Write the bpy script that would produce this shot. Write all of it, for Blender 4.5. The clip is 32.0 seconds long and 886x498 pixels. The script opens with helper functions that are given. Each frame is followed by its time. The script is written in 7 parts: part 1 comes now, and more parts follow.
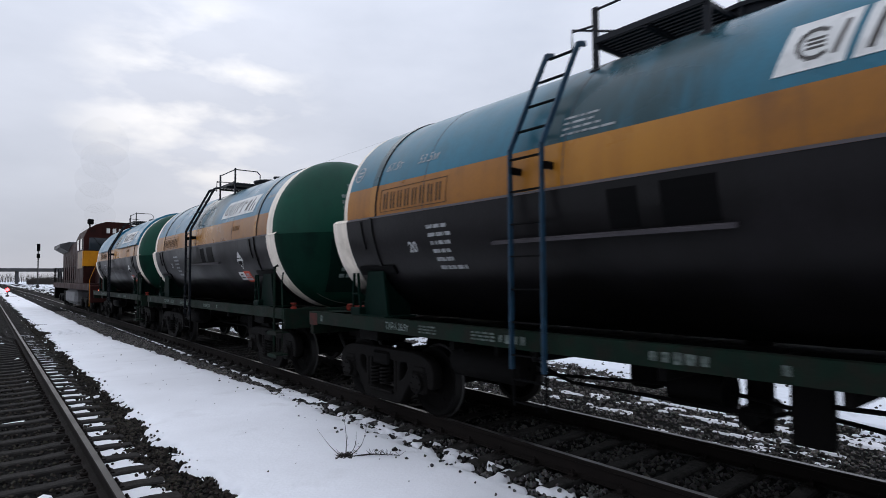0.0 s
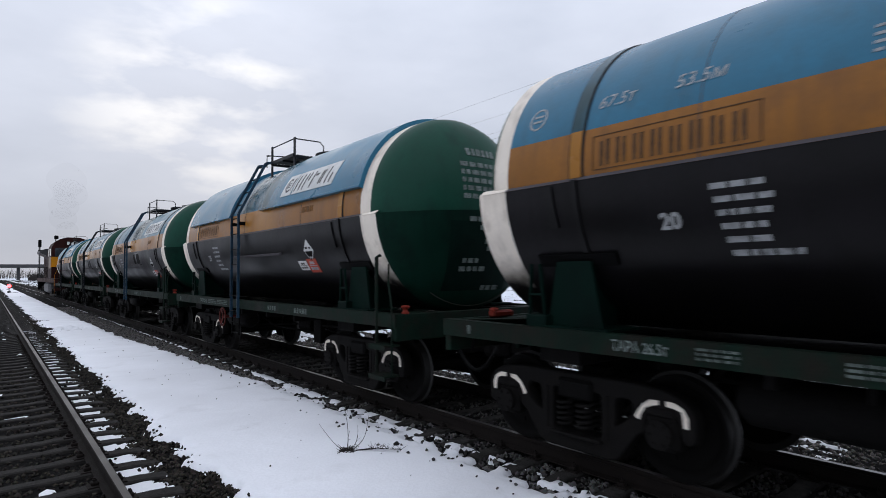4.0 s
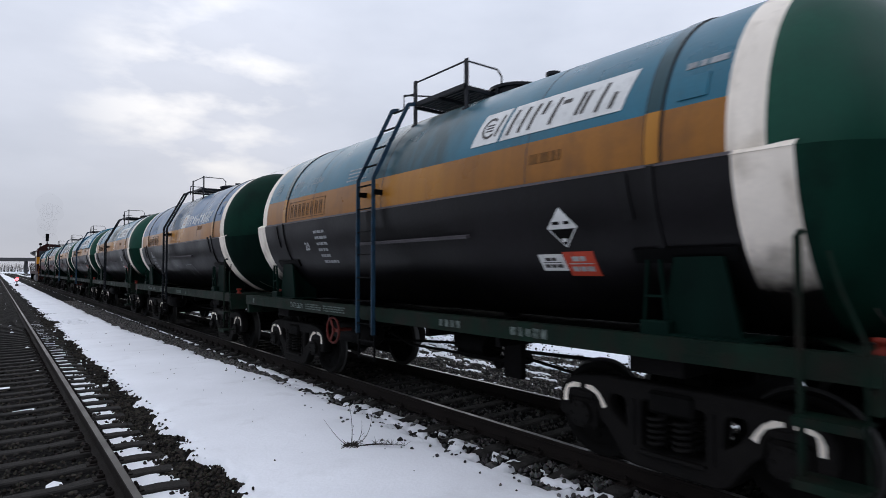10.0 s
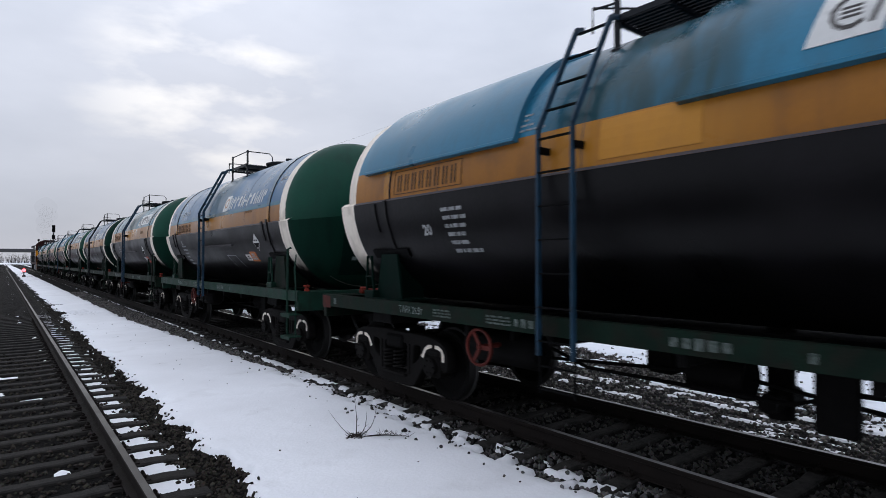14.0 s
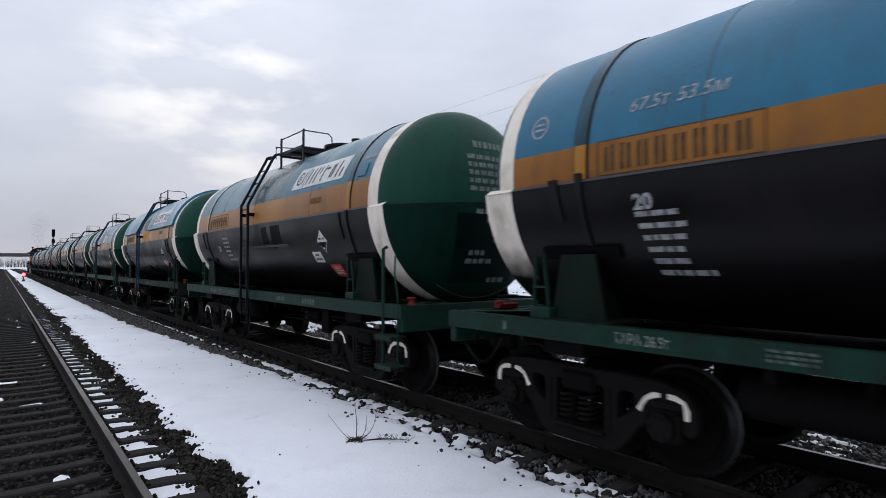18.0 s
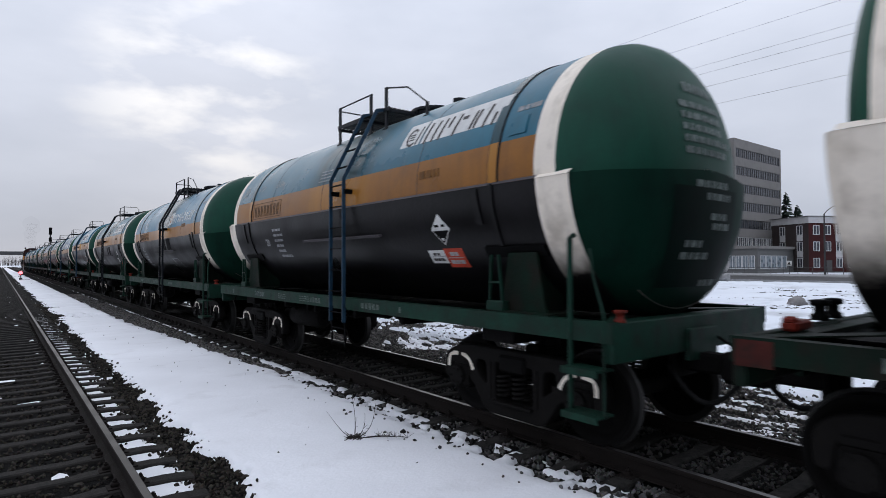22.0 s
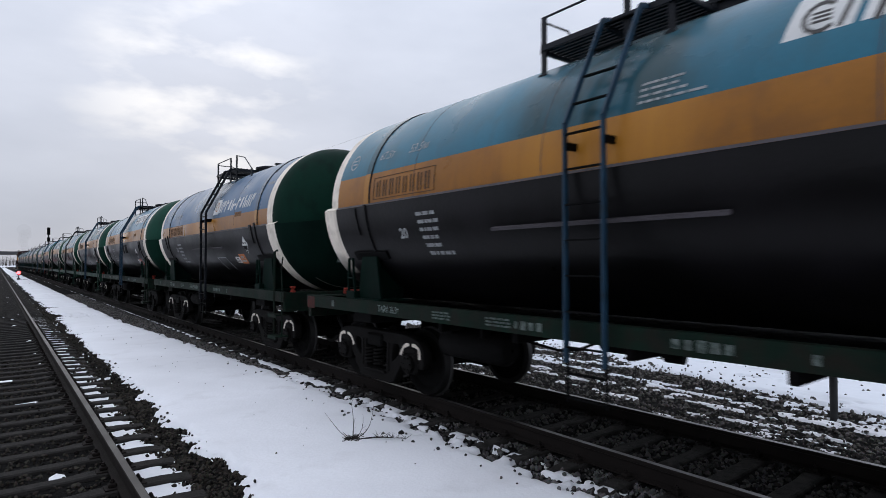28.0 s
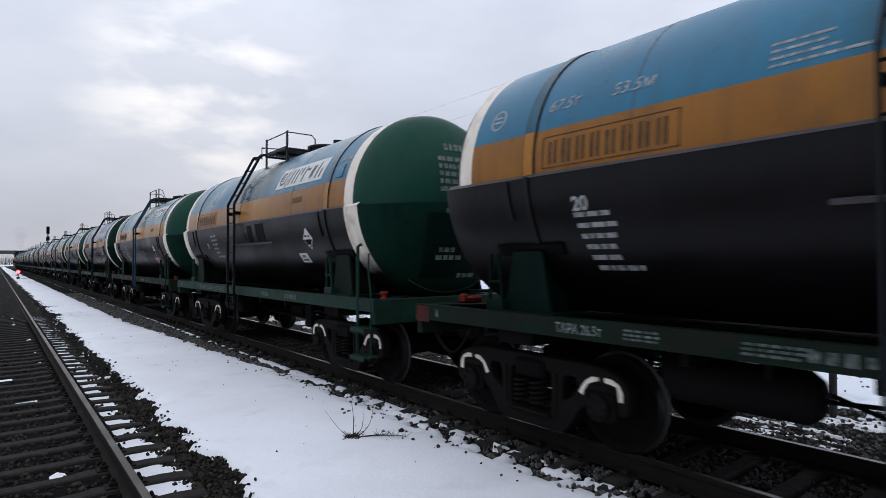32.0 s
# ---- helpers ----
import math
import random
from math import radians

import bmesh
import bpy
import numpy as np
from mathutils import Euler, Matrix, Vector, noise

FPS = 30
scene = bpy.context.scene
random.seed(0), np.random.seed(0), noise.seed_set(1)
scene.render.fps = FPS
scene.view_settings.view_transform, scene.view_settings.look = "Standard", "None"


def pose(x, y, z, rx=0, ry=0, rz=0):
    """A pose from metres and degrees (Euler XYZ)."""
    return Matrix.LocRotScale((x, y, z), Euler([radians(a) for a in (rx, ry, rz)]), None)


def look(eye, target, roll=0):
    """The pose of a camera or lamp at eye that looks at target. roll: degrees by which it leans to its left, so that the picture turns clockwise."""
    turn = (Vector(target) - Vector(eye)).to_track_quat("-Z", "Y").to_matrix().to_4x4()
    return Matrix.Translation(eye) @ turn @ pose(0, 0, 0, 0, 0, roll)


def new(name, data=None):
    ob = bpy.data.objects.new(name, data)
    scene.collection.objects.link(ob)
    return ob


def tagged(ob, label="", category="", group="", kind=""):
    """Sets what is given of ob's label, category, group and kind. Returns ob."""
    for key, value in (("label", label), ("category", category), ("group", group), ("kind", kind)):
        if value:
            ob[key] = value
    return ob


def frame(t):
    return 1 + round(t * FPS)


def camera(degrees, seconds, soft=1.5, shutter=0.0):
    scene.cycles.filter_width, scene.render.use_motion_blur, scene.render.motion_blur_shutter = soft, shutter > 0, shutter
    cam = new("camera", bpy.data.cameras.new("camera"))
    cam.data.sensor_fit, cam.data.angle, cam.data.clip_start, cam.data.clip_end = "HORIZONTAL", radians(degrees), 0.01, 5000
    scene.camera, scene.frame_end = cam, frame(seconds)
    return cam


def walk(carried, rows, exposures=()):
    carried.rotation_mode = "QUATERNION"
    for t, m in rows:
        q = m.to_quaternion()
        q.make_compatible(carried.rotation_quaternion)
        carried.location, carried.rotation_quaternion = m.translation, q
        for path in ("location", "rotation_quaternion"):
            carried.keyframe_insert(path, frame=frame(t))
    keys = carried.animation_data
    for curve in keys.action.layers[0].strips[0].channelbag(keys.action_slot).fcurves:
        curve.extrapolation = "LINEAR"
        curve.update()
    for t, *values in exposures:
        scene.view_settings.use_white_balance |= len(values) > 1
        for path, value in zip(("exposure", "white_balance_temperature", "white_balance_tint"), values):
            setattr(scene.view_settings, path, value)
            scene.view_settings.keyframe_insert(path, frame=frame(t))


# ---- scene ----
# The camera stands beside the left track, at a standing man's eye height, and drifts a little in the hand.
EYE = (0.0, 0.0, 2.06)
TURNS = [(0, 38.67, 2.91, -0.28), (0.5, 38.83, 2.89, -0.32), (1, 38.89, 3.02, -0.34), (1.5, 39.04, 3.02, -0.36),
         (2, 39.24, 2.98, -0.25), (2.5, 39.08, 2.77, -0.36), (3, 38.92, 2.53, -0.35), (3.5, 38.80, 2.43, -0.37),
         (5.5, 37.79, 2.50, -0.60), (6, 37.68, 2.54, -0.47), (6.5, 37.62, 2.48, -0.43), (7, 37.60, 2.55, -0.35),
         (7.5, 37.54, 2.60, -0.27), (8, 37.68, 2.70, -0.34), (8.5, 37.80, 2.63, -0.32), (9, 37.76, 2.53, -0.31),
         (9.5, 37.83, 2.26, -0.16), (10, 38.08, 2.04, -0.05), (10.5, 38.02, 1.88, -0.08), (11, 37.81, 1.66, -0.00),
         (11.5, 37.59, 1.59, -0.08), (12, 37.51, 1.56, -0.12), (12.5, 37.54, 1.39, -0.05), (13, 37.53, 1.27, 0.03),
         (13.5, 37.71, 1.26, 0.05), (14, 37.64, 1.25, 0.09), (14.5, 37.64, 1.27, 0.02), (16.5, 37.53, 1.33, -0.08),
         (17, 37.65, 1.50, -0.07), (17.5, 37.73, 1.57, -0.01), (18, 37.66, 1.59, -0.04), (18.5, 37.60, 1.51, -0.09),
         (19, 37.66, 1.49, 0.04), (19.5, 37.77, 1.60, -0.13), (20, 37.79, 1.62, -0.24), (20.5, 37.75, 1.48, -0.28),
         (21, 37.78, 1.31, -0.23), (21.5, 37.90, 1.35, -0.17), (22, 37.85, 1.32, -0.17), (22.5, 37.86, 1.37, -0.02),
         (23, 37.79, 1.40, -0.02), (23.5, 37.75, 1.51, -0.11), (24, 37.78, 1.55, -0.12), (24.5, 37.83, 1.57, -0.07),
         (25, 37.91, 1.50, -0.10), (25.5, 38.02, 1.39, -0.09), (27.5, 38.02, 1.44, -0.12), (28, 37.98, 1.43, -0.02),
         (28.5, 37.94, 1.35, -0.09), (29, 38.02, 1.27, -0.11), (29.5, 38.07, 1.21, -0.15), (30, 37.98, 1.20, -0.07),
         (30.5, 38.04, 1.13, -0.13), (31, 38.03, 1.07, -0.20), (31.5, 38.00, 1.23, -0.23), (32, 38.02, 1.22, -0.18)]


def aim(yaw, pitch, roll):
    y, p = radians(yaw), radians(pitch)
    way = Vector((math.sin(y) * math.cos(p), math.cos(y) * math.cos(p), math.sin(p)))
    return look(EYE, Vector(EYE) + way, roll)


cam = camera(75.5, 32.0, soft=0.8, shutter=0.25)
walk(cam, [(t, aim(a, b, c)) for t, a, b, c in TURNS])

# ---- sky and sun: a bright overcast with a thinner place in the clouds ----
SUN_AZ, SUN_EL = 15.5, 14.8
world = bpy.data.worlds.new("overcast")
scene.world = world
world.use_nodes = True
wt = world.node_tree
wt.nodes.clear()


def wnode(kind, **sets):
    n = wt.nodes.new(kind)
    for k, v in sets.items():
        n.inputs[k].default_value = v
    return n


w_out = wnode("ShaderNodeOutputWorld")
w_bg = wnode("ShaderNodeBackground")
w_bg.inputs["Strength"].default_value = 1.0
w_sky = wnode("ShaderNodeTexSky")
w_sky.sky_type = "NISHITA"
w_sky.sun_disc = False
w_sky.sun_elevation, w_sky.sun_rotation = radians(SUN_EL), radians(SUN_AZ)
w_dim = wnode("ShaderNodeVectorMath")
w_dim.operation = "SCALE"
w_dim.inputs["Scale"].default_value = 0.08
wt.links.new(w_sky.outputs["Color"], w_dim.inputs[0])
w_co = wnode("ShaderNodeTexCoord")
w_map = wnode("ShaderNodeMapping")
w_map.inputs["Scale"].default_value = (1.0, 1.0, 2.6)
wt.links.new(w_co.outputs["Generated"], w_map.inputs["Vector"])
w_n1 = wnode("ShaderNodeTexNoise", Scale=2.0, Detail=6.0, Roughness=0.52)
wt.links.new(w_map.outputs["Vector"], w_n1.inputs["Vector"])
w_ramp = wnode("ShaderNodeValToRGB")
w_ramp.color_ramp.elements[0].position, w_ramp.color_ramp.elements[0].color = 0.30, (0.53, 0.575, 0.682, 1)
w_ramp.color_ramp.elements[1].position, w_ramp.color_ramp.elements[1].color = 0.66, (0.69, 0.733, 0.848, 1)
wt.links.new(w_n1.outputs["Fac"], w_ramp.inputs["Fac"])
# thin cloud round the sun: brighter towards its direction, broken up by the cloud noise
sun_way = Vector((math.sin(radians(SUN_AZ)) * math.cos(radians(SUN_EL)), math.cos(radians(SUN_AZ)) * math.cos(radians(SUN_EL)), math.sin(radians(SUN_EL))))
w_dot = wnode("ShaderNodeVectorMath")
w_dot.operation = "DOT_PRODUCT"
w_dot.inputs[1].default_value = sun_way
w_nrm = wnode("ShaderNodeVectorMath")
w_nrm.operation = "NORMALIZE"
wt.links.new(w_co.outputs["Generated"], w_nrm.inputs[0])
wt.links.new(w_nrm.outputs["Vector"], w_dot.inputs[0])
w_n2 = wnode("ShaderNodeTexNoise", Scale=5.5, Detail=6.0, Roughness=0.5)
wt.links.new(w_map.outputs["Vector"], w_n2.inputs["Vector"])
w_r1 = wnode("ShaderNodeMapRange")
w_r1.inputs["From Min"].default_value, w_r1.inputs["From Max"].default_value = 0.978, 0.999
wt.links.new(w_dot.outputs["Value"], w_r1.inputs["Value"])
w_r2 = wnode("ShaderNodeMapRange")
w_r2.inputs["From Min"].default_value, w_r2.inputs["From Max"].default_value = 0.47, 0.63
wt.links.new(w_n2.outputs["Fac"], w_r2.inputs["Value"])
w_mul = wnode("ShaderNodeMath")
w_mul.operation = "MULTIPLY"
wt.links.new(w_r1.outputs["Result"], w_mul.inputs[0])
wt.links.new(w_r2.outputs["Result"], w_mul.inputs[1])
w_mixs = wnode("ShaderNodeMix")
w_mixs.data_type = "RGBA"
wt.links.new(w_mul.outputs["Value"], w_mixs.inputs["Factor"])
wt.links.new(w_ramp.outputs["Color"], w_mixs.inputs["A"])
w_mixs.inputs["B"].default_value = (0.95, 0.95, 0.975, 1)
w_mix = wnode("ShaderNodeMix")
w_mix.data_type = "RGBA"
w_mix.inputs["Factor"].default_value = 0.975
wt.links.new(w_dim.outputs["Vector"], w_mix.inputs["A"])
wt.links.new(w_mixs.outputs["Result"], w_mix.inputs["B"])
# an overcast sky grows brighter towards the zenith
w_sep = wnode("ShaderNodeSeparateXYZ")
wt.links.new(w_nrm.outputs["Vector"], w_sep.inputs["Vector"])
w_up = wnode("ShaderNodeMapRange")
w_up.inputs["From Min"].default_value, w_up.inputs["From Max"].default_value = 0.0, 1.0
w_up.inputs["To Min"].default_value, w_up.inputs["To Max"].default_value = 0.95, 2.35
wt.links.new(w_sep.outputs["Z"], w_up.inputs["Value"])
w_fin = wnode("ShaderNodeVectorMath")
w_fin.operation = "SCALE"
wt.links.new(w_mix.outputs["Result"], w_fin.inputs[0])
wt.links.new(w_up.outputs["Result"], w_fin.inputs["Scale"])
wt.links.new(w_fin.outputs["Vector"], w_bg.inputs["Color"])
wt.links.new(w_bg.outputs["Background"], w_out.inputs["Surface"])

sun = new("sun", bpy.data.lights.new("sun", "SUN"))
sun.data.energy, sun.data.angle, sun.data.color = 0.5, radians(60), (1.0, 0.96, 0.9)
sun.matrix_world = look(sun_way * 100, (0, 0, 0))
scene.view_settings.exposure = -0.3


# ---- materials ----
def mat(name, base, rough=0.7, metal=0.0, var=0.25, scale=3.0, fine=40.0, bump=0.15, dirt=None, dirt_amt=0.0, streak=0.0, shift=True, spec=0.5, glow=None, spill=0.0, stain=None, soil=0.0, run_col=(0.018, 0.034, 0.040)):
    """A painted or mineral surface: a coarse and a fine noise vary its colour, a third one lays dirt or streaks on it, and the fine one gives relief."""
    m = bpy.data.materials.new(name)
    m.use_nodes = True
    nt = m.node_tree
    b = nt.nodes["Principled BSDF"]
    b.inputs["Roughness"].default_value, b.inputs["Metallic"].default_value = rough, metal
    b.inputs["Specular IOR Level"].default_value = spec
    co = nt.nodes.new("ShaderNodeTexCoord")
    vec = co.outputs["Object"]
    if shift:
        info = nt.nodes.new("ShaderNodeObjectInfo")
        mul = nt.nodes.new("ShaderNodeMath")
        mul.operation, mul.inputs[1].default_value = "MULTIPLY", 37.0
        nt.links.new(info.outputs["Random"], mul.inputs[0])
        add = nt.nodes.new("ShaderNodeVectorMath")
        add.operation = "ADD"
        nt.links.new(vec, add.inputs[0])
        nt.links.new(mul.outputs["Value"], add.inputs[1])
        vec = add.outputs["Vector"]

    def tex(sc, det=5.0, squash=None):
        n = nt.nodes.new("ShaderNodeTexNoise")
        n.inputs["Scale"].default_value, n.inputs["Detail"].default_value = sc, det
        if squash:
            mp = nt.nodes.new("ShaderNodeMapping")
            mp.inputs["Scale"].default_value = squash
            nt.links.new(vec, mp.inputs["Vector"])
            nt.links.new(mp.outputs["Vector"], n.inputs["Vector"])
        else:
            nt.links.new(vec, n.inputs["Vector"])
        return n.outputs["Fac"]

    def mix(fac, a, c, mode="MIX"):
        n = nt.nodes.new("ShaderNodeMix")
        n.data_type, n.blend_type = "RGBA", mode
        for sock, v in (("Factor", fac), ("A", a), ("B", c)):
            if isinstance(v, (tuple, float)):
                n.inputs[sock].default_value = v
            else:
                nt.links.new(v, n.inputs[sock])
        return n.outputs["Result"]

    def span(v, lo, hi, top=1.0):
        n = nt.nodes.new("ShaderNodeMapRange")
        n.inputs["From Min"].default_value, n.inputs["From Max"].default_value, n.inputs["To Max"].default_value = lo, hi, top
        nt.links.new(v, n.inputs["Value"])
        return n.outputs["Result"]

    def shade(k):
        return tuple(min(1.0, c * k) for c in base) + (1.0,)

    coarse, small, wet = tex(scale), tex(fine, 3.0), None
    col = mix(span(coarse, 0.32, 0.68), shade(1 - var), shade(1 + var))
    col = mix(span(small, 0.3, 0.7, 0.35), col, shade(1 - 1.4 * var))
    if dirt is not None:
        spots = tex(scale * 2.3, 8.0)
        col = mix(span(spots, 0.62 - 0.25 * dirt_amt, 0.74, min(1.0, dirt_amt * 1.6)), col, tuple(dirt) + (1.0,))
        if streak:
            run = tex(1.0, 6.0, (6.0, 6.0, 0.7))
            col = mix(span(run, 0.48, 0.75, streak), col, tuple(dirt) + (1.0,))
    if spill:
        # runs of spilt product and soot below the filling hatch
        sep = nt.nodes.new("ShaderNodeSeparateXYZ")
        nt.links.new(co.outputs["Object"], sep.inputs["Vector"])
        off = nt.nodes.new("ShaderNodeMath")
        off.operation, off.inputs[1].default_value = "ADD", 0.32
        nt.links.new(sep.outputs["Y"], off.inputs[0])
        ab = nt.nodes.new("ShaderNodeMath")
        ab.operation = "ABSOLUTE"
        nt.links.new(off.outputs["Value"], ab.inputs[0])
        near = nt.nodes.new("ShaderNodeMapRange")
        near.inputs["From Min"].default_value, near.inputs["From Max"].default_value = 1.25, 0.70
        nt.links.new(ab.outputs["Value"], near.inputs["Value"])
        wet = near.outputs["Result"]
        runs = tex(1.0, 5.0, (3.5, 5.0, 0.35))
        mm = nt.nodes.new("ShaderNodeMath")
        mm.operation = "MULTIPLY"
        nt.links.new(near.outputs["Result"], mm.inputs[0])
        nt.links.new(span(runs, 0.08, 0.58, spill), mm.inputs[1])
        col = mix(mm.outputs["Value"], col, tuple(run_col) + (1.0,))
    if soil:
        # each wagon carries its own amount of road film
        film = nt.nodes.new("ShaderNodeMath")
        film.operation, film.inputs[1].default_value = "MULTIPLY", soil
        nt.links.new(info.outputs["Random"], film.inputs[0])
        col = mix(film.outputs["Value"], col, (0.045, 0.040, 0.037, 1.0))
    if stain is not None:
        # oil and soot thrown up over the lowest part of the shell, with a ragged edge
        sp = nt.nodes.new("ShaderNodeSeparateXYZ")
        nt.links.new(co.outputs["Object"], sp.inputs["Vector"])
        sm = nt.nodes.new("ShaderNodeMath")
        sm.operation = "MULTIPLY_ADD"
        nt.links.new(tex(5.0, 6.0), sm.inputs[0])
        sm.inputs[1].default_value = 0.30
        nt.links.new(sp.outputs["Z"], sm.inputs[2])
        col = mix(span(sm.outputs["Value"], stain[1], stain[0]), col, (0.0035, 0.0032, 0.003, 1.0))
    nt.links.new(col, b.inputs["Base Color"])
    if bump:
        bn = nt.nodes.new("ShaderNodeBump")
        bn.inputs["Strength"].default_value, bn.inputs["Distance"].default_value = bump, 0.02
        nt.links.new(small, bn.inputs["Height"])
        nt.links.new(bn.outputs["Normal"], b.inputs["Normal"])
    rr = span(coarse, 0.3, 0.7)
    rn = nt.nodes.new("ShaderNodeMapRange")
    rn.inputs["To Min"].default_value, rn.inputs["To Max"].default_value = max(0.03, rough - 0.1), min(1.0, rough + 0.1)
    nt.links.new(rr, rn.inputs["Value"])
    gloss = rn.outputs["Result"]
    if wet is not None:
        dry = nt.nodes.new("ShaderNodeMath")
        dry.operation = "MULTIPLY_ADD"
        dry.inputs[1].default_value, dry.inputs[2].default_value = -0.15, 1.0
        nt.links.new(wet, dry.inputs[0])
        sheen = nt.nodes.new("ShaderNodeMath")
        sheen.operation = "MULTIPLY"
        nt.links.new(gloss, sheen.inputs[0])
        nt.links.new(dry.outputs["Value"], sheen.inputs[1])
        gloss = sheen.outputs["Value"]
    nt.links.new(gloss, b.inputs["Roughness"])
    if glow:
        b.inputs["Emission Color"].default_value, b.inputs["Emission Strength"].default_value = tuple(glow[:3]) + (1.0,), glow[3]
    return m


GRIME = (0.02, 0.018, 0.016)
M_SNOW = mat("snow", (0.75, 0.756, 0.782), 0.75, 0, 0.07, 0.6, 30, 0.3, (0.38, 0.37, 0.365), 0.16, shift=False)
M_FIELD = mat("snow field", (0.70, 0.73, 0.78), 0.8, 0, 0.07, 0.15, 8, 0.2, (0.10, 0.09, 0.075), 0.30, shift=False)
M_BALLAST = mat("ballast gravel", (0.0042, 0.0040, 0.0038), 0.9, 0, 0.5, 5, 34, 1.0, (0.012, 0.0115, 0.011), 0.3, shift=False, spec=0.05)
M_CONC = mat("old concrete sleeper", (0.024, 0.0222, 0.0205), 0.85, 0, 0.4, 6, 60, 0.5, (0.010, 0.0095, 0.009), 0.45, spec=0.1)
M_CONC2 = mat("worn concrete sleeper", (0.034, 0.032, 0.030), 0.85, 0, 0.5, 6, 60, 0.6, (0.010, 0.0095, 0.009), 0.5, spec=0.06)
M_RAIL = mat("rusty rail side", (0.0125, 0.0098, 0.0086), 0.85, 0.0, 0.3, 4, 50, 0.2, spec=0.12)
M_RAILTOP = mat("worn rail head", (0.17, 0.165, 0.16), 0.38, 0.9, 0.2, 2, 40, 0.05)
M_RAILDULL = mat("dull brown rail head", (0.042, 0.037, 0.034), 0.5, 0.3, 0.25, 2, 40, 0.05, spec=0.3)
M_BLUE = mat("faded sky-blue paint", (0.0175, 0.140, 0.235), 0.33, 0, 0.12, 1.2, 25, 0.06, (0.035, 0.09, 0.125), 0.22, 0.35, spill=0.95, spec=0.24, soil=0.15, run_col=(0.009, 0.040, 0.048))
M_TEAL = mat("faded teal paint", (0.0150, 0.118, 0.178), 0.33, 0, 0.14, 1.2, 25, 0.06, (0.03, 0.08, 0.10), 0.25, 0.4, spill=0.95, spec=0.23, soil=0.10, run_col=(0.008, 0.036, 0.043))
M_AZURE = mat("deep azure paint", (0.0115, 0.100, 0.215), 0.33, 0, 0.14, 1.2, 25, 0.06, (0.02, 0.07, 0.11), 0.25, 0.35, spill=0.75, spec=0.23, soil=0.12, run_col=(0.012, 0.060, 0.085))
M_NAVY = mat("royal blue paint", (0.010, 0.078, 0.178), 0.33, 0, 0.12, 1.2, 25, 0.06, (0.02, 0.05, 0.09), 0.2, 0.3, spill=0.7, spec=0.22, soil=0.12, run_col=(0.010, 0.034, 0.060))
# run_col: the washed band, with its sky sheen put in as brighter orange
M_ORANGE = mat("ochre-orange paint", (0.275, 0.108, 0.0135), 0.36, 0, 0.16, 1.0, 25, 0.06, (0.13, 0.055, 0.019), 0.34, 0.45, spill=0.8, spec=0.22, soil=0.14, run_col=(0.37, 0.160, 0.020))
M_ORANGE2 = mat("fresh orange paint", (0.42, 0.185, 0.022), 0.5, 0, 0.1, 1.0, 25, 0.06, (0.3, 0.13, 0.03), 0.2, 0.3, spec=0.25)
M_BLACK = mat("dusty black paint", (0.0053, 0.0047, 0.0059), 0.40, 0, 0.5, 0.9, 18, 0.12, (0.0014, 0.0014, 0.0014), 0.5, 0.6, spec=0.155, spill=0.75, run_col=(0.0012, 0.0012, 0.0013), soil=0.06)
M_SOOT = mat("fresh black paint", (0.0018, 0.0018, 0.0020), 0.6, 0, 0.2, 1.1, 25, 0.05, spec=0.06)
M_TIE = mat("scuffed black tie bar", (0.0045, 0.0042, 0.0048), 0.5, 0, 0.3, 2, 30, 0.1, (0.0015, 0.0015, 0.0015), 0.4, spec=0.2)
M_RIM = mat("worn pale rim", (0.075, 0.07, 0.06), 0.7, 0, 0.4, 5, 40, 0.1, (0.02, 0.02, 0.018), 0.5, spec=0.1)
M_LEDGE = mat("grey ledge paint", (0.062, 0.056, 0.062), 0.6, 0, 0.2, 2, 30, 0.1, GRIME, 0.25, spec=0.2)
M_WHITE = mat("dirty white paint", (0.78, 0.705, 0.61), 0.6, 0, 0.10, 1.5, 30, 0.06, (0.30, 0.25, 0.19), 0.30, 0.4, spec=0.2)
M_WHITEGRIME = mat("oil-stained white paint", (0.78, 0.705, 0.61), 0.6, 0, 0.10, 1.5, 30, 0.06, (0.30, 0.25, 0.19), 0.32, 0.45, spec=0.15, stain=(1.86, 2.22))
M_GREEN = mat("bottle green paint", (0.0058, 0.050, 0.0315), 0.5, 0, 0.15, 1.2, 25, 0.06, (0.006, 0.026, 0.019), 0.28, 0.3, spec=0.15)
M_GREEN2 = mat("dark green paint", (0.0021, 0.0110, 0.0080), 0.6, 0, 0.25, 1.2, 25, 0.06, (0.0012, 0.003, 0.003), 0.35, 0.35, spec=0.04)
M_GREEN3 = mat("deeper green", (0.0030, 0.0225, 0.0145), 0.6, 0, 0.2, 1.2, 25, 0.06, (0.002, 0.006, 0.005), 0.35, 0.35, spec=0.06)
M_SILL = mat("faded green frame paint", (0.0040, 0.0135, 0.0085), 0.65, 0, 0.4, 2.2, 40, 0.2, (0.011, 0.0095, 0.0072), 0.65, 0.6, spec=0.08)
M_SILL2 = mat("green frame paint", (0.0050, 0.029, 0.0185), 0.6, 0, 0.35, 3, 40, 0.2, (0.008, 0.010, 0.008), 0.5, 0.5, spec=0.14)
# iron, cast steel, wheel: bases darkened to hold the shade under the wagons
M_IRON = mat("grimy shaded cast iron", (0.0034, 0.0031, 0.0030), 0.8, 0.0, 0.35, 5, 50, 0.3, (0.009, 0.008, 0.007), 0.2, spec=0.08)
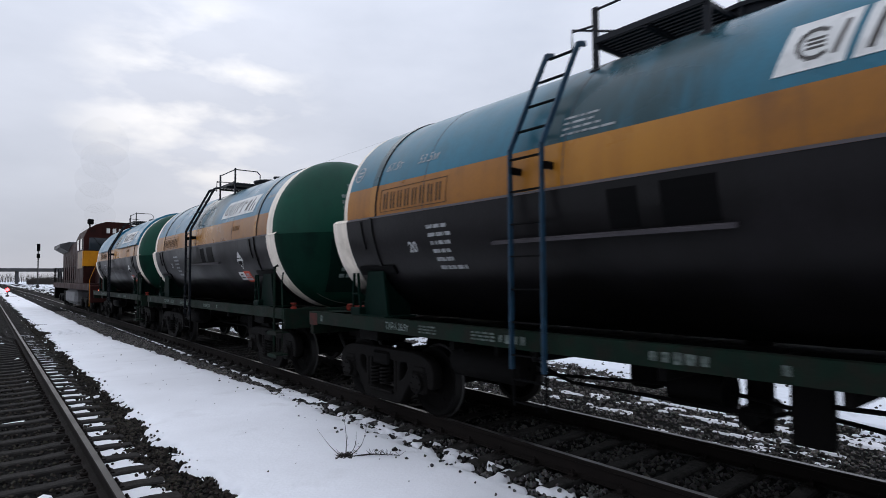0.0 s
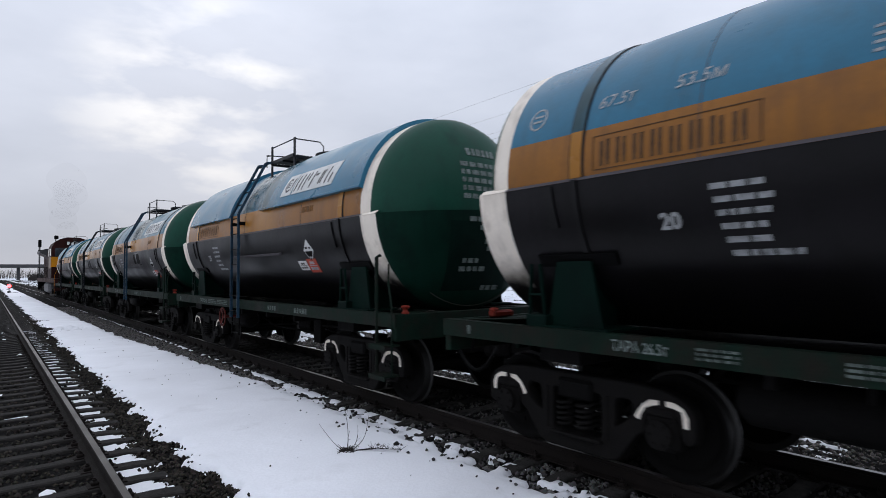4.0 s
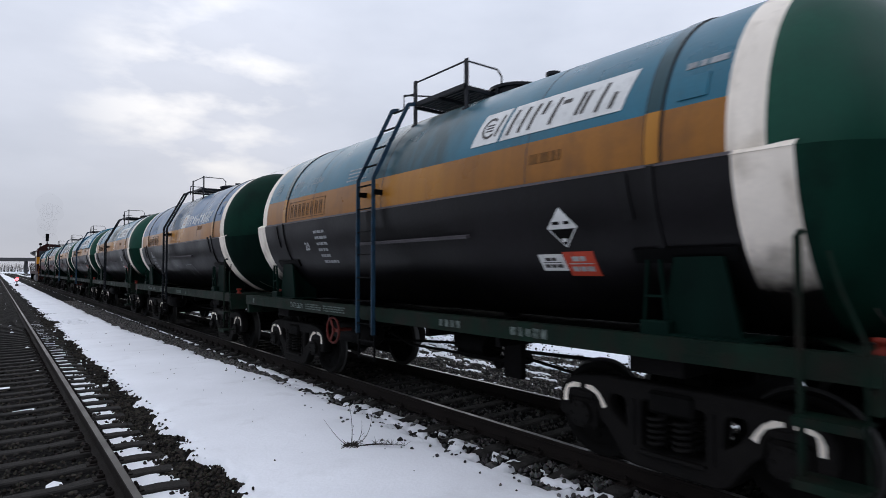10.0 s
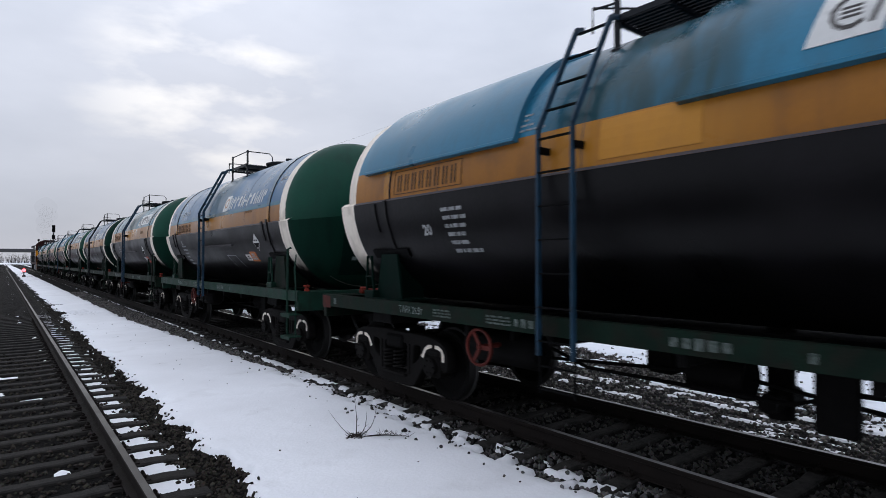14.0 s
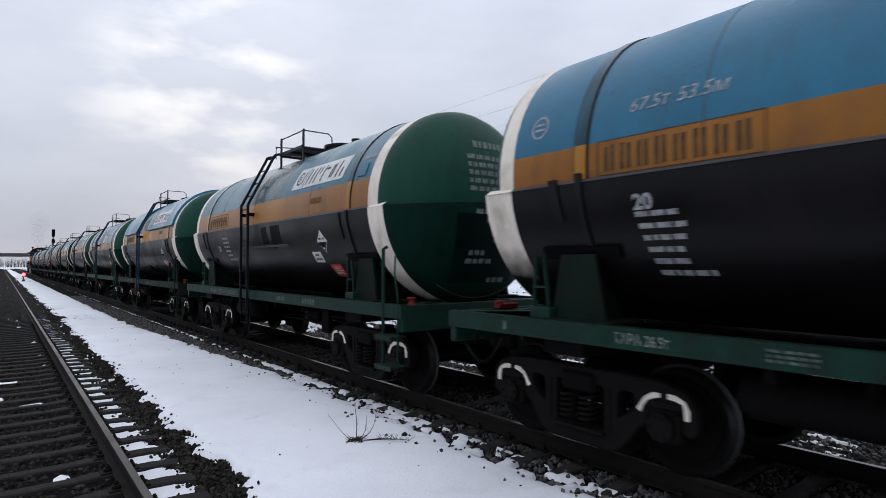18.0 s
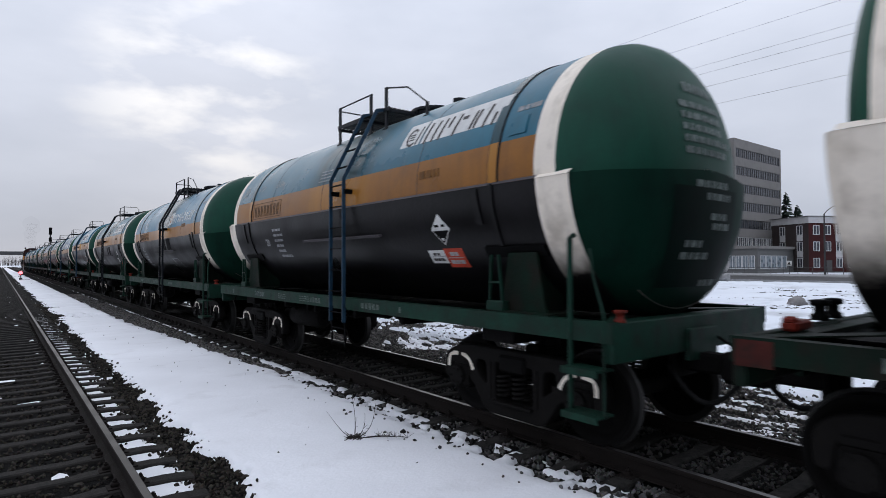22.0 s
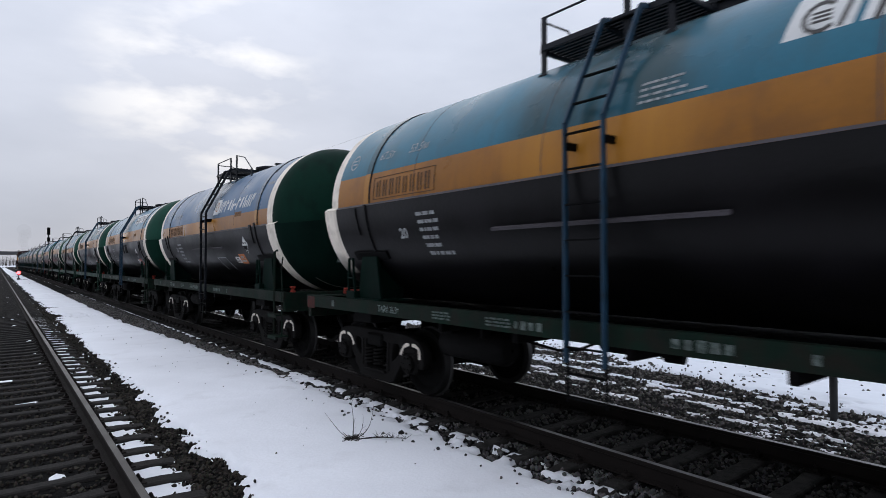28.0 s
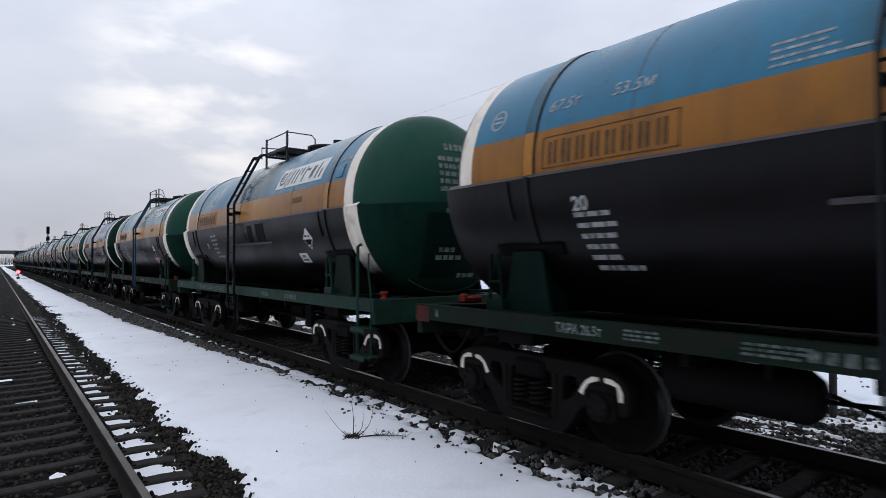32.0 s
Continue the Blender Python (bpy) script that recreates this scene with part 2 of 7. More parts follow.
# a lighter brown than the iron, for the lit outer side frames
M_CAST = mat("shaded brown cast steel", (0.0062, 0.0055, 0.0051), 0.8, 0.0, 0.4, 5, 50, 0.3, (0.0024, 0.0021, 0.0021), 0.35, spec=0.1)
M_REDDIM = mat("worn red end paint", (0.055, 0.013, 0.010), 0.6, 0, 0.4, 4, 40, 0.1, (0.006, 0.010, 0.008), 0.5, spec=0.1)
M_WHEEL = mat("shaded steel wheel", (0.0030, 0.0027, 0.0025), 0.75, 0.0, 0.35, 5, 50, 0.2, spec=0.08)
M_TREAD = mat("worn wheel rim", (0.03, 0.029, 0.028), 0.5, 0.6, 0.2, 5, 50, 0.1)
M_STEEL = mat("blue-black painted steel", (0.0045, 0.0062, 0.0095), 0.5, 0, 0.3, 4, 40, 0.1, spec=0.2)
M_LADBLUE = mat("blue painted steel", (0.011, 0.037, 0.066), 0.5, 0, 0.25, 4, 40, 0.1, (0.006, 0.008, 0.010), 0.35, spec=0.25)
M_RED = mat("faded red paint", (0.155, 0.018, 0.010), 0.6, 0, 0.25, 4, 40, 0.1, (0.02, 0.008, 0.006), 0.35, spec=0.12)
M_REDWHEEL = mat("dull red wheel paint", (0.085, 0.016, 0.012), 0.6, 0, 0.3, 4, 40, 0.1, (0.02, 0.008, 0.006), 0.4, spec=0.12)
M_SIGNRED = mat("red hazard plate", (0.44, 0.055, 0.028), 0.5, 0, 0.15, 4, 40, 0.05, (0.06, 0.012, 0.01), 0.3, spec=0.2)
M_SIGNORG = mat("orange hazard plate", (0.48, 0.14, 0.03), 0.5, 0, 0.15, 4, 40, 0.05, (0.10, 0.03, 0.01), 0.3, spec=0.2)
M_SIGNWHITE = mat("white sign paint", (0.60, 0.60, 0.585), 0.5, 0, 0.08, 4, 40, 0.05, (0.2, 0.2, 0.2), 0.25, 0.2, spec=0.2)
M_STENCIL = mat("worn stencil paint", (0.29, 0.30, 0.305), 0.6, 0, 0.3, 12, 60, 0.05, (0.02, 0.02, 0.02), 0.45, spec=0.15)
M_PRINT = mat("fresh white stencil paint", (0.34, 0.35, 0.35), 0.6, 0, 0.2, 12, 60, 0.05, (0.06, 0.06, 0.06), 0.35, spec=0.15)
M_NUMBER = mat("worn dark number paint", (0.075, 0.042, 0.022), 0.6, 0, 0.4, 9, 60, 0.05, (0.20, 0.09, 0.015), 0.35, spec=0.15)
M_FAINTDARK = mat("faded dark print", (0.14, 0.062, 0.016), 0.6, 0, 0.3, 12, 60, 0.05, spec=0.15)
M_FAINT = mat("faint worn stencil", (0.095, 0.115, 0.105), 0.6, 0, 0.45, 12, 60, 0.05, (0.006, 0.02, 0.014), 0.6, spec=0.1)
M_NOTICE = mat("worn white notice paint", (0.17, 0.20, 0.19), 0.6, 0, 0.4, 12, 60, 0.05, (0.006, 0.03, 0.02), 0.5, spec=0.1)
M_DARKTXT = mat("dark lettering paint", (0.035, 0.03, 0.027), 0.6, 0, 0.3, 12, 60, 0.05)
M_RUBBER = mat("black rubber", (0.005, 0.005, 0.005), 0.7, 0, 0.2, 6, 50, 0.1, spec=0.15)


# ---- small builders ----
def mesh_of(bm, name, mats, smooth=0.0):
    me = bpy.data.meshes.new(name)
    if smooth:
        for f in bm.faces:
            f.smooth = True
        for e in bm.edges:
            if len(e.link_faces) == 2 and e.calc_face_angle(0) > radians(smooth):
                e.smooth = False
    bm.to_mesh(me)
    bm.free()
    for m in mats if isinstance(mats, (list, tuple)) else [mats]:
        me.materials.append(m)
    return me


def part(name, me, parent, label="", m=None):
    ob = new(name, me)
    ob.parent = parent
    if m is not None:
        ob.matrix_basis = m
    return tagged(ob, label)


def empty(name, m, label, category, group="", kind=""):
    ob = new(name)
    ob.matrix_basis = m
    ob.empty_display_size = 0.2
    return tagged(ob, label, category, group, kind)


def box(bm, c, s, bevel=0.0, m=None, idx=0):
    r = bmesh.ops.create_cube(bm, size=1.0, matrix=(m or Matrix()) @ Matrix.Translation(c) @ Matrix.Diagonal((*s, 1)))
    fs = {f for v in r["verts"] for f in v.link_faces}
    for f in fs:
        f.material_index = idx
    if bevel:
        es = list({e for f in fs for e in f.edges})
        bmesh.ops.bevel(bm, geom=es, offset=bevel, segments=1, affect="EDGES", clamp_overlap=True)
    return fs


def rod(bm, a, b, r, seg=8, r2=None, idx=0, caps=True):
    a, b = Vector(a), Vector(b)
    d = b - a
    q = d.to_track_quat("Z", "Y").to_matrix().to_4x4()
    res = bmesh.ops.create_cone(bm, cap_ends=caps, segments=seg, radius1=r, radius2=r if r2 is None else r2, depth=d.length, matrix=Matrix.Translation((a + b) / 2) @ q)
    for v in res["verts"]:
        for f in v.link_faces:
            f.material_index = idx


def beam(bm, a, b, w, t, up=(1, 0, 0), idx=0):
    """A flat bar from a to b: t thick along `up`, w wide across."""
    a, b, up = Vector(a), Vector(b), Vector(up).normalized()
    d = (b - a).normalized()
    s = d.cross(up).normalized()
    vs = [bm.verts.new(p + s * i * w / 2 + up * j * t / 2) for p in (a, b) for i, j in ((-1, -1), (1, -1), (1, 1), (-1, 1))]
    for q in ((0, 1, 2, 3), (7, 6, 5, 4), (0, 4, 5, 1), (1, 5, 6, 2), (2, 6, 7, 3), (3, 7, 4, 0)):
        f = bm.faces.new([vs[i] for i in q])
        f.material_index = idx


def tube(bm, pts, r, seg=6, idx=0):
    """One continuous round bar along a line of points."""
    pts = [Vector(p) for p in pts]
    rows, side = [], None
    for i, p in enumerate(pts):
        d = (pts[min(i + 1, len(pts) - 1)] - pts[max(i - 1, 0)]).normalized()
        if side is None:
            side = d.orthogonal().normalized()
        side = (side - d * side.dot(d)).normalized()
        up = d.cross(side)
        rows.append([bm.verts.new(p + (side * math.cos(2 * math.pi * k / seg) + up * math.sin(2 * math.pi * k / seg)) * r) for k in range(seg)])
    fs = [bm.faces.new((a[k], a[(k + 1) % seg], b[(k + 1) % seg], b[k])) for a, b in zip(rows, rows[1:]) for k in range(seg)]
    fs += [bm.faces.new(rows[0][::-1]), bm.faces.new(rows[-1])]
    for f in fs:
        f.material_index = idx


def prism(bm, outline, axis, lo, hi, idx=0):
    """A closed outline in the two other axes, pushed from lo to hi along `axis`."""
    def p(u, v, w):
        return {"x": (w, u, v), "y": (u, w, v), "z": (u, v, w)}[axis]
    a = [bm.verts.new(p(u, v, lo)) for u, v in outline]
    b = [bm.verts.new(p(u, v, hi)) for u, v in outline]
    fs = [bm.faces.new(a), bm.faces.new(b)]
    n = len(a)
    for i in range(n):
        fs.append(bm.faces.new((a[i], a[(i + 1) % n], b[(i + 1) % n], b[i])))
    for f in fs:
        f.material_index = idx
    bmesh.ops.recalc_face_normals(bm, faces=fs)
    return fs


def lathe(bm, prof, seg, axis="y", a0=0.0, a1=2 * math.pi, pick=None, centre=(0, 0)):
    """Turns a profile of (along, radius) about an axis; pick(along, radius, angle) chooses the material."""
    full = abs(a1 - a0 - 2 * math.pi) < 1e-6
    n = seg if full else seg + 1
    rows = []
    for s, r in prof:
        row = []
        for i in range(n):
            a = a0 + (a1 - a0) * i / seg
            u, v = centre[0] + r * math.cos(a), centre[1] + r * math.sin(a)
            row.append(bm.verts.new((u, s, v) if axis == "y" else (s, u, v)))
        rows.append(row)
    for j in range(len(rows) - 1):
        for i in range(seg):
            k = (i + 1) % n
            f = bm.faces.new((rows[j][i], rows[j][k], rows[j + 1][k], rows[j + 1][i]))
            if pick:
                a = a0 + (a1 - a0) * (i + 0.5) / seg
                f.material_index = pick((prof[j][0] + prof[j + 1][0]) / 2, (prof[j][1] + prof[j + 1][1]) / 2, a)
    return rows


MESHES = {}


def shared(key, build):
    if key not in MESHES:
        MESHES[key] = build()
    return MESHES[key]


# ---- plan: distances across the tracks, along them, and heights ----
RAIL_Z = 0.18
LEFT_X, TRAIN_X = 0.177, 5.698
HALF = 0.797


def hashed(i, j, seed):
    h = (i.astype(np.int64) * 374761393 + j.astype(np.int64) * 668265263 + seed * 974711) & 0x7FFFFFFF
    h = ((h ^ (h >> 13)) * 1274126177) & 0x7FFFFFFF
    return ((h ^ (h >> 16)) & 0xFFFF) / 65535.0


def vnoise(x, y, seed=0):
    i, j = np.floor(x), np.floor(y)
    u, v = x - i, y - j
    u, v = u * u * (3 - 2 * u), v * v * (3 - 2 * v)
    a, b = hashed(i, j, seed), hashed(i + 1, j, seed)
    c, d = hashed(i, j + 1, seed), hashed(i + 1, j + 1, seed)
    return (a * (1 - u) + b * u) * (1 - v) + (c * (1 - u) + d * u) * v


def fbm(x, y, seed=0, octaves=4):
    s, k, tot = np.zeros_like(x, dtype=float), 1.0, 0.0
    for o in range(octaves):
        s = s + k * vnoise(x * 2 ** o, y * 2 ** o, seed + o)
        tot += k
        k *= 0.55
    return s / tot


def step(v, lo, hi):
    t = np.clip((v - lo) / (hi - lo), 0, 1)
    return t * t * (3 - 2 * t)


def snow_height(x, y):
    """The snow's surface: a smooth sheet between the tracks, thin and broken over the ballast, full again out in the field."""
    n = fbm(x * 1.6, y * 1.6, 3) - 0.5
    f = fbm(x * 6, y * 6, 11, 3) - 0.5
    g = fbm(x * 11, y * 9, 61, 2)
    xe = x + 0.34 * n + 0.30 * f + 0.12 * (g - 0.5)
    away = 0.20 * step(y, 11, 15) + 0.45 * step(y, 15, 24)
    mid = step(xe, 1.74, 1.92) * (1 - step(xe + away, 4.05, 4.35))
    ends = step(x + 0.10 * f, 1.02, 1.08) * (1 - step(x + 0.5 * f, 1.42, 1.54))
    edge = 0.9 * step(x, 3.7, 4.0) * (1 - step(x, 4.45, 4.75)) * step(g + 0.25 * n, 0.54, 0.60) * (1 - step(y, 9.5, 12.5))
    flecks = 0.8 * step(x, 1.3, 1.5) * (1 - step(x, 2.0, 2.2)) * step(g + 0.2 * n, 0.72, 0.76)
    far = step(x + 0.2 * f, 7.08, 7.14) * (1 - step(x + 0.4 * f, 7.24, 7.36)) * step(g + 0.5 * n, 0.30, 0.42)
    fine = 0.34 * fbm(x * 0.9, y * 0.5, 21, 2) + 0.33 * fbm(x * 3.2, y * 1.4, 23, 3) + 0.33 * fbm(x * 8.5, y * 2.4, 29, 2)
    broken = step(x, 7.5, 7.9) * step(fine + 0.010 * np.clip(x - 8, 0, 14), 0.572, 0.606)
    rim = x - 8.85 - 0.24 * np.clip(y, 0, 9) + 0.5 * n + 0.5 * f
    field = 0.75 * step(rim, -0.1, 0.25) * (1 - 0.7 * step(fbm(x * 3, y * 1.2, 37, 3), 0.70, 0.76) * (1 - step(rim, 0.8, 2.2)))
    streak = 0.56 * step(x + 0.2 * f, 7.22, 7.34) * step(0.6 * fbm(x * 4.5, y * 0.7, 23, 3) + 0.4 * fbm(x * 9, y * 5, 29, 3) + 0.05 * (1 - step(y, 3, 5)), 0.595, 0.63)
    close = 1 - step(y + 2 * n, 10, 13)
    broken = broken * (1 - close) + np.maximum(field, streak) * close
    left = (1 - step(x + n, -4.5, -3.4))
    narrow = 0.07 * step(y, 10, 14)
    line = 0.86 * step(x + 0.14 * f + 0.12 * n - narrow, 4.33, 4.40) * (1 - step(x + 0.10 * f + narrow, 4.56, 4.63)) * step(y, 5.0, 7.0) * np.maximum(step(f + 0.7 * n + 0.5, 0.34, 0.44), 0.9 * step(y, 11, 14))
    cover = np.clip(np.maximum.reduce([mid, line, edge, flecks, 0.7 * far, broken, left]), 0, 1)
    dark = step(fbm(x * 0.7, y * 0.7, 31), 0.60, 0.68) * step(y, 30, 34) * 0.8
    dark = np.maximum(dark, 0.95 * step(y + 2 * n, 25.5, 26.3) * (1 - step(y + 2 * n, 27.6, 28.6)) * (1 - step(xe, 3.0, 3.5)) * step(f + 0.5, 0.3, 0.6))
    z = -0.13 + 0.145 * cover * (1 - 1.05 * dark) + 0.02 * n * cover + 0.006 * f * cover
    z = np.maximum(z, -0.13 + (0.100 + 0.03 * f) * ends)
    patch = step(fbm(x * 2.2, y * 2.2, 77), 0.70, 0.74) * (np.abs(x - LEFT_X) < 0.7)
    return np.maximum(z, -0.13 + 0.12 * patch)


def ballast_height(x, y):
    b = -0.045 + 0.03 * (fbm(x * 5, y * 5, 51, 3) - 0.5)
    d = np.minimum(np.abs(x - LEFT_X), np.abs(x - TRAIN_X))
    return b - 0.03 * step(d, 1.5, 2.4)


def grid_mesh(name, xs, ys, height, mats, pick=None):
    gx, gy = np.meshgrid(xs, ys)
    z = height(gx, gy)
    co = np.stack([gx, gy, z], -1).reshape(-1, 3)
    nx, ny = len(xs), len(ys)
    i = np.arange(nx * ny).reshape(ny, nx)
    q = np.stack([i[:-1, :-1], i[:-1, 1:], i[1:, 1:], i[1:, :-1]], -1).reshape(-1, 4)
    me = bpy.data.meshes.new(name)
    me.from_pydata(co.tolist(), [], q.tolist())
    for m in mats:
        me.materials.append(m)
    me.polygons.foreach_set("use_smooth", np.ones(len(q), dtype=bool))
    if pick is not None:
        cx = (gx[:-1, :-1] + gx[1:, 1:]) / 2
        cy = (gy[:-1, :-1] + gy[1:, 1:]) / 2
        me.polygons.foreach_set("material_index", pick(cx, cy).astype(np.int32).ravel())
    me.update()
    return me


def setting(name, me, label, category="", kind="structure"):
    return tagged(new(name, me), label, category or name, kind=kind)


xs = np.unique(np.concatenate([np.array([-2500, -900, -300, -120, -60, -30, -15, -8]), np.arange(-5, 0.9, 0.25), np.arange(0.9, 10.4, 0.055), np.arange(10.4, 16, 0.10), np.arange(16, 56, 1.0), np.array([56, 70, 84, 86, 100, 140, 200, 320, 500, 900, 2500])]))
ys = np.unique(np.concatenate([np.array([-2500, -800, -250, -80, -30, -12]), np.arange(-6, 1.5, 0.3), np.arange(1.5, 14, 0.055), np.arange(14, 34, 0.14), np.arange(34, 90, 0.6), np.arange(90, 240, 4), np.array([260, 300, 360, 450, 600, 900, 1500, 2500])]))
ground = setting("ground", grid_mesh("ground", xs, ys, snow_height, [M_SNOW, M_FIELD], lambda x, y: x > 9.0), "trampled white snow sheet with dark bare patches", "ground")

bx = np.concatenate([np.arange(-6.0, 2.79, 0.12)])
by = np.concatenate([np.arange(-8, 20, 0.12), np.arange(20, 60, 0.5), np.arange(60, 420, 6)])
setting("ballast_bed", grid_mesh("ballast_bed", bx, by, ballast_height, [M_BALLAST]), "dark grey crushed-stone ballast under the track", "ballast")
bx = np.concatenate([np.arange(2.8, 9.0, 0.12), np.arange(9, 24, 0.5)])
setting("ballast_bed", grid_mesh("ballast_bed", bx, by, ballast_height, [M_BALLAST]), "grey crushed-stone ballast under the train", "ballast")


# ---- tracks ----
def rail_profile():
    return [(-0.075, 0.0), (0.075, 0.0), (0.075, 0.012), (0.012, 0.03), (0.010, 0.13), (0.036, 0.142), (0.037, 0.172), (0.030, 0.179), (-0.030, 0.179), (-0.037, 0.172), (-0.036, 0.142), (-0.010, 0.13), (-0.012, 0.03), (-0.075, 0.012)]


def rail_mesh(lo, hi, head):
    bm = bmesh.new()
    out = rail_profile()
    steps = [lo, 0, 10, 25, 60, 120, 250, hi]
    rows = [[bm.verts.new((u, s, v)) for u, v in out] for s in steps]
    n = len(out)
    for a, b in zip(rows, rows[1:]):
        for i in range(n):
            f = bm.faces.new((a[i], a[(i + 1) % n], b[(i + 1) % n], b[i]))
            f.material_index = 1 if i == 7 else 0
    bmesh.ops.recalc_face_normals(bm, faces=bm.faces)
    return mesh_of(bm, "rail", [M_RAIL, head])


def sleeper_mesh(material):
    """A pre-stressed concrete sleeper: wide sloped ends, rail seats and a lower waist."""
    bm = bmesh.new()
    secs = [(-1.35, 0.13, 0.105, -0.02), (-1.10, 0.13, 0.10, 0.0), (-0.55, 0.13, 0.095, 0.0), (-0.40, 0.12, 0.085, -0.012), (0.40, 0.12, 0.085, -0.012), (0.55, 0.13, 0.095, 0.0), (1.10, 0.13, 0.10, 0.0), (1.35, 0.13, 0.105, -0.02)]
    rows = []
    for x, wb, wt_, z in secs:
        rows.append([bm.verts.new(p) for p in ((x, -wb, -0.2), (x, wb, -0.2), (x, wt_, z - 0.012), (x, wt_ - 0.02, z), (x, -wt_ + 0.02, z), (x, -wt_, z - 0.012))])
    for a, b in zip(rows, rows[1:]):
        for i in range(6):
            bm.faces.new((a[i], a[(i + 1) % 6], b[(i + 1) % 6], b[i]))
    bm.faces.new(rows[0])
    bm.faces.new(rows[-1])
    bmesh.ops.recalc_face_normals(bm, faces=bm.faces)
    return mesh_of(bm, "sleeper", material)


def clip_mesh():
    """The plate, clamp and bolts that hold a rail on its sleeper."""
    bm = bmesh.new()
    box(bm, (0, 0, 0.006), (0.34, 0.15, 0.012))
    for s in (-1, 1):
        box(bm, (s * 0.105, 0, 0.03), (0.07, 0.07, 0.035), 0.008)
        rod(bm, (s * 0.105, 0, 0.04), (s * 0.105, 0, 0.085), 0.014, 6)
        rod(bm, (s * 0.105, 0, 0.055), (s * 0.105, 0, 0.07), 0.024, 6)
    return mesh_of(bm, "rail_clip", M_RAIL)


def build_track(name, x, label, head, conc):
    track = empty(name, pose(x, 0, 0), label, "railway track", "tracks", "structure")
    rm = rail_mesh(-30, 420, head)
    for s in (-1, 1):
        part("rail", rm, track, "rusty steel rail with a worn bright head", pose(s * HALF, 0, 0.001))
    sm, cm = sleeper_mesh(conc), shared("clip", clip_mesh)
    rnd = random.Random(5)
    for i in range(-6, 210):
        y = 0.55 * i + rnd.uniform(-0.02, 0.02)
        part("sleeper", sm, track, "", pose(rnd.uniform(-0.02, 0.02), y, 0, 0, 0, rnd.uniform(-0.5, 0.5)))
        if i < 45:
            for s in (-1, 1):
                part("rail_clip", cm, track, "", pose(s * HALF, y, 0.0))
    bm = bmesh.new()
    for i in range(210, 560):
        box(bm, (0, 0.55 * i, -0.08), (2.7, 0.24, 0.16))
    tagged(part("sleeper_row", mesh_of(bm, "sleeper_row", M_CONC), track, "far concrete sleepers"), kind="stuff")
    return track


build_track("track_west", LEFT_X, "empty railway track with rusty rails on concrete sleepers", M_RAILDULL, M_CONC)
build_track("track_east", TRAIN_X, "railway track carrying the tank train, rusty rails", M_RAILTOP, M_CONC2)


def rubble(name, n, region, sizes, keep, material, label, lift=0.0):
    """Many small broken stones lying on the ballast and the snow's edge, as one piece of stuff."""
    rng = np.random.default_rng(7 + n)
    x = rng.uniform(region[0], region[1], n)
    y = region[2] + (region[3] - region[2]) * rng.uniform(0, 1, n) ** 1.5
    ok = keep(x, y, rng)
    x, y = x[ok], y[ok]
    n = len(x)
    ico = np.array([(0, 0, 1), (0.9, 0, 0.3), (0.25, 0.85, 0.35), (-0.75, 0.5, 0.25), (-0.7, -0.55, 0.35), (0.3, -0.85, 0.3), (0.6, 0.5, -0.5), (-0.3, 0.7, -0.5), (-0.8, 0, -0.5), (-0.2, -0.75, -0.5), (0.65, -0.45, -0.5)])
    tri = np.array([(0, 1, 2), (0, 2, 3), (0, 3, 4), (0, 4, 5), (0, 5, 1), (1, 6, 2), (2, 6, 7), (2, 7, 3), (3, 7, 8), (3, 8, 4), (4, 8, 9), (4, 9, 5), (5, 9, 10), (5, 10, 1), (1, 10, 6)])
    v = ico[None] + rng.normal(0, 0.16, (n, 11, 3))
    size = rng.uniform(sizes[0], sizes[1], n) * rng.uniform(0.6, 1.2, n)
    v = v * size[:, None, None] * rng.uniform(0.6, 1.2, (n, 1, 3))
    a = rng.uniform(0, 6.283, n)
    c, s = np.cos(a)[:, None], np.sin(a)[:, None]
    vx, vy = v[..., 0] * c - v[..., 1] * s, v[..., 0] * s + v[..., 1] * c
    base = np.maximum(ballast_height(x, y), snow_height(x, y)) + size * 0.25 + lift
    co = np.stack([vx + x[:, None], vy + y[:, None], v[..., 2] + base[:, None]], -1).reshape(-1, 3)
    fa = (tri[None] + (np.arange(n) * 11)[:, None, None]).reshape(-1, 3)
    me = bpy.data.meshes.new(name)
    me.from_pydata(co.tolist(), [], fa.tolist())
    me.materials.append(material)
    me.update()
    return setting(name, me, label, "gravel", "stuff")


def bare(x, y, rng):
    return (snow_height(x, y) < ballast_height(x, y) + 0.01) & (np.abs(np.abs(x - LEFT_X) - HALF) > 0.06) & (np.abs(np.abs(x - TRAIN_X) - HALF) > 0.06)


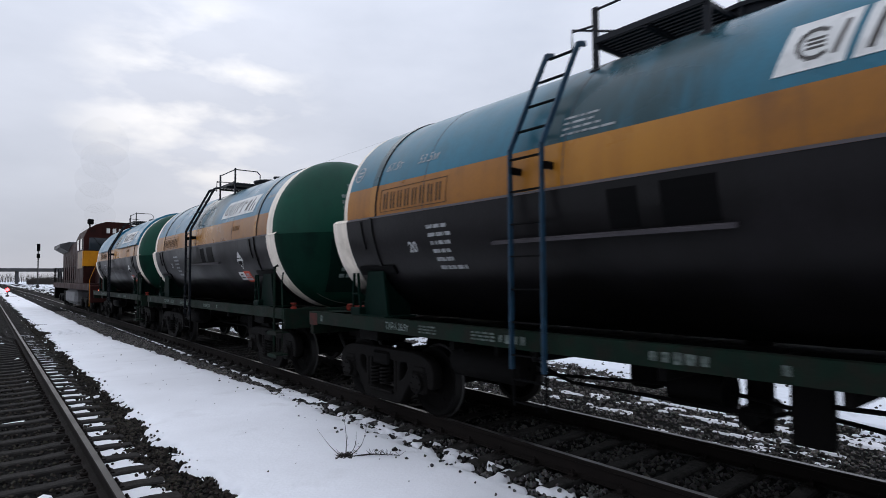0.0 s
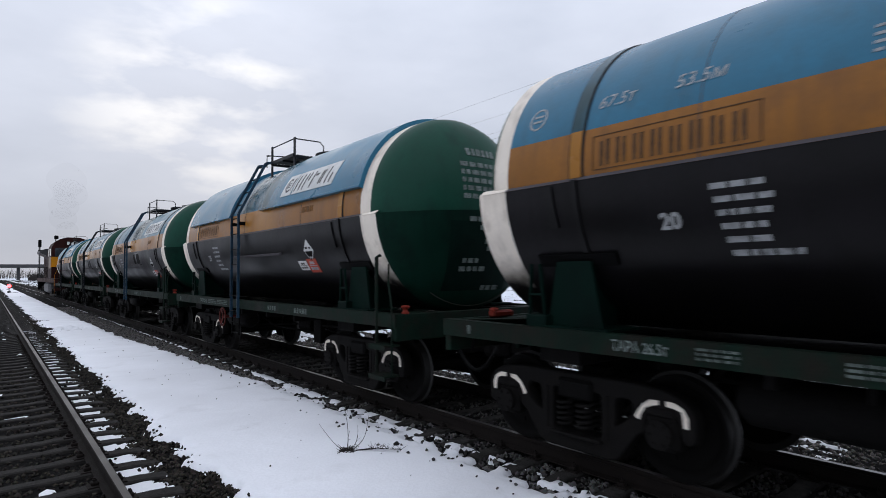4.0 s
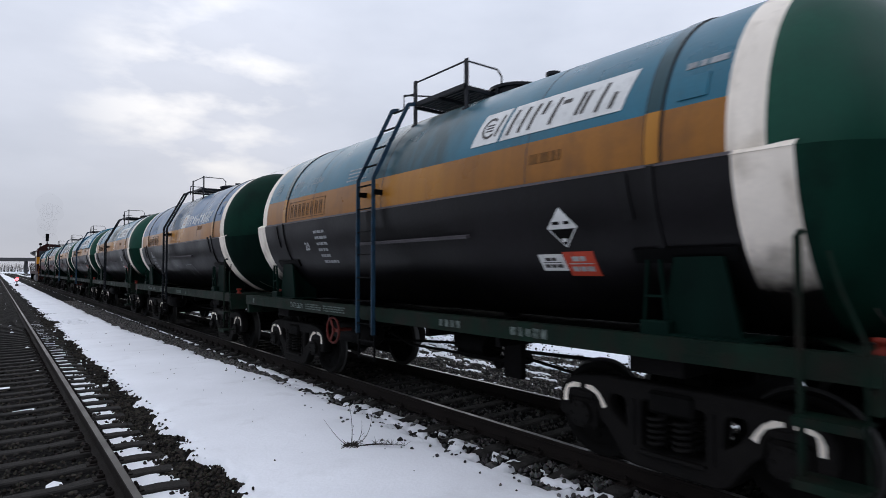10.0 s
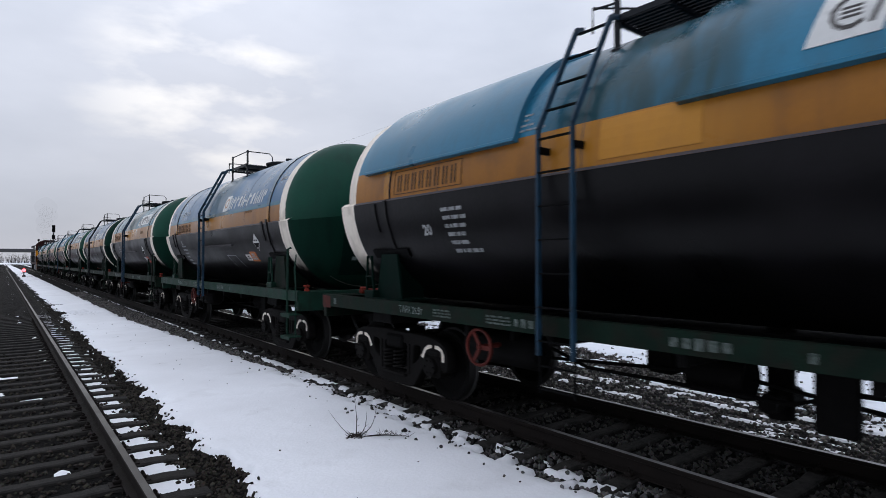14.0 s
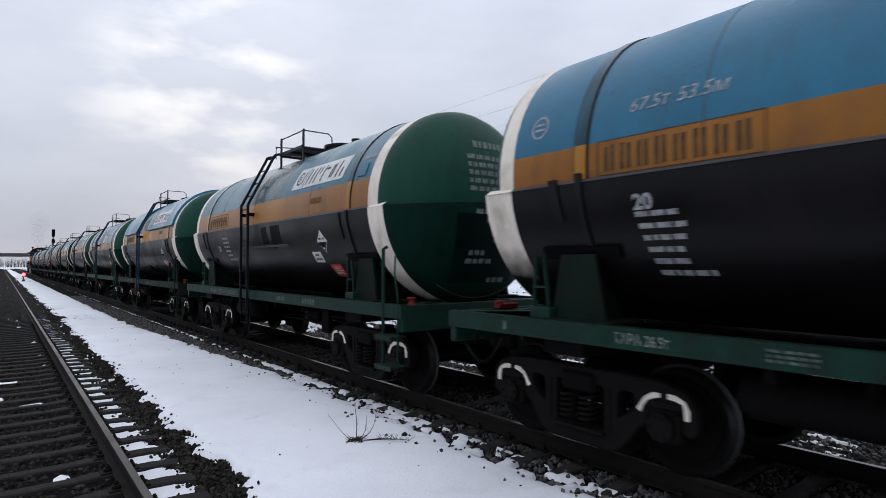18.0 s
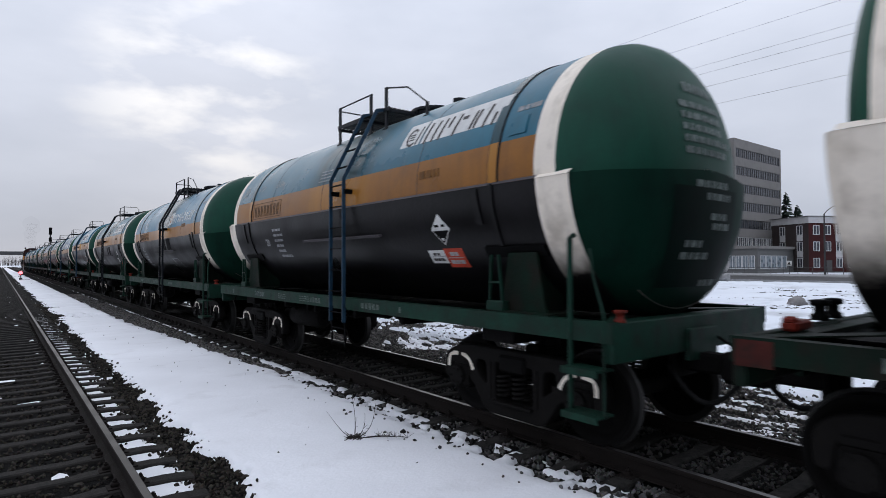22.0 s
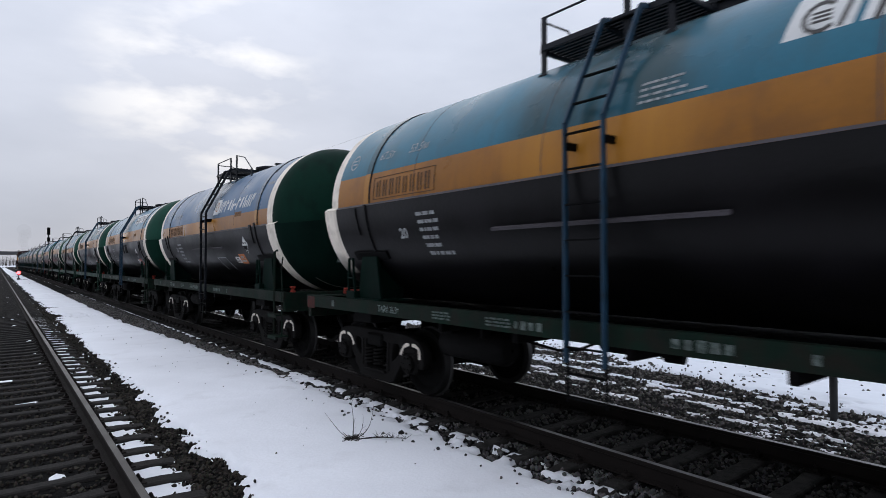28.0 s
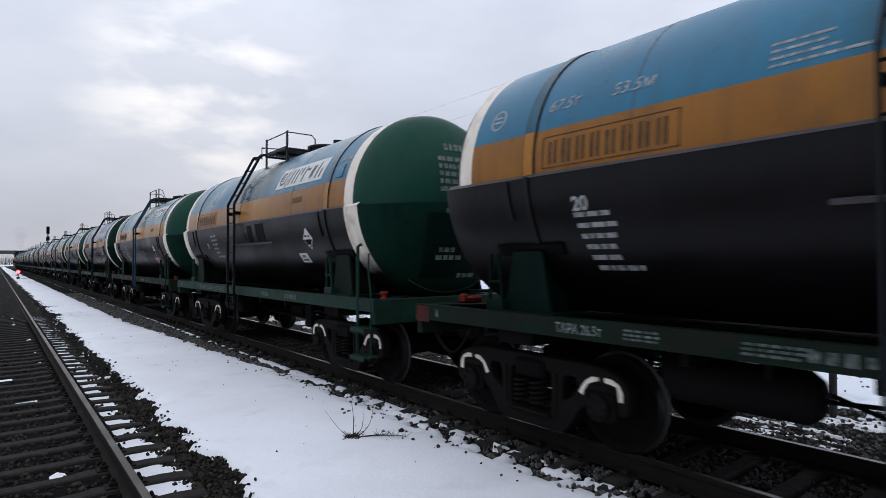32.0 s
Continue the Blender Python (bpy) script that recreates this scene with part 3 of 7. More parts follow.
def stone_mat(name, lo, hi):
    m = bpy.data.materials.new(name)
    m.use_nodes = True
    nt = m.node_tree
    geo = nt.nodes.new("ShaderNodeNewGeometry")
    ramp = nt.nodes.new("ShaderNodeValToRGB")
    ramp.color_ramp.elements[0].color, ramp.color_ramp.elements[1].color = (*lo, 1), (*hi, 1)
    ramp.color_ramp.elements[1].position = 0.95
    nt.links.new(geo.outputs["Random Per Island"], ramp.inputs["Fac"])
    noi = nt.nodes.new("ShaderNodeTexNoise")
    noi.inputs["Scale"].default_value = 45.0
    co = nt.nodes.new("ShaderNodeTexCoord")
    nt.links.new(co.outputs["Object"], noi.inputs["Vector"])
    mx = nt.nodes.new("ShaderNodeMix")
    mx.data_type, mx.blend_type = "RGBA", "MULTIPLY"
    mx.inputs["Factor"].default_value = 0.6
    nt.links.new(ramp.outputs["Color"], mx.inputs["A"])
    nt.links.new(noi.outputs["Color"], mx.inputs["B"])
    b = nt.nodes["Principled BSDF"]
    nt.links.new(mx.outputs["Result"], b.inputs["Base Color"])
    b.inputs["Roughness"].default_value = 0.9
    b.inputs["Specular IOR Level"].default_value = 0.08
    return m


M_RUBBLE = stone_mat("broken dark stone", (0.0030, 0.0026, 0.0022), (0.066, 0.058, 0.048))
M_RUBBLE4 = stone_mat("mostly dark grey stone", (0.004, 0.0038, 0.0036), (0.12, 0.115, 0.11))
M_RUBBLE3 = stone_mat("broken mixed stone", (0.012, 0.0115, 0.011), (0.17, 0.165, 0.16))
M_RUBBLE2 = stone_mat("broken grey stone", (0.035, 0.031, 0.028), (0.24, 0.225, 0.21))


def off_sleeper(x, y, rng):
    """Bare ballast, with few stones left lying on the sleepers."""
    d = np.abs((y + 0.275) % 0.55 - 0.275)
    east = np.abs(x - TRAIN_X) < 1.42
    return bare(x, y, rng) & ((d > 0.125) | (rng.uniform(0, 1, len(x)) < np.where(east, 0.06, 0.4)) | (np.minimum(np.abs(x - LEFT_X), np.abs(x - TRAIN_X)) > 1.36))


rubble("track_gravel", 22000, (-1.6, 1.5, -5, 16), (0.013, 0.032), off_sleeper, M_RUBBLE, "loose dark gravel between the sleepers")
rubble("shoulder_gravel", 24000, (1.4, 2.4, 3.3, 36), (0.010, 0.030), lambda x, y, r: off_sleeper(x, y, r) | (r.uniform(0, 1, len(x)) < 0.16 * np.clip(1.98 - x, 0, 0.4) / 0.4), M_RUBBLE, "dark crushed stone on the ballast shoulder")
rubble("snow_edge_gravel", 15000, (3.3, 4.85, 1.5, 40), (0.014, 0.038), lambda x, y, r: off_sleeper(x, y, r) | ((r.uniform(0, 1, len(x)) < 0.06 * np.clip(x - 3.6, 0, 0.6) / 0.6)), M_RUBBLE3, "grey crushed stone showing through the snow edge")
rubble("edge_gravel", 30000, (3.45, 4.40, 10, 46), (0.012, 0.028), off_sleeper, M_RUBBLE2, "fine grey-brown gravel along the snow edge")
rubble("train_track_gravel", 20000, (4.7, 7.2, 0.5, 20), (0.014, 0.036), off_sleeper, M_RUBBLE4, "dark gravel between the rails of the train track")
rubble("far_bank_gravel", 46000, (7.0, 14.0, -2.0, 26), (0.013, 0.036), lambda x, y, r: bare(x, y, r) | (r.uniform(0, 1, len(x)) < np.where((x > 9.15 + 0.24 * np.clip(y, 0, 9)) & (y < 12), 0.03, 0.22)), M_RUBBLE2, "grey crushed stone beyond the train track")
rubble("snow_specks", 60, (2.2, 4.2, 2.5, 22), (0.006, 0.016), lambda x, y, r: ~bare(x, y, r), M_RUBBLE, "small dark stones scattered on the snow")


# ---- tank wagons ----
R_UP, R_JK, Z_AX = 1.48, 1.52, 2.80
Z_JK, Z_BLUE = 2.71, 3.17


def patch(bm, y0, y1, z0, z1, rad, thick=0.006, slant=0.0, idx=0, side=-1, n=4):
    """A thin sheet that follows the tank's side between two heights; slant shifts its top along the wagon."""
    def at(y, z, r):
        a = math.asin(max(-1, min(1, (z - Z_AX) / rad)))
        return (side * r * math.cos(a), y, Z_AX + r * math.sin(a))
    rows = []
    for i in range(n + 1):
        k = i / n
        z, sh = z0 + (z1 - z0) * k, slant * k
        rows.append([bm.verts.new(at(y0 + sh, z, rad - 0.004)), bm.verts.new(at(y0 + sh, z, rad + thick)), bm.verts.new(at(y1 + sh, z, rad + thick)), bm.verts.new(at(y1 + sh, z, rad - 0.004))])
    fs = []
    for a, b in zip(rows, rows[1:]):
        for i in range(3):
            fs.append(bm.faces.new((a[i], a[i + 1], b[i + 1], b[i])))
    fs.append(bm.faces.new(rows[0]))
    fs.append(bm.faces.new(rows[-1]))
    for f in fs:
        f.material_index = idx
    bmesh.ops.recalc_face_normals(bm, faces=fs)


def dish(y0, r, depth, n=7):
    return [(y0 + depth * math.sin(a), r * math.cos(a)) for a in [math.pi / 2 * i / n for i in range(1, n + 1)]]


def tank_mesh(paint, orange, green, z_blue, fi, fo):
    bm = bmesh.new()
    half = [(0.0, R_UP), (2.0, R_UP), (4.58, R_UP), (4.86, R_UP)] + [(y, max(r, 0.02)) for y, r in dish(4.86, R_UP, 0.73, 9)]
    front = [(2.0, R_UP), (fi, R_UP), (fo, R_UP)] + [(y, max(r, 0.02)) for y, r in dish(fo, R_UP, 0.34)]
    prof = [(-y, r) for y, r in reversed(half)] + front

    def pick(y, r, a):
        if y < -4.86 or y > fo:
            return 3
        if y < -4.58 or y > fi:
            return 2
        return 0 if Z_AX + R_UP * math.sin(a) > z_blue else 1
    # the seam between the two paints falls on a row of vertices
    a_band = math.asin((z_blue - Z_AX) / R_UP)
    top = 30
    angs = [a_band + (math.pi - 2 * a_band) * i / top for i in range(top + 1)] + [math.pi - a_band + (math.pi + 2 * a_band) * i / 34 for i in range(1, 34)]
    rows = [[bm.verts.new((r * math.cos(a), y, Z_AX + r * math.sin(a))) for a in angs] for y, r in prof]
    m = len(angs)
    for j in range(len(rows) - 1):
        for i in range(m):
            f = bm.faces.new((rows[j][i], rows[j][(i + 1) % m], rows[j + 1][(i + 1) % m], rows[j + 1][i]))
            am = angs[i] + 0.02
            f.material_index = pick((prof[j][0] + prof[j + 1][0]) / 2, 0, am)
    bmesh.ops.recalc_face_normals(bm, faces=bm.faces)
    return mesh_of(bm, "tank", [paint, orange, M_WHITE, green], 40)


def jacket_mesh(ring, green, worn, z_jk, fy=4.82, fi=4.44):
    """The heating jacket: a wider shell round the lower half, with a ledge along its top and its own rounded ends."""
    bm = bmesh.new()
    half = [(0.0, R_JK), (4.0, R_JK), (4.63, R_JK), (5.05, R_JK)] + [(y, max(r, 0.02)) for y, r in dish(5.05, R_JK, 0.60)]
    front = [(3.6, R_JK), (fi, R_JK), (fy, R_JK)] + [(y, max(r, 0.02)) for y, r in dish(fy, R_JK, 0.24, 9)]
    prof = [(-y, r) for y, r in reversed(half)] + front
    a0 = math.pi - math.asin((z_jk - Z_AX) / R_JK)
    a1 = 2 * math.pi + math.asin((z_jk - Z_AX) / R_JK)

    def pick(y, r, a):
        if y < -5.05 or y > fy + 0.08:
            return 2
        if y < -4.63 or (ring and y > fi):
            return 4 if worn else 1
        return 0
    lathe(bm, prof, 46, "y", a0, a1, pick, (0, Z_AX))
    bmesh.ops.recalc_face_normals(bm, faces=bm.faces)
    # closing ledge between jacket and shell
    for s in (-1, 1):
        r0 = math.sqrt(R_UP ** 2 - (z_jk - Z_AX) ** 2)
        for y0, y1, idx in ((-5.05, -4.63, 1), (-4.63, fi, 3), (fi, fy, 1 if ring else 3)):
            vs = [bm.verts.new((s * u, y, z)) for y in (y0, y1) for u, z in ((r0 - 0.02, z_jk + 0.05), (R_JK + 0.004, z_jk))]
            f = bm.faces.new((vs[0], vs[1], vs[3], vs[2]))
            f.material_index = idx
    return mesh_of(bm, "heating_jacket", [M_BLACK, M_WHITE, green, M_LEDGE, M_WHITEGRIME], 40)


def strap_mesh(paint, z_blue, z_jk):
    """A wide painted belt round the shell in the colours beneath it, its edge shading drawn as dark strips."""
    bm = bmesh.new()
    a0, a1, ab = (math.asin((z - Z_AX) / R_UP) for z in (z_jk + 0.03, z_jk + 0.03, z_blue))
    prof = [(-0.088, R_UP), (-0.084, R_UP + 0.005), (-0.070, R_UP + 0.005), (-0.066, R_UP + 0.015), (0.066, R_UP + 0.015), (0.070, R_UP + 0.005), (0.084, R_UP + 0.005), (0.088, R_UP)]
    for lo, hi, n, idx in ((a0, ab, 5, 1), (ab, math.pi - ab, 26, 0), (math.pi - ab, math.pi - a1, 5, 1)):
        # index 2: dark faces stand in for the shade lines beside the raised belt
        lathe(bm, prof, n, "y", lo, hi, lambda y, r, a, i=idx: 2 if abs(y) > 0.066 else i, (0, Z_AX))
    bmesh.ops.remove_doubles(bm, verts=bm.verts, dist=1e-4)
    return mesh_of(bm, "strap", [paint, M_ORANGE, M_STEEL], 40)


def seam_mesh():
    bm = bmesh.new()
    a0, a1 = math.asin((2.74 - Z_AX) / R_UP), math.pi - math.asin((2.74 - Z_AX) / R_UP)
    lathe(bm, [(-0.006, R_UP), (-0.004, R_UP + 0.003), (0.004, R_UP + 0.003), (0.006, R_UP)], 30, "y", a0, a1, None, (0, Z_AX))
    return mesh_of(bm, "weld_seam", M_LEDGE, 40)


def clasp_mesh():
    """The curved tie bar that hangs from the strap down to the saddle."""
    bm = bmesh.new()
    for z0, z1 in ((1.9, 2.2), (2.2, 2.5), (2.5, 2.72)):
        patch(bm, -0.03, 0.03, z0, z1, R_JK, 0.02)
    return mesh_of(bm, "tie_bar", M_TIE)


def lug_mesh():
    """A short dark lug under the ledge, beside a tie bar."""
    bm = bmesh.new()
    patch(bm, -0.05, 0.05, 2.30, 2.69, R_JK, 0.02, 0.03)
    return mesh_of(bm, "lug", M_TIE)


def sill_mesh(paint):
    bm = bmesh.new()
    out = [(-0.055, 1.160), (0.06, 1.160), (0.06, 1.175), (-0.035, 1.175), (-0.035, 1.331), (0.06, 1.331), (0.06, 1.346), (-0.055, 1.346)]
    prism(bm, out, "y", -5.5, 5.5)
    return mesh_of(bm, "side_sill", paint)


def end_beam_mesh(paint):
    bm = bmesh.new()
    box(bm, (0, 0, 1.16), (2.96, 0.10, 0.36), 0.012)
    box(bm, (0, -0.12, 1.31), (2.6, 0.22, 0.03))
    box(bm, (0, 0.06, 1.05), (0.55, 0.06, 0.32), 0.01)
    for s in (-1, 1):
        beam(bm, (s * 1.3, -0.05, 1.33), (s * 0.3, -0.7, 1.33), 0.16, 0.012, (0, 0, 1))
    return mesh_of(bm, "end_beam", paint)


def centre_sill_mesh():
    """One hat-shaped beam: top flange, two webs and their turned-in feet."""
    bm = bmesh.new()
    out = [(-0.25, 1.243), (-0.25, 1.227), (-0.18, 1.227), (-0.18, 0.931), (-0.07, 0.931), (-0.07, 0.949), (-0.16, 0.949), (-0.16, 1.227)]
    out += [(-x, z) for x, z in reversed(out)]
    prism(bm, out, "y", -5.4, 5.4)
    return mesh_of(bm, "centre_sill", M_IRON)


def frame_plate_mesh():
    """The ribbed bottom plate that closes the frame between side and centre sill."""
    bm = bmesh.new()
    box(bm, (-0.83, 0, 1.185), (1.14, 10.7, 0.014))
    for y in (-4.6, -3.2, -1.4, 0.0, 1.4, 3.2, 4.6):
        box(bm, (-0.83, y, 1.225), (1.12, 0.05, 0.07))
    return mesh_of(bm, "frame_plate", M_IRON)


def cross_bearer_mesh(width, height):
    bm = bmesh.new()
    box(bm, (0, 0, 1.11), (2.7, width, height), 0.01)
    return mesh_of(bm, "cross_bearer", M_IRON)


def saddle_mesh(paint):
    """One side of the cradle that carries the tank on the frame."""
    bm = bmesh.new()
    prism(bm, [(-0.34, 1.34), (0.34, 1.34), (0.31, 1.42), (0.20, 1.98), (-0.20, 1.98), (-0.31, 1.42)], "x", -1.34, -1.30)
    prism(bm, [(-0.10, 1.34), (0.10, 1.34), (0.10, 1.9), (-0.10, 1.9)], "x", -1.31, -0.8)
    box(bm, (-1.2, 0, 1.35), (0.5, 0.9, 0.025))
    return mesh_of(bm, "saddle", paint)


def saddle_pad_mesh():
    """The dark pad between the saddle and the jacket."""
    bm = bmesh.new()
    patch(bm, -0.45, 0.45, 1.95, 2.06, R_JK, 0.03)
    return mesh_of(bm, "saddle_pad", M_SOOT)


def saddle_bracket_mesh(paint):
    """The narrow ladder-like bracket beside a saddle, with a light cross step."""
    bm = bmesh.new()
    for y in (-0.11, 0.11):
        beam(bm, (-1.40, y, 1.34), (-1.42, y * 0.5, 1.96), 0.035, 0.02, (0, 1, 0))
    box(bm, (-1.41, 0, 1.66), (0.05, 0.18, 0.02))
    box(bm, (-1.38, 0, 1.40), (0.12, 0.26, 0.12), 0.01)
    return mesh_of(bm, "saddle_bracket", paint)


def ladder_parts(wagon, material, y):
    lad = part("ladder", shared(("stringer", material.name, 0), lambda: stringer_mesh(material)), wagon, "steel side ladder", pose(0, y, 0))
    part("stringer", shared(("stringer", material.name, 0), None), lad, "", pose(0, -0.42, 0))
    rm = shared("rung", lambda: rung_mesh(M_SOOT))
    for i in range(11):
        x, z = ladder_at(i / 10.0)
        part("rung", rm, lad, "", pose(x, 0, z))
    fm = shared("ladder_foot", ladder_foot_mesh)
    for dy in (0, -0.42):
        part("ladder_foot", fm, lad, "thin black ladder foot", pose(0, dy, 0))
    for z in (0.66, 0.88):
        part("rung", rm, lad, "", pose(-1.57, 0, z))
    for dy in (0, -0.42):
        part("ladder_bracket", shared("ladder_bracket", bracket_mesh), lad, "black steel bracket", pose(0, dy, 2.95))
    return lad


def ladder_at(k):
    """Where a rung sits: up the straight part, then in along the bend to the platform."""
    s = 1.12 + k * 3.23
    if s < 3.15:
        return -1.60, s
    d = s - 3.15
    return -1.60 + d * 0.50, 3.15 + d * 0.90


def stringer_mesh(material):
    bm = bmesh.new()
    pts = [(-1.60, 0, 0.98), (-1.60, 0, 3.15), (-1.02, 0, 4.27), (-0.90, 0, 4.30)]
    for a, b in zip(pts, pts[1:]):
        beam(bm, a, b, 0.055, 0.022, (0, 1, 0))
    return mesh_of(bm, "stringer", material)


def ladder_foot_mesh():
    bm = bmesh.new()
    beam(bm, (-1.575, 0, 0.62), (-1.575, 0, 1.2), 0.03, 0.015, (0, 1, 0))
    return mesh_of(bm, "ladder_foot", M_SOOT)


def rung_mesh(material):
    bm = bmesh.new()
    box(bm, (0, -0.21, 0), (0.04, 0.40, 0.014))
    return mesh_of(bm, "rung", material)


def bracket_mesh():
    bm = bmesh.new()
    box(bm, (-1.48, -0.02, 0), (0.24, 0.03, 0.07))
    box(bm, (-1.40, -0.05, 0), (0.05, 0.12, 0.09), 0.01)
    return mesh_of(bm, "ladder_bracket", M_SOOT)


def platform_parts(wagon, wide):
    y1, y0 = (0.24, -0.92) if not wide else (0.72, -1.0)
    pl = part("platform", shared(("deck", wide), lambda: deck_mesh(y0, y1)), wagon, "dark steel grating platform on top of the tank")
    sm = shared(("slat", wide), lambda: slat_mesh(y0, y1))
    for i in range(9):
        part("slat", sm, pl, "", pose(-0.86 + 0.075 * i, 0, 0))
    pm = shared(("post",), post_mesh)
    spots = [(-0.86, y0), (-0.86, y1)] if not wide else [(-0.86, 0.70), (-0.86, -0.38), (-0.86, -0.85)]
    for x, y in spots:
        part("post", pm, pl, "", pose(x, y, 0))
    if wide:
        part("short_post", shared("short_post", short_post_mesh), pl, "", pose(-0.86, -1.95, 0))
    part("handrail", shared(("hand", wide), lambda: handrail_mesh(y0, y1, wide)), pl, "thin steel handrail")
    return pl


def slat_mesh(y0, y1):
    bm = bmesh.new()
    box(bm, (0, (y0 + y1) / 2, 4.30), (0.045, y1 - y0, 0.02))
    return mesh_of(bm, "slat", M_STEEL)


def deck_mesh(y0, y1):
    bm = bmesh.new()
    yc, ln = (y0 + y1) / 2, y1 - y0
    for y in (y0, yc, y1):
        box(bm, (-0.55, y, 4.265), (0.66, 0.04, 0.045))
    box(bm, (-0.892, yc, 4.295), (0.012, ln, 0.06))
    return mesh_of(bm, "platform", M_STEEL)


def short_post_mesh():
    bm = bmesh.new()
    box(bm, (0, 0, 4.06), (0.03, 0.06, 0.26), 0.006)
    box(bm, (0.03, 0, 3.97), (0.14, 0.12, 0.05), 0.01)
    return mesh_of(bm, "short_post", M_STEEL)


def post_mesh():
    bm = bmesh.new()
    box(bm, (0, 0, 4.32), (0.03, 0.07, 0.68), 0.006)
    box(bm, (0.03, 0, 3.98), (0.14, 0.12, 0.05), 0.01)
    return mesh_of(bm, "post", M_STEEL)


def handrail_mesh(y0, y1, wide):
    bm = bmesh.new()
    if not wide:
        tube(bm, [(-0.86, y1, 4.63), (-0.86, y0, 4.63), (-0.30, y0, 4.63), (-0.22, y0, 4.55), (-0.22, y0, 4.2)], 0.013)
        tube(bm, [(-0.86, y1 + 0.30, 4.25), (-0.86, y1 + 0.30, 4.52), (-0.55, y1 - 0.1, 4.46)], 0.013)
        tube(bm, [(-0.86, y1 + 0.30, 4.50), (-0.86, y1, 4.47)], 0.012)
    else:
        tube(bm, [(-0.86, 0.70, 4.65), (-0.86, -0.38, 4.65)], 0.013)
        tube(bm, [(-0.86, 0.70, 4.60), (-0.45, 0.70, 4.60), (-0.38, 0.70, 4.54), (-0.38, 0.70, 4.3)], 0.012)
        tube(bm, [(-0.86, -0.85, 4.65), (-0.86, -1.45, 4.52), (-0.86, -1.95, 4.18)], 0.013)
    return mesh_of(bm, "handrail", M_STEEL)


def manway_mesh():
    bm = bmesh.new()
    lathe_z = [(0.36, 4.12), (0.36, 4.34), (0.40, 4.34), (0.40, 4.38), (0.30, 4.41), (0.02, 4.42)]
    rows = []
    for r, z in lathe_z:
        rows.append([bm.verts.new((r * math.cos(2 * math.pi * i / 20), r * math.sin(2 * math.pi * i / 20), z)) for i in range(20)])
    for a, b in zip(rows, rows[1:]):
        for i in range(20):
            bm.faces.new((a[i], a[(i + 1) % 20], b[(i + 1) % 20], b[i]))
    for i in range(6):
        a = i * math.pi / 3
        rod(bm, (0.38 * math.cos(a), 0.38 * math.sin(a), 4.2), (0.38 * math.cos(a), 0.38 * math.sin(a), 4.36), 0.02, 6)
    return mesh_of(bm, "manway", M_STEEL, 40)


def valve_mesh():
    bm = bmesh.new()
    rod(bm, (-0.1, -0.75, 4.05), (-0.1, -0.75, 4.36), 0.07, 10)
    rod(bm, (-0.1, -0.75, 4.36), (-0.1, -0.75, 4.40), 0.10, 10)
    return mesh_of(bm, "safety_valve", M_STEEL, 40)


def rounded(pts, r, n=3):
    """A closed outline with its corners rounded off by short arcs."""
    out = []
    for i, p in enumerate(pts):
        p, a, b = Vector(p), Vector(pts[i - 1]), Vector(pts[(i + 1) % len(pts)])
        k = min(r, 0.45 * (a - p).length, 0.45 * (b - p).length)
        u, v = p + (a - p).normalized() * k, p + (b - p).normalized() * k
        for j in range(n + 1):
            t = j / n
            out.append(u * (1 - t) ** 2 + p * 2 * t * (1 - t) + v * t * t)
    return out


def cut_plate(outlines, half, bevel):
    """A cast plate from an outer outline and its holes, with eased edges; the outlines lie in the y-z plane."""
    cu = bpy.data.curves.new("casting", "CURVE")
    cu.dimensions, cu.fill_mode, cu.extrude, cu.bevel_depth, cu.bevel_resolution = "2D", "BOTH", half - bevel, bevel, 1
    for pts in outlines:
        sp = cu.splines.new("POLY")
        sp.points.add(len(pts) - 1)
        for q, p in zip(sp.points, pts):
            q.co = (p[0], p[1], 0, 1)
        sp.use_cyclic_u = True
    ob = bpy.data.objects.new("casting", cu)
    scene.collection.objects.link(ob)
    me = bpy.data.meshes.new_from_object(ob.evaluated_get(bpy.context.evaluated_depsgraph_get()))
    bpy.data.objects.remove(ob)
    me.transform(Matrix(((0, 0, 1, 0), (1, 0, 0, 0), (0, 1, 0, 0), (0, 0, 0, 1))))
    return me


def side_frame_mesh():
    """Cast side frame of a three-piece bogie: bowed top chord, pedestal horns, spring window and two rounded side windows."""
    arm = [(0.70, 0.855), (0.96, 0.83), (1.13, 0.77), (1.215, 0.66), (1.205, 0.44), (1.11, 0.43), (1.10, 0.60), (1.04, 0.675), (0.81, 0.675), (0.755, 0.60), (0.735, 0.46), (0.66, 0.42), (0.47, 0.16), (0.38, 0.13)]
    outer = arm + [(-y, z) for y, z in reversed(arm)]
    window = [(-0.31, 0.27), (0.31, 0.27), (0.31, 0.73), (-0.31, 0.73)]
    side = [(0.42, 0.40), (0.44, 0.72), (0.62, 0.735), (0.66, 0.64), (0.60, 0.52)]
    me = cut_plate([rounded(outer, 0.06), rounded(window, 0.06), rounded(side, 0.07), rounded([(-y, z) for y, z in side], 0.07)], 0.075, 0.018)
    bm = bmesh.new()
    bm.from_mesh(me)
    box(bm, (0, 0, 0.265), (0.26, 0.62, 0.035), 0.01)
    for s in (-1, 1):
        box(bm, (0, s * 0.365, 0.50), (0.18, 0.025, 0.42), 0.006)
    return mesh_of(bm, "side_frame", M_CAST)


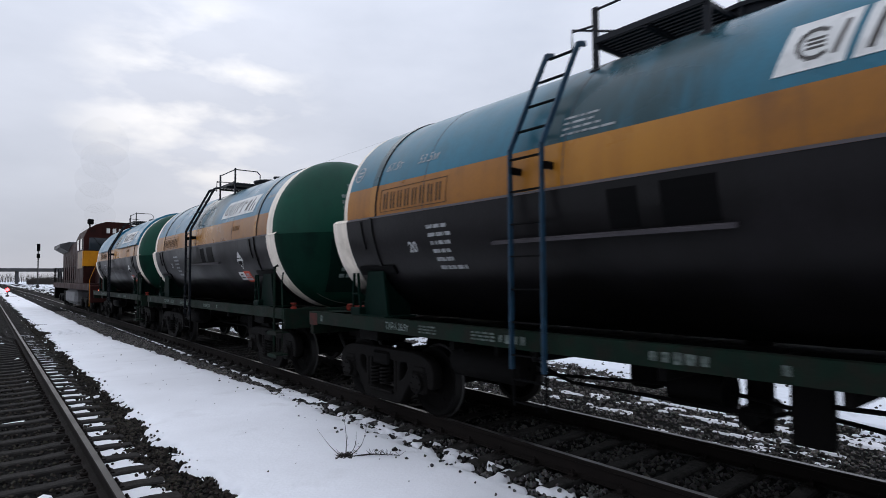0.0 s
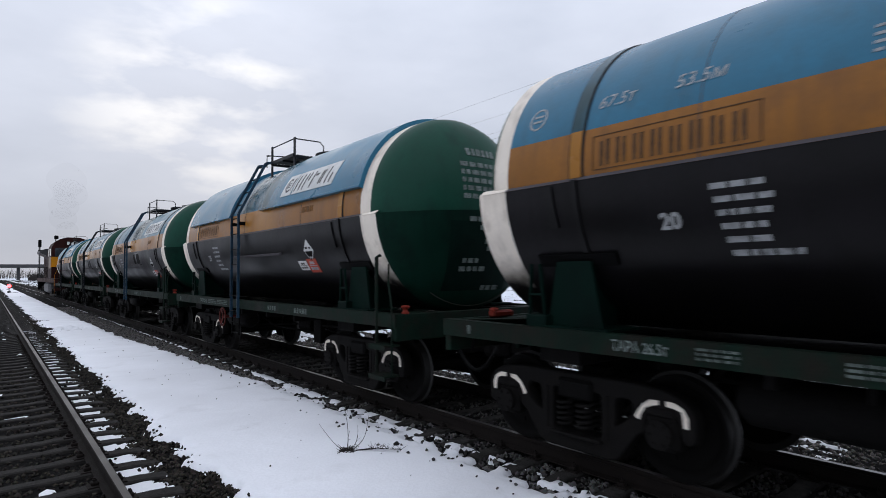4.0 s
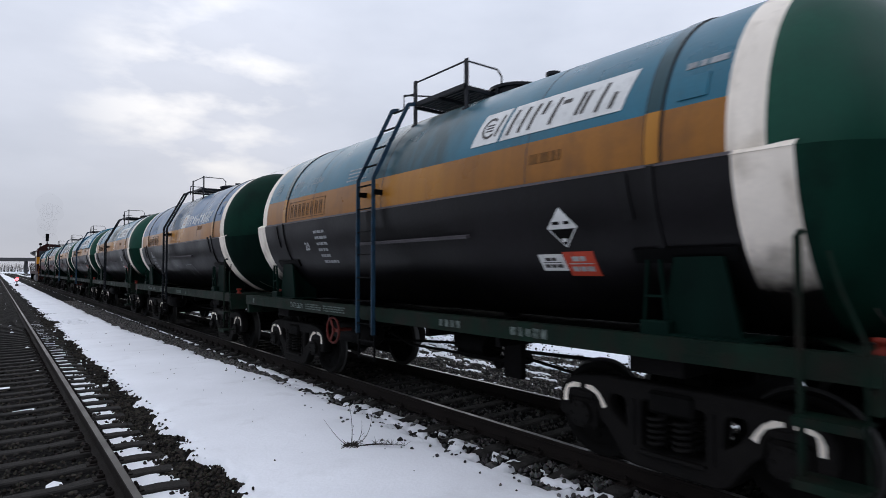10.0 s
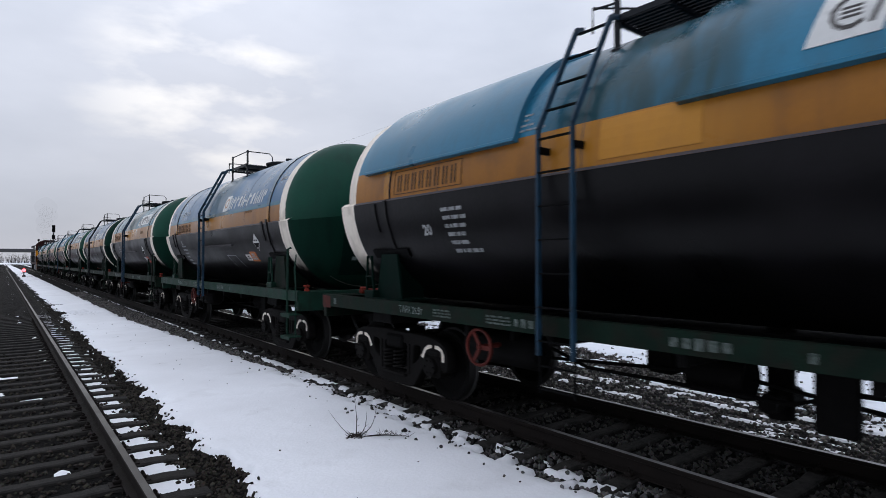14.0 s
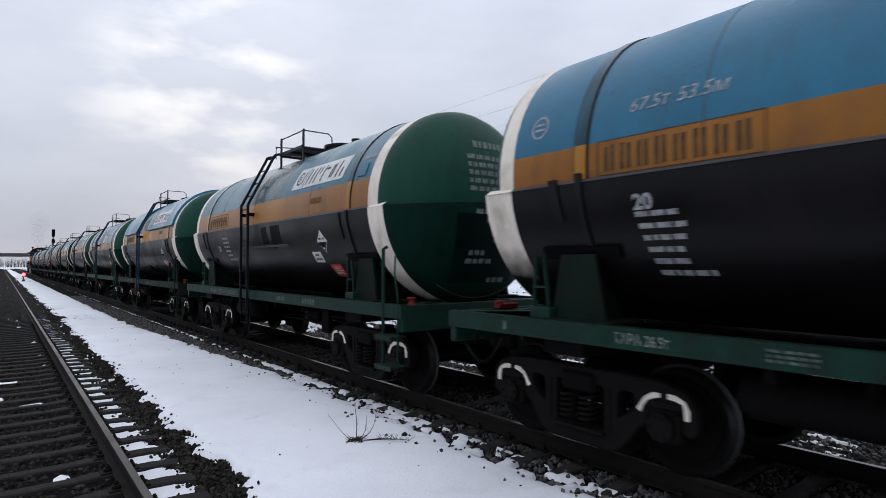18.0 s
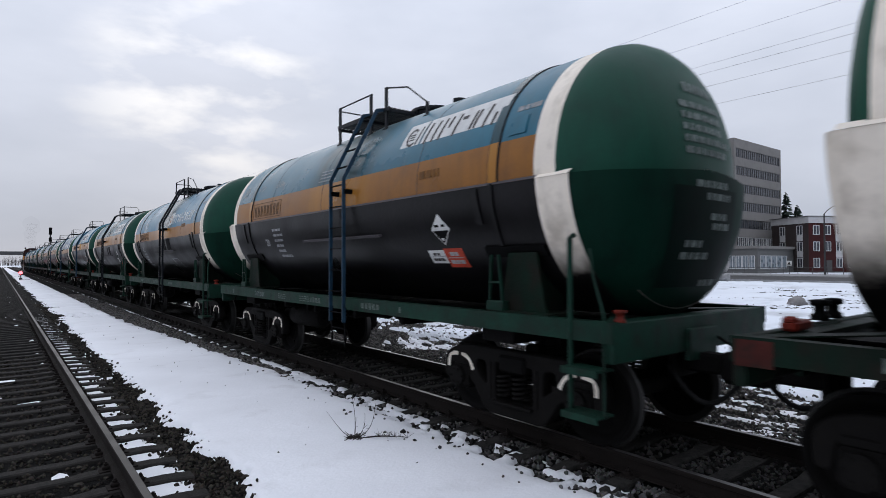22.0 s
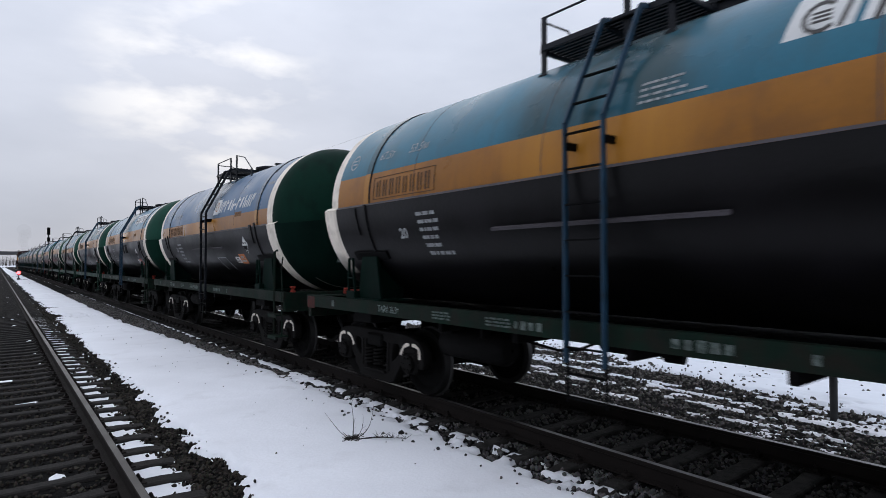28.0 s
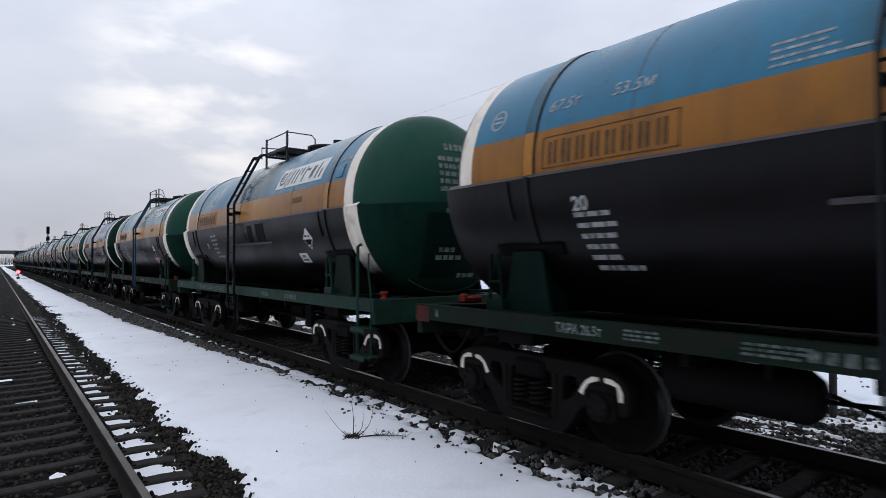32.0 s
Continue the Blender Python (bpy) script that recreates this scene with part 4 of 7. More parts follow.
def axle_box_mesh():
    bm = bmesh.new()
    box(bm, (0, 0, 0.475), (0.20, 0.30, 0.30), 0.04)
    rod(bm, (-0.09, 0, 0.475), (-0.15, 0, 0.475), 0.125, 14)
    rod(bm, (0.09, 0, 0.475), (0.15, 0, 0.475), 0.125, 14)
    for i in range(6):
        a = i * math.pi / 3
        for s in (-1, 1):
            rod(bm, (s * 0.14, 0.09 * math.cos(a), 0.475 + 0.09 * math.sin(a)), (s * 0.165, 0.09 * math.cos(a), 0.475 + 0.09 * math.sin(a)), 0.016, 6)
    box(bm, (0, 0, 0.655), (0.18, 0.26, 0.08), 0.015)
    return mesh_of(bm, "axle_box", M_CAST)


def white_mark_mesh():
    """Whitewash brushed over the pedestal's arch and on down its inner leg, with a bare spot on top."""
    bm = bmesh.new()
    path = [(0.218, 0.56), (0.216, 0.64), (0.19, 0.705), (0.11, 0.735), (0.04, 0.738), (-0.03, 0.738), (-0.10, 0.728), (-0.17, 0.69), (-0.215, 0.63), (-0.245, 0.57)]
    rows = []
    for i, (y, z) in enumerate(path):
        a, b = Vector(path[max(0, i - 1)]), Vector(path[min(len(path) - 1, i + 1)])
        d = (b - a).normalized()
        n = Vector((-d.y, d.x)) * (0.022 + 0.005 * math.sin(i * 2.3))
        rows.append([bm.verts.new((x, y + k * n.x, z + k * n.y)) for x, k in ((-0.074, -1), (-0.074, 1), (-0.080, 1), (-0.080, -1))])
    for lo, hi in ((0, 4), (5, len(rows) - 1)):
        for a, b in zip(rows[lo:hi], rows[lo + 1:hi + 1]):
            for i in range(4):
                bm.faces.new((a[i], a[(i + 1) % 4], b[(i + 1) % 4], b[i]))
        bm.faces.new(rows[lo])
        bm.faces.new(rows[hi])
    bmesh.ops.recalc_face_normals(bm, faces=bm.faces)
    return mesh_of(bm, "white_mark", M_WHITE)


def spring_mesh():
    bm = bmesh.new()
    n, turns = 60, 5
    pts = [(0.075 * math.cos(2 * math.pi * turns * i / n), 0.075 * math.sin(2 * math.pi * turns * i / n), 0.35 + 0.26 * i / n) for i in range(n + 1)]
    tube(bm, pts, 0.017, 5)
    return mesh_of(bm, "spring", M_CAST, 60)


def bolster_mesh():
    bm = bmesh.new()
    box(bm, (0, 0, 0.72), (2.3, 0.42, 0.20), 0.03)
    box(bm, (0, 0, 0.64), (1.5, 0.36, 0.10), 0.03)
    rod(bm, (0, 0, 0.8), (0, 0, 1.0), 0.22, 16)
    for s in (-1, 1):
        box(bm, (s * 0.72, 0, 0.86), (0.16, 0.22, 0.10), 0.01)
    box(bm, (0, 0.45, 0.45), (1.75, 0.09, 0.16), 0.01)
    box(bm, (0, -0.45, 0.45), (1.75, 0.09, 0.16), 0.01)
    for s in (-1, 1):
        for e in (-1, 1):
            box(bm, (s * 0.79, e * 0.47, 0.47), (0.10, 0.07, 0.30), 0.01)
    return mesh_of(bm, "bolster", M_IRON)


def wheelset_mesh():
    bm = bmesh.new()
    prof = [(-0.068, 0.12), (-0.068, 0.15), (-0.02, 0.19), (-0.015, 0.36), (-0.055, 0.40), (-0.065, 0.425), (-0.065, 0.463), (0.030, 0.475), (0.042, 0.503), (0.062, 0.500), (0.068, 0.425), (0.05, 0.40), (0.015, 0.36), (0.01, 0.19), (0.06, 0.15), (0.068, 0.12)]
    for s in (-1, 1):
        pr = [(s * 0.795 - s * u, r) for u, r in prof]
        lathe(bm, [(u, r) for u, r in pr], 40, "x", pick=lambda u, r, a: 1 if r > 0.46 else 0)
    rod(bm, (-1.10, 0, 0), (1.10, 0, 0), 0.085, 16)
    bmesh.ops.recalc_face_normals(bm, faces=bm.faces)
    # bolted test plates break the disc's symmetry
    for s in (-1, 1):
        for a in (0.4, 2.5, 4.6):
            box(bm, (s * 0.815, 0.28 * math.cos(a), 0.28 * math.sin(a)), (0.02, 0.05, 0.05), 0.004, idx=0)
    return mesh_of(bm, "wheelset", [M_WHEEL, M_TREAD], 35)


def bogie(wagon, y, marks):
    bg = part("bogie", shared("bolster", bolster_mesh), wagon, "grimy cast-steel three-piece bogie", pose(0, y, 0))
    sf, ab, sp, wm = shared("side_frame", side_frame_mesh), shared("axle_box", axle_box_mesh), shared("spring", spring_mesh), shared("white_mark", white_mark_mesh)
    for s in (-1, 1):
        part("side_frame", sf, bg, "", pose(s * 1.036, 0, 0))
        for e in (-1, 1):
            part("axle_box", ab, bg, "", pose(s * 1.036, e * 0.925, 0))
            if marks and s < 0:
                part("white_mark", wm, bg, "whitewash on the pedestal", pose(s * 1.036, e * 0.925, 0) @ Matrix.Diagonal((1, e, 1, 1)))
        for e in (-0.12, 0.12):
            for d in (-0.085, 0.085):
                part("spring", sp, bg, "", pose(s * 1.036 + d, e, 0))
    return bg


WHEELS = []


def wheelset(wagon, y, r=0.475):
    w = part("wheelset", shared("wheelset", wheelset_mesh), wagon, "steel wheelset with bright treads", pose(0, y, r))
    WHEELS.append((w, y, r))
    return w


def coupler_mesh():
    bm = bmesh.new()
    box(bm, (0, -0.10, 0.86), (0.20, 0.6, 0.20), 0.03)
    box(bm, (0.03, 0.28, 0.86), (0.42, 0.22, 0.30), 0.05)
    box(bm, (0.16, 0.42, 0.86), (0.12, 0.22, 0.28), 0.04)
    box(bm, (-0.14, 0.37, 0.86), (0.10, 0.12, 0.26), 0.03)
    box(bm, (0, -0.30, 0.86), (0.5, 0.08, 0.34), 0.02)
    tube(bm, [(-0.12, 0.2, 1.0), (-0.5, -0.3, 1.12), (-1.2, -0.32, 1.12), (-1.25, -0.32, 0.95)], 0.016)
    return mesh_of(bm, "coupler", M_IRON)


def hose_mesh():
    bm = bmesh.new()
    pts = [(0.30 - 0.1 * i / 8, -0.3 + 0.75 * i / 8, 0.92 - 0.42 * math.sin(math.pi * min(1, (i + 0.6) / 9))) for i in range(9)]
    tube(bm, pts, 0.028, 8)
    return mesh_of(bm, "brake_hose", M_RUBBER, 60)


def cap_mesh():
    """A pinched, hourglass-shaped end fitting."""
    bm = bmesh.new()
    rows = []
    for r, z in ((0.05, 1.335), (0.05, 1.36), (0.032, 1.375), (0.032, 1.41), (0.055, 1.42), (0.055, 1.445), (0.015, 1.45)):
        rows.append([bm.verts.new((r * 1.1 * math.cos(2 * math.pi * i / 12), r * math.sin(2 * math.pi * i / 12), z)) for i in range(12)])
    for a, b in zip(rows, rows[1:]):
        for i in range(12):
            bm.faces.new((a[i], a[(i + 1) % 12], b[(i + 1) % 12], b[i]))
    return mesh_of(bm, "end_fitting", M_RED, 40)


def red_catch_mesh():
    """A low red catch with a rounded nose on the end beam."""
    bm = bmesh.new()
    box(bm, (0, 0, 1.375), (0.34, 0.12, 0.08), 0.02)
    box(bm, (-0.12, 0, 1.42), (0.10, 0.10, 0.06), 0.02)
    return mesh_of(bm, "end_catch", M_RED)


def cap_dark_mesh():
    me = shared("cap", cap_mesh).copy()
    me.transform(Matrix.Translation((0, 0, 1.335)) @ Matrix.Diagonal((1.5, 1.5, 1.6, 1)) @ Matrix.Translation((0, 0, -1.335)))
    me.materials.clear()
    me.materials.append(M_SOOT)
    return me


def step_mesh(paint):
    bm = bmesh.new()
    tube(bm, [(-1.50, -5.05, 0.50), (-1.50, -5.05, 2.10), (-1.44, -5.05, 2.13)], 0.026, 8)
    tube(bm, [(-1.50, -5.42, 0.50), (-1.50, -5.42, 1.42), (-1.46, -5.28, 1.75), (-1.40, -5.2, 2.0)], 0.013, 8)
    for z in (0.52, 0.92):
        box(bm, (-1.50, -5.235, z), (0.24, 0.40, 0.022), 0.004)
        box(bm, (-1.62, -5.235, z - 0.02), (0.012, 0.40, 0.06))
    return mesh_of(bm, "corner_steps", paint)


def handwheel_mesh():
    bm = bmesh.new()
    n = 24
    pts = [(0, 0.20 * math.cos(2 * math.pi * i / n), 0.20 * math.sin(2 * math.pi * i / n)) for i in range(n + 1)]
    tube(bm, pts, 0.019, 6)
    for i in range(3):
        a = math.pi + i * 2 * math.pi / 3
        beam(bm, (0.02, 0, 0), (0, 0.195 * math.cos(a), 0.195 * math.sin(a)), 0.05, 0.012, (1, 0, 0))
    rod(bm, (-0.01, 0, 0), (0.35, 0, 0), 0.03, 8)
    return mesh_of(bm, "brake_wheel", M_REDWHEEL, 60)


def reservoir_mesh():
    bm = bmesh.new()
    lathe(bm, [(-0.62, 0.02), (-0.60, 0.14), (-0.52, 0.20), (0.52, 0.20), (0.60, 0.14), (0.62, 0.02)], 18, "y", centre=(-0.95, 0.86))
    for y in (-0.3, 0.3):
        box(bm, (-0.95, y, 1.05), (0.40, 0.05, 0.12))
    return mesh_of(bm, "air_reservoir", M_IRON, 40)


def brake_gear_mesh():
    bm = bmesh.new()
    rod(bm, (-0.25, -0.75, 0.80), (-0.25, -0.20, 0.80), 0.19, 16)
    box(bm, (0.35, 0.4, 0.82), (0.5, 0.35, 0.36), 0.04)
    rod(bm, (-0.25, -0.2, 0.80), (-0.25, 2.6, 0.62), 0.02, 6)
    rod(bm, (-0.25, -0.75, 0.80), (-0.25, -2.6, 0.60), 0.02, 6)
    tube(bm, [(-0.62, -3.0, 0.92), (-0.62, -1.6, 0.88), (-0.5, -1.2, 0.70), (-0.5, 0.9, 0.70), (-0.62, 1.4, 0.9), (-0.62, 3.0, 0.92)], 0.022, 6)
    box(bm, (-0.62, -1.55, 0.80), (0.10, 0.3, 0.5), 0.01)
    # bottom outlet valve
    rod(bm, (0, -0.9, 0.45), (0, -0.9, 1.32), 0.12, 12)
    rod(bm, (-0.3, -0.9, 0.62), (0.3, -0.9, 0.62), 0.09, 12)
    return mesh_of(bm, "brake_gear", M_IRON, 40)


def short_gear_mesh():
    """The high-set brake cylinder, lever box and rods of the wagons without a bottom outlet."""
    bm = bmesh.new()
    rod(bm, (-0.25, 0.34, 1.03), (-0.25, 0.04, 1.03), 0.15, 16)
    box(bm, (-0.35, 0.18, 1.07), (0.3, 0.24, 0.16), 0.03)
    box(bm, (-0.30, -0.52, 1.04), (0.34, 0.26, 0.22), 0.05)
    rod(bm, (-0.30, -0.42, 0.93), (-0.30, -0.62, 0.93), 0.06, 10)
    box(bm, (-0.30, -1.05, 1.10), (0.2, 0.22, 0.12), 0.03)
    tube(bm, [(-0.55, 1.25, 0.92), (-0.5, 0.8, 0.86), (-0.45, 0.55, 0.90), (-0.4, 0.3, 1.02)], 0.018, 6)
    rod(bm, (-0.25, 0.04, 1.04), (-0.25, -2.6, 1.02), 0.02, 6)
    return mesh_of(bm, "brake_gear", M_IRON, 40)


def lower_rib_mesh():
    bm = bmesh.new()
    patch(bm, -1.28, 1.28, 2.25, 2.28, R_JK, 0.05, n=1)
    return mesh_of(bm, "jacket_rib", M_LEDGE)


def text_bars(rows, y0, z0, dy, h, gap, rad, seed, slant=0.0):
    """Rows of unreadable small print, as broken bars."""
    bm = bmesh.new()
    r = random.Random(seed)
    for i in range(rows):
        z = z0 - i * (h + gap)
        y, end = y0 - i * slant, y0 - i * slant - dy * r.uniform(0.6, 1.0)
        while y > end:
            w = r.uniform(0.04, 0.16)
            patch(bm, y - w, y, z - h, z, rad, 0.003, n=1)
            y -= w + 0.025
    return bm


# plain slanted shapes that stand where the large lettering is: strokes across a unit cell
SHAPES = [((0, 0, 0, 1), (0.85, 0, 0.85, 1)),
          ((0.1, 0, 0.1, 1), (0.75, 0.55, 0.75, 1)),
          ((0.1, 0, 0.1, 1), (0.5, 0.78, 0.9, 0.78)),
          ((0.25, 0.1, 0.25, 0.9), (0.62, 0.1, 0.62, 0.9)),
          ((0.05, 0, 0.05, 1), (0.85, 0, 0.85, 0.5))]


def stroke(bm, p, q, width, rad, thick=0.004):
    """One straight painted stroke on the tank's side, from p to q in (along, height)."""
    p, q = Vector(p), Vector(q)
    d = (q - p).normalized() * width / 2
    n = Vector((-d.y, d.x))

    def at(u, r):
        a = math.asin(max(-1, min(1, (u.y - Z_AX) / rad)))
        return (-r * math.cos(a), u.x, Z_AX + r * math.sin(a))
    rows = []
    for i in range(4):
        c = p + (q - p) * i / 3 + d * (-0.8 if i == 0 else 0.8 if i == 3 else 0)
        rows.append([bm.verts.new(at(c + k * n, r)) for k, r in ((-1, rad - 0.003), (-1, rad + thick), (1, rad + thick), (1, rad - 0.003))])
    fs = [bm.faces.new((a[k], a[k + 1], b[k + 1], b[k])) for a, b in zip(rows, rows[1:]) for k in range(3)]
    fs += [bm.faces.new(rows[0]), bm.faces.new(rows[-1])]
    bmesh.ops.recalc_face_normals(bm, faces=fs)


def glyph(bm, kind, y0, z0, w, h, rad, slant, width):
    for a, b, c, d in SHAPES[kind]:
        stroke(bm, (y0 - w * a - slant * b, z0 + h * b), (y0 - w * c - slant * d, z0 + h * d), width, rad)


def logo_plate_mesh():
    bm = bmesh.new()
    patch(bm, -1.98, -1.55, 3.27, 3.66, R_UP, 0.006, -0.09)
    return mesh_of(bm, "logo_plate", M_SIGNWHITE)


def name_plate_mesh():
    bm = bmesh.new()
    patch(bm, -3.56, -2.03, 3.27, 3.66, R_UP, 0.006, -0.09)
    return mesh_of(bm, "name_plate", M_SIGNWHITE)


def plate_shape_mesh(kind):
    bm = bmesh.new()
    glyph(bm, kind, 0, 3.335, 0.19, 0.25, R_UP + 0.005, 0.07, 0.042)
    return mesh_of(bm, "plain_shape", M_DARKTXT)


def logo_mark_mesh(ink):
    """An open ring with three short bars in it and one slanted stroke beside it."""
    bm = bmesh.new()
    for k in range(9):
        a, b = 0.9 + k * 0.5, 0.9 + (k + 1) * 0.5
        stroke(bm, (-1.80 - 0.105 * math.cos(a), 3.465 + 0.115 * math.sin(a)), (-1.80 - 0.105 * math.cos(b), 3.465 + 0.115 * math.sin(b)), 0.03, R_UP + 0.005)
    stroke(bm, (-1.925, 3.36), (-1.99, 3.58), 0.03, R_UP + 0.005)
    for k in range(3):
        stroke(bm, (-1.75, 3.43 + 0.035 * k), (-1.86, 3.43 + 0.035 * k), 0.016, R_UP + 0.005)
    return mesh_of(bm, "logo_mark", ink)


def letter_mesh(kind):
    """One plain slanted white shape."""
    bm = bmesh.new()
    glyph(bm, kind, 0, 0.0 + 3.12, 0.135, 0.24, R_UP, 0.06, 0.048)
    return mesh_of(bm, "letter_shape", M_SIGNWHITE)


def dash_mesh():
    bm = bmesh.new()
    stroke(bm, (0, 3.22), (-0.09, 3.22), 0.045, R_UP)
    return mesh_of(bm, "dash", M_SIGNWHITE)


def trans_logo_mesh():
    bm = bmesh.new()
    patch(bm, -1.52, -1.17, 3.07, 3.44, R_UP, 0.006, -0.08)
    return mesh_of(bm, "logo_plate", M_SIGNWHITE)


def trans_ring_mesh():
    bm = bmesh.new()
    for k in range(12):
        a = k * math.pi / 6
        yc, zc = -1.385 + 0.10 * math.cos(a), 3.26 + 0.10 * math.sin(a)
        patch(bm, yc - 0.022, yc + 0.022, zc - 0.02, zc + 0.02, R_UP + 0.004, 0.004, n=1)
    return mesh_of(bm, "logo_mark", M_ORANGE)


def number_mesh(seed, z0):
    bm = bmesh.new()
    rnd = random.Random(seed)
    for i in range(8):
        y = 3.30 - i * 0.165
        for a, b, c, d in ((0, 0.034, 0, 0.232), (0.066, 0.10, 0, 0.232)):
            patch(bm, y - b, y - a, z0 + c, z0 + d * rnd.uniform(0.93, 1.0), R_UP, 0.003, n=4)
    for a, b, c, d in ((1.94, 3.38, z0 - 0.035, z0 - 0.027), (1.94, 3.38, z0 + 0.27, z0 + 0.278), (1.94, 1.952, z0 - 0.035, z0 + 0.278), (3.368, 3.38, z0 - 0.035, z0 + 0.278)):
        patch(bm, a, b, c, d, R_UP, 0.003, n=4)
    return mesh_of(bm, "number_stencil", M_NUMBER)


def on_jacket(bm, pts, idx, lift=0.005):
    vs = []
    for y, z in pts:
        a = math.asin((z - Z_AX) / R_JK)
        vs.append(bm.verts.new((-(R_JK + lift) * math.cos(a), y, Z_AX + (R_JK + lift) * math.sin(a))))
    f = bm.faces.new(vs)
    f.material_index = idx


def diamond_mesh():
    """Hazard diamond: white upper half with two dark marks, black lower half with a white edge."""
    bm = bmesh.new()
    yc, zc, w, h = -3.19, 2.28, 0.185, 0.19
    for a, b in ((0.0, 0.35), (0.35, 0.7), (0.7, 1.0)):
        on_jacket(bm, [(yc - w * (1 - a), zc + h * a), (yc + w * (1 - a), zc + h * a), (yc + w * (1 - b), zc + h * b), (yc - w * (1 - b), zc + h * b)][: 4 if b < 1 else 3], 0)
        on_jacket(bm, [(yc - w * (1 - a), zc - h * a), (yc + w * (1 - a), zc - h * a), (yc + w * (1 - b), zc - h * b), (yc - w * (1 - b), zc - h * b)][: 4 if b < 1 else 3], 0)
        on_jacket(bm, [(yc - 0.84 * w * (1 - a), zc - 0.012 - 0.84 * h * a), (yc + 0.84 * w * (1 - a), zc - 0.012 - 0.84 * h * a), (yc + 0.84 * w * (1 - b), zc - 0.012 - 0.84 * h * b), (yc - 0.84 * w * (1 - b), zc - 0.012 - 0.84 * h * b)][: 4 if b < 1 else 3], 1, 0.008)
    for y0, y1 in ((-0.10, -0.03), (0.02, 0.11)):
        on_jacket(bm, [(yc + y0, zc + 0.03), (yc + y1, zc + 0.03), (yc + y1, zc + 0.06), (yc + y0, zc + 0.06)], 1, 0.008)
    on_jacket(bm, [(yc - 0.03, zc - 0.13), (yc + 0.03, zc - 0.13), (yc + 0.03, zc - 0.10), (yc - 0.03, zc - 0.10)], 0, 0.011)
    return mesh_of(bm, "hazard_diamond", [M_SIGNWHITE, M_SOOT])


def rect_sign(y0, y1, z0, z1, material, name, bars):
    bm = bmesh.new()
    patch(bm, y0, y1, z0, z1, R_JK, 0.006)
    for a, b, c, d in bars:
        patch(bm, a, b, c, d, R_JK + 0.004, 0.004, n=1, idx=1)
    return mesh_of(bm, name, [material, M_PRINT if material is not M_SIGNWHITE else M_DARKTXT])


def sign_bars(area):
    """Two lines of print that cannot be read, inside a small plate."""
    y0, y1, z0, z1 = area
    w, h = y1 - y0, z1 - z0
    bars = [(y0 + w * a, y0 + w * b, z0 + h * 0.60, z0 + h * 0.80) for a, b in ((0.30, 0.48), (0.52, 0.74))]
    return bars + [(y0 + 0.04, y1 - 0.04, z0 + h * 0.48, z0 + h * 0.52)] + [(y0 + w * a, y0 + w * b, z0 + h * 0.18, z0 + h * 0.38) for a, b in ((0.14, 0.36), (0.40, 0.60), (0.64, 0.86))]


def lettering(body, size, where, material, bold=0.0):
    """Letters in the built-in font; where(u, v) lays a point of the flat text onto its surface."""
    cu = bpy.data.curves.new("lettering", "FONT")
    cu.body, cu.size, cu.resolution_u, cu.offset = body, size, 3, bold
    ob = bpy.data.objects.new("lettering", cu)
    scene.collection.objects.link(ob)
    me = bpy.data.meshes.new_from_object(ob.evaluated_get(bpy.context.evaluated_depsgraph_get()))
    bpy.data.objects.remove(ob)
    for v in me.vertices:
        v.co = where(v.co.x, v.co.y)
    me.materials.clear()
    me.materials.append(material)
    return me


def on_side(rad, y0, z0, slant=0.0):
    """Lays flat lettering onto the tank's round side."""
    def where(u, v):
        y, z = y0 - u - slant * v, z0 + v
        a = math.asin((z - Z_AX) / rad)
        return (-(rad + 0.006) * math.cos(a), y, Z_AX + (rad + 0.006) * math.sin(a))
    return where


def numeral_mesh(y0, z0):
    """The class number 20, bent onto the jacket's side."""
    return lettering("20", 0.18, on_side(R_JK, y0, z0), M_PRINT, 0.006)


def tare_mesh():
    return lettering("ТАРА 26.5т", 0.125, lambda u, v: (-1.509, 3.20 - u * 0.82, 1.21 + v), M_NOTICE, 0.002)


def emblem_mesh(y0, z0):
    """A pale stencilled ring with two short bars in it."""
    bm = bmesh.new()
    for k in range(14):
        a, b = k * math.pi / 7, (k + 0.85) * math.pi / 7
        stroke(bm, (y0 + 0.10 * math.cos(a), z0 + 0.11 * math.sin(a)), (y0 + 0.10 * math.cos(b), z0 + 0.11 * math.sin(b)), 0.018, R_UP, 0.003)
    for d in (-0.025, 0.03):
        stroke(bm, (y0 + 0.05, z0 + d), (y0 - 0.05, z0 + d), 0.022, R_UP, 0.003)
    return mesh_of(bm, "emblem", M_PRINT)


def edge_stripe_mesh(y0, y1, z0, z1):
    bm = bmesh.new()
    patch(bm, y0, y1, z0, z1, R_UP, 0.004, n=2)
    return mesh_of(bm, "edge_stripe", M_TEAL)


def end_rim_mesh():
    """The pale worn rim low on the rear end of the jacket."""
    bm = bmesh.new()
    q = 0.93
    y = -(5.05 + 0.60 * math.sqrt(1 - q * q)) - 0.004
    tube(bm, [(R_JK * q * math.cos(a), y, Z_AX + R_JK * q * math.sin(a)) for a in [math.radians(238 + 4 * i) for i in range(21)]], 0.007, 6)
    return mesh_of(bm, "end_rim", M_RIM, 60)


